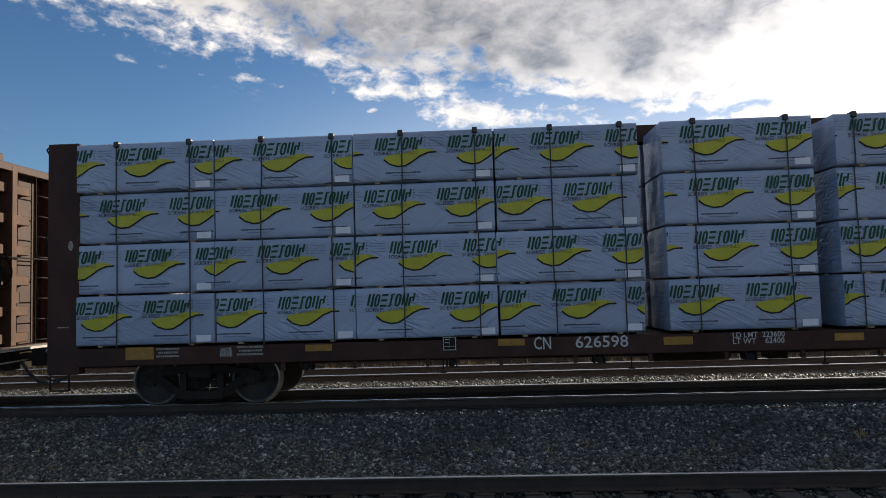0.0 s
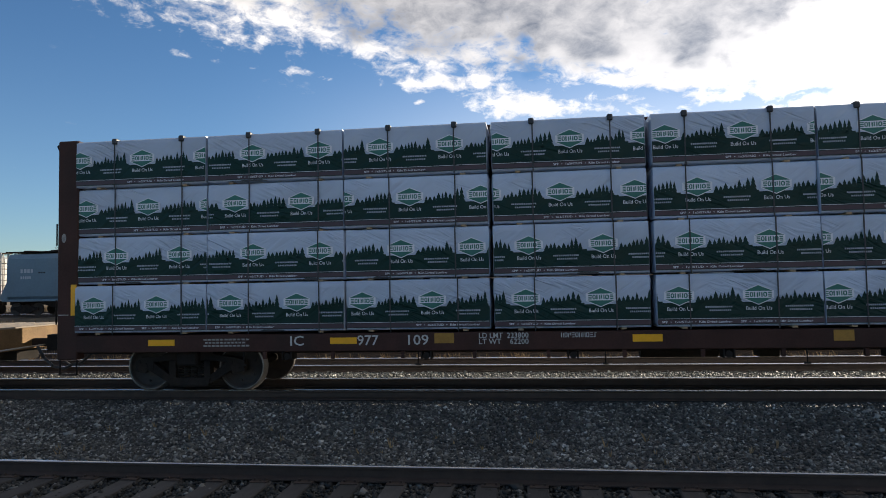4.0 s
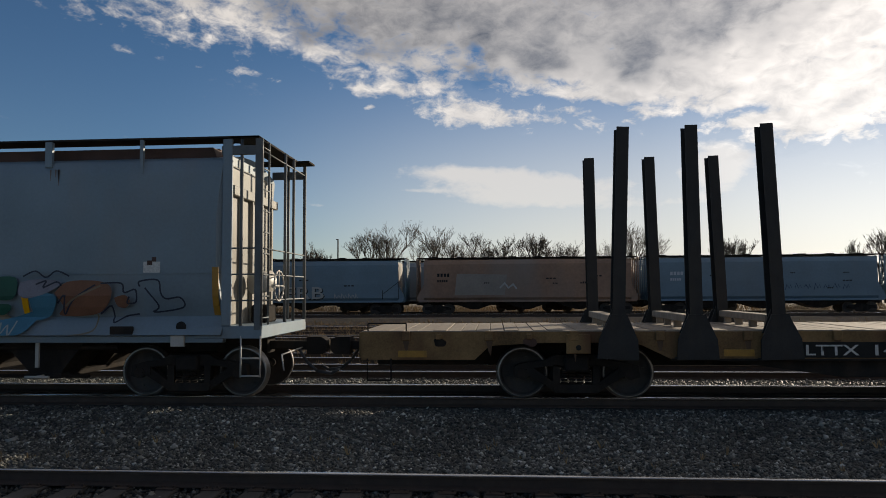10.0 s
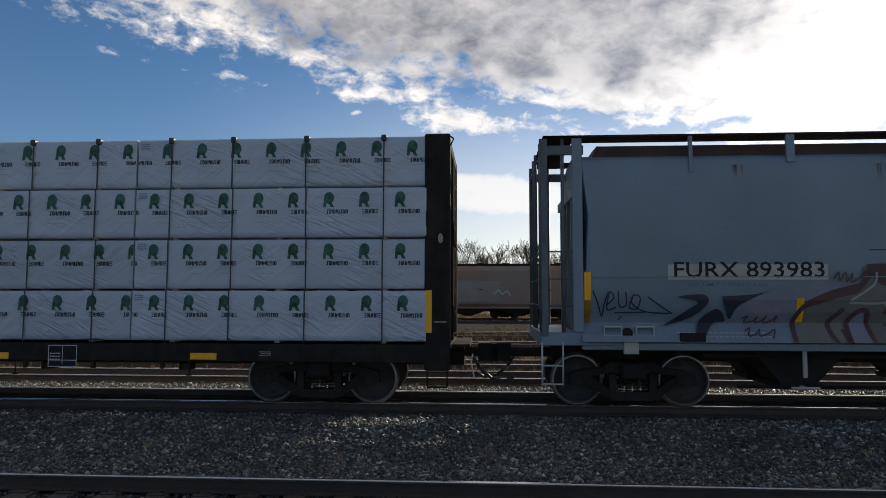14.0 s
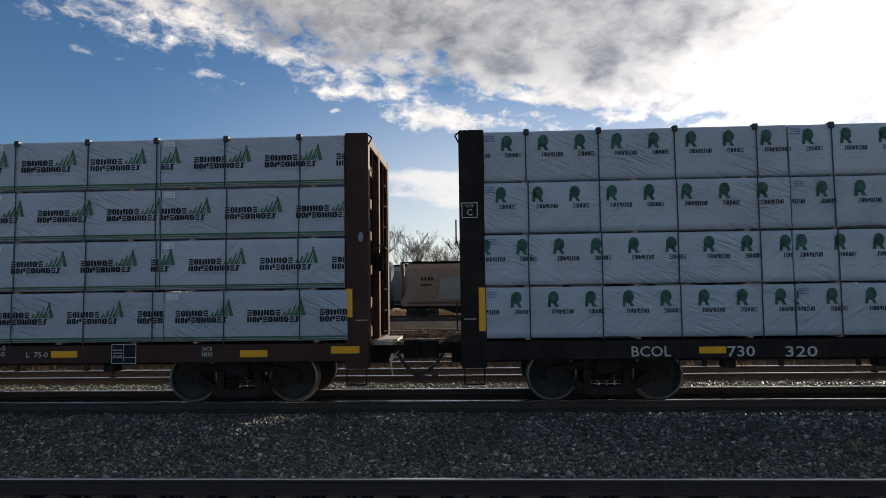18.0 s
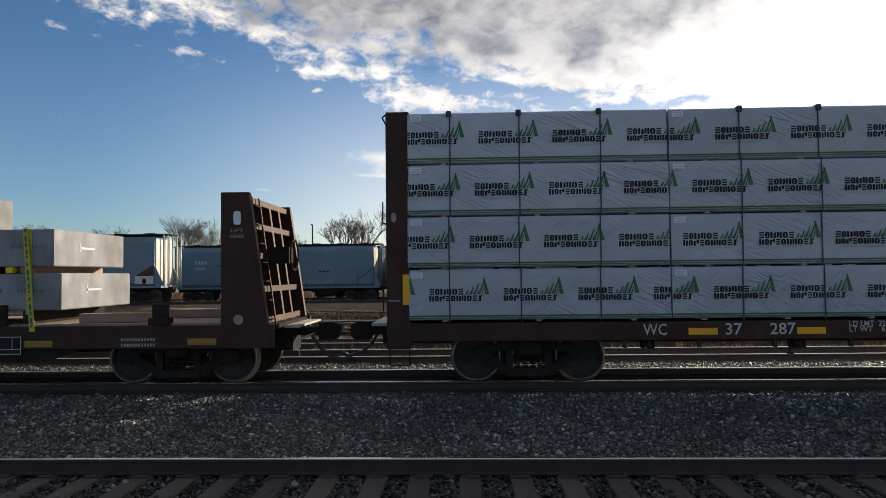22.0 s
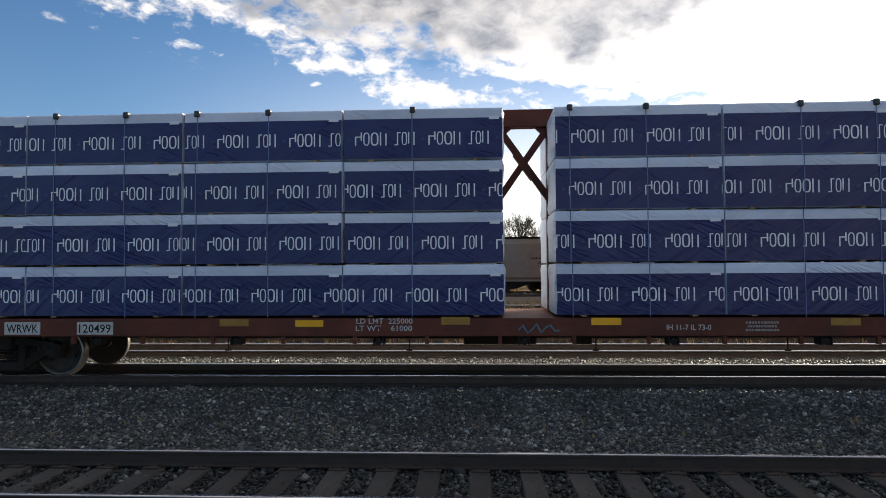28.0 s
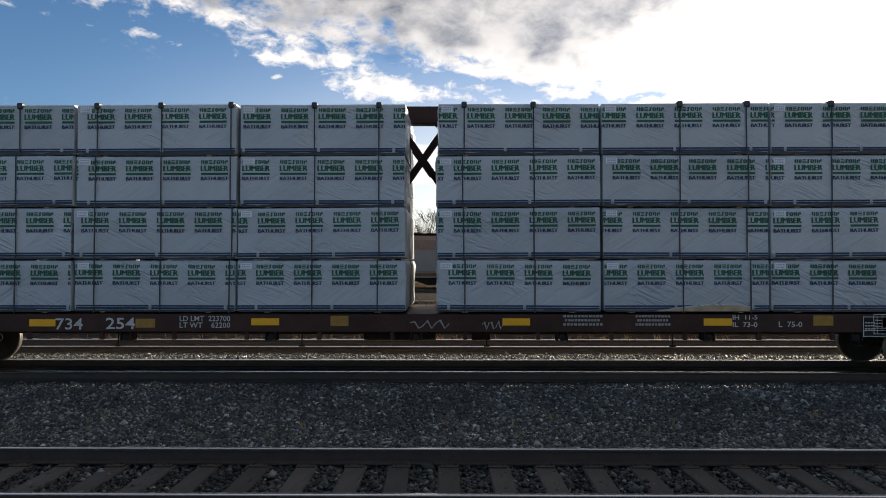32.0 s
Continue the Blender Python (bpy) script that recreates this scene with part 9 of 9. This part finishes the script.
# ---- standing wagons across the yard ----
def far_hopper(x0, x1, y, paint, label, cage=False, seed=0, base=-0.2):
    """A standing covered hopper: rounded body, end cages, bays and trucks; y is its near side."""
    mid, h = (x0 + x1) / 2, (x1 - x0) / 2
    ob = thing("standing_hopper", label, "hopper wagon", pose(mid, y + 1.5, base), group="wagons standing in the yard")
    prof = [(-1.30, 1.15), (-1.50, 1.40), (-1.52, 2.6), (-1.48, 4.2), (-1.2, 4.55), (0, 4.68)]
    ring = prof + [(-a, b) for a, b in prof[-2::-1]]
    part("body", MB().prism(ring, -h + 0.75, h - 0.75), paint, ob)
    part("roof_walk", MB().cbox(-h + 0.1, -0.9, 4.72, h - 0.1, 0.9, 4.80, 0.02), "dark", ob)
    for k in range(8):
        part("hatch", MB().cbox(-h + 1.6 + k * (2 * h - 3.2) / 7 - 0.3, -0.5, 4.80, -h + 1.6 + k * (2 * h - 3.2) / 7 + 0.3, 0.5, 4.88, 0.02), "dark", ob)
    part("side_sill", MB().cbox(-h + 0.3, -1.46, 1.02, h - 0.3, 1.46, 1.18, 0.01), paint, ob)
    for s in (-1, 1):
        for yy in (-1.42, 1.42):
            tri = [(s * (h - 0.2), 1.18), (s * (h - 0.2), 1.45), (s * (h - 0.76), 2.6), (s * (h - 0.76), 1.18)]
            part("end_gusset", MB().slab(tri if s > 0 else tri[::-1], yy - 0.03, yy + 0.03), paint, ob)
        # pale cages and end sheets: the sun on the ends is in the colour
        cg = part("cage_post", MB().cyl((s * (h - 0.15), -1.4, 1.1), (s * (h - 0.15), -1.4, 4.7), 0.05, n=8), "grey_lit" if cage else paint, ob)
        for k, yy in enumerate((-0.7, 0.0, 0.7, 1.4)):
            part("cage_post", MB().cyl((s * (h - 0.15), yy, 1.1), (s * (h - 0.15), yy, 4.7), 0.05, n=8), "grey_lit" if cage else paint, ob)
        for k in range(8):
            part("rung", MB().cyl((s * (h - 0.15), -1.4, 1.4 + k * 0.42), (s * (h - 0.15), -0.7, 1.4 + k * 0.42), 0.03, n=6), "grey_lit" if cage else paint, cg)
        part("end_sheet", MB().cbox(min(s * (h - 0.76), s * (h - 0.73)), -1.3, 1.3, max(s * (h - 0.76), s * (h - 0.73)), 1.3, 4.4, 0.01), "grey_lit", ob)
        xt = s * (h - 1.9)
        part("truck_frame", MB().slab([(xt + a, b) for a, b in ((-1.1, 0.38), (-0.75, 0.36), (-0.35, 0.14), (0.35, 0.14), (0.75, 0.36), (1.1, 0.38), (1.1, 0.58), (0.5, 0.66), (0.36, 0.76), (-0.36, 0.76), (-0.5, 0.66), (-1.1, 0.58))], -1.08, -0.95), "dark", ob)
        for dx in (-0.9, 0.9):
            part("wheel", MB().cyl((xt + dx, -0.85, 0.457), (xt + dx, -0.72, 0.457), 0.46, n=20), "wheel", ob)
            part("wheel", MB().cyl((xt + dx, 0.85, 0.457), (xt + dx, 0.72, 0.457), 0.46, n=20), "wheel", ob)
    part("center_sill", MB().box(-h, -0.25, 0.75, h, 0.25, 1.1), "dark", ob)
    for k in range(3):
        x = (k - 1) * (2 * h - 5.6) / 3
        mb = MB()
        w = (2 * h - 5.6) / 6
        mb.add([(x - w, -1.3, 1.05), (x + w, -1.3, 1.05), (x + w, 1.3, 1.05), (x - w, 1.3, 1.05), (x - 0.3, -0.9, 0.4), (x + 0.3, -0.9, 0.4), (x + 0.3, 0.9, 0.4), (x - 0.3, 0.9, 0.4)],
               [(0, 1, 5, 4), (1, 2, 6, 5), (2, 3, 7, 6), (3, 0, 4, 7), (4, 5, 6, 7), (3, 2, 1, 0)])
        part("discharge_bay", mb, "dark", ob)
    rng = random.Random(seed)
    mb = MB()
    bars(mb, -h + 1.9, 3.15, 1.1, 0.28, -1.535, 4, rng)
    bars(mb, -h + 1.9, 2.7, 0.9, 0.2, -1.535, 5, rng)
    tagged(part("reporting_mark", mb, "p_grey" if paint != "far_tan" else "panel", ob), kind="stuff")
    mb = MB()
    for k in range(6):
        bars(mb, rng.uniform(-h + 3, h - 3), rng.uniform(1.6, 3.4), rng.uniform(0.3, 1.0), 0.1, -1.535, 3, rng)
    tagged(part("small_stencil", mb, "panel", ob), kind="stuff")
    return ob, h


end_car, hh = far_hopper(-39.8, -20.9, 46.0, "far_blue", "slate blue covered hopper standing on a yard track", True, 1, 0.14)
# flat dark triangle painted for the shade of the end recess
part("recess_shade", MB().flat([(hh - 2.1, 1.86), (hh - 0.8, 1.86), (hh - 0.8, 2.62)], -1.537), "rail", end_car, "flat dark shape painted for the shaded recess under the end slope")
pale = part("jacking_panel", MB().rect(hh - 2.1, 1.30, hh - 0.8, 1.85, -1.537), "stencil", end_car, "pale end panel with a dark oval")
part("panel_oval", MB().flat([(hh - 1.45 + 0.16 * math.cos(k * 0.524), 1.5 + 0.2 * math.sin(k * 0.524)) for k in range(12)], -1.541), "panel", pale)
far_hopper(-59.2, -40.5, 46.0, "far_blue", "blue-grey covered hopper standing on a yard track", True, 2, 0.14)
tagged_car, hh = far_hopper(-25.2, -7.3, 57.0, "far_blue", "blue covered hopper with white spray lettering shapes", False, 3)
lettering("VERB", -2.87, -1.537, 1.30, 1.05, "panel", tagged_car, 4.8, "spray_shadow")
lettering("VERB", -2.95, -1.542, 1.36, 1.05, "tag_white", tagged_car, 4.8, "spray_lettering")
mb = MB()
for k in range(7):
    x = 2.75 + k * 0.3
    mb.stroke([(x, 1.38), (x + 0.05, 1.78 - 0.1 * (k % 2)), (x + 0.16, 1.5 + 0.06 * (k % 3)), (x + 0.24, 1.4)], 0.06, -1.537)
tagged(part("spray_scrawl", mb, "tag_white", tagged_car), kind="stuff")
mb = MB().stroke([(hh - 2.0, 1.75), (hh - 0.7, 2.75), (hh - 0.7, 1.3)], 0.05, -1.537).stroke([(hh - 2.05, 1.3), (hh - 2.05, 2.05)], 0.06, -1.537)
part("end_seam", mb, "panel", tagged_car)
brown_car, hh = far_hopper(-6.6, 12.1, 57.0, "far_tan", "faded brown covered hopper patched with grey paint", False, 4)
part("paint_patch", MB().flat([(-6.0, 1.6), (-1.8, 1.6), (-1.6, 3.3), (-5.8, 3.4)], -1.532), "far_patch", brown_car, "grey repainted patch")
part("spray_mark", MB().stroke([(-2.2, 2.2), (-1.8, 2.6), (-1.5, 2.2), (-1.1, 2.5), (-0.8, 2.1)], 0.14, -1.537), "tag_white", brown_car)
blue_car, hh = far_hopper(12.6, 31.6, 57.0, "far_blue", "light blue covered hopper with small spray tags", False, 5)
mb = MB()
for k in range(7):
    x = 1.5 + k * 0.75
    mb.stroke([(x, 1.9 + 0.1 * (k % 3)), (x + 0.12, 2.3 + 0.1 * (k % 2)), (x + 0.3, 2.0), (x + 0.42, 2.3), (x + 0.5, 2.05)], 0.045, -1.535)
part("spray_lettering", mb, "p_navy", blue_car)
far_hopper(32.2, 51.0, 57.0, "far_blue", "blue covered hopper standing at the end of a row", False, 6)
far_hopper(51.6, 70.0, 57.0, "far_grey", "grey covered hopper standing in the yard", False, 7)
far_hopper(-44.2, -25.8, 57.0, "far_grey", "grey-green covered hopper standing in the yard", False, 8)
far_hopper(-15.0, 3.5, 62.6, "far_grey", "pale grey covered hopper standing behind another wagon row", False, 9)
far_hopper(4.0, 22.5, 62.6, "far_grey", "pale grey covered hopper standing behind another wagon row", False, 10)


# ---- bare trees and poles ----
def bare_tree(x, y, height, seed, spread=0.5):
    rng = random.Random(seed)
    ob = thing("bare_tree", "leafless grey-brown tree behind the standing wagons", "tree", pose(x, y, -0.6), group="bare trees along the yard")
    limbs, twigs = MB(), MB()

    def grow(p, d, length, r, level):
        q = p + d * length
        mb = limbs if level < 2 else twigs
        mb.cyl(p, q, r, r * 0.66, n=6 if level < 2 else 3, caps=False)
        if level >= 6:
            return
        for k in range((4, 4, 3, 3, 3, 2)[level]):
            a = rng.uniform(0, 6.283)
            side = Vector((math.cos(a), math.sin(a), rng.uniform(-0.1, 0.5)))
            nd = (d * rng.uniform(0.75, 1.25) + side * spread * rng.uniform(0.7, 1.6) + Vector((0, 0, 0.16))).normalized()
            st = p + d * length * rng.uniform(0.6, 1.0)
            grow(st if k else q, nd, length * rng.uniform(0.56, 0.80), max(r * rng.uniform(0.44, 0.60), 0.012), level + 1)

    grow(Vector((0, 0, 0)), Vector((rng.uniform(-0.08, 0.08), rng.uniform(-0.08, 0.08), 1)).normalized(), height * 0.26, height * 0.02, 0)
    top = max([v[2] for v in limbs.v + twigs.v])
    k = height / top
    for m_ in (limbs, twigs):
        m_.v = [(a * k, b * k, c * k) for a, b, c in m_.v]
    part("trunk", limbs, "bark", ob)
    part("crown", twigs, "bark", ob, "fine bare twigs")


for k, (x, hgt, sp) in enumerate(((-48, 9.8, 0.6), (-39.6, 11.2, 0.55), (-35.5, 11.0, 0.6), (-26.2, 9.6, 0.35), (-24.0, 8.6, 0.3), (-18.1, 11.8, 0.55), (-14.8, 12.9, 0.5), (-9.2, 12.0, 0.55), (-5.2, 9.9, 0.5), (-1.2, 10.3, 0.6), (1.0, 10.0, 0.5),
                                   (4.7, 10.3, 0.4), (9.4, 9.2, 0.5), (15.0, 8.8, 0.5), (19.4, 12.7, 0.5), (20.6, 10.4, 0.5), (32.5, 9.8, 0.3), (34.8, 10.0, 0.3), (46.0, 8.8, 0.3), (49.8, 10.3, 0.45), (-62, 10.5, 0.7), (-69, 10.0, 0.7), (58.5, 9.4, 0.5))):
    bare_tree(x, 95 + (k * 37 % 9) - 4, hgt, 100 + k, sp)
for x, hgt in ((13.2, 10.3), (-22.0, 9.7)):
    po = thing("lamp_pole", "slender dark pole behind the standing wagons", "pole", pose(x, 95, -0.6))
    part("mast", MB().cyl((0, 0, 0), (0, 0, hgt), 0.14, 0.09, n=8), "bark", po)
    part("lamp_head", MB().cbox(-0.1, -0.7, hgt - 0.1, 0.1, 0.1, hgt + 0.05, 0.03), "dark", po)


# ---- movement ----
def motions():
    keys = (0.0, 8.0, 16.0, 24.0, CLIP)
    for ob, xi, y, z, *turned in CARS + LOADS:
        walk(ob, [(t, pose(xi + V * t, y, z, 0, turned[1] if len(turned) > 1 else 0, turned[0] if turned else 0)) for t in keys])
    turn = math.degrees(V / R_WHEEL)
    for ws, x in WHEELS:
        walk(ws, [(k / 10, pose(x, 0, R_WHEEL, 0, turn * k / 10, 0)) for k in range(int(CLIP * 10) + 1)])
    walk(cloud_sheet, [(t, pose(0, 0, 0, 0, 0, 0.181 * (t - 9.0))) for t in keys])


motions()
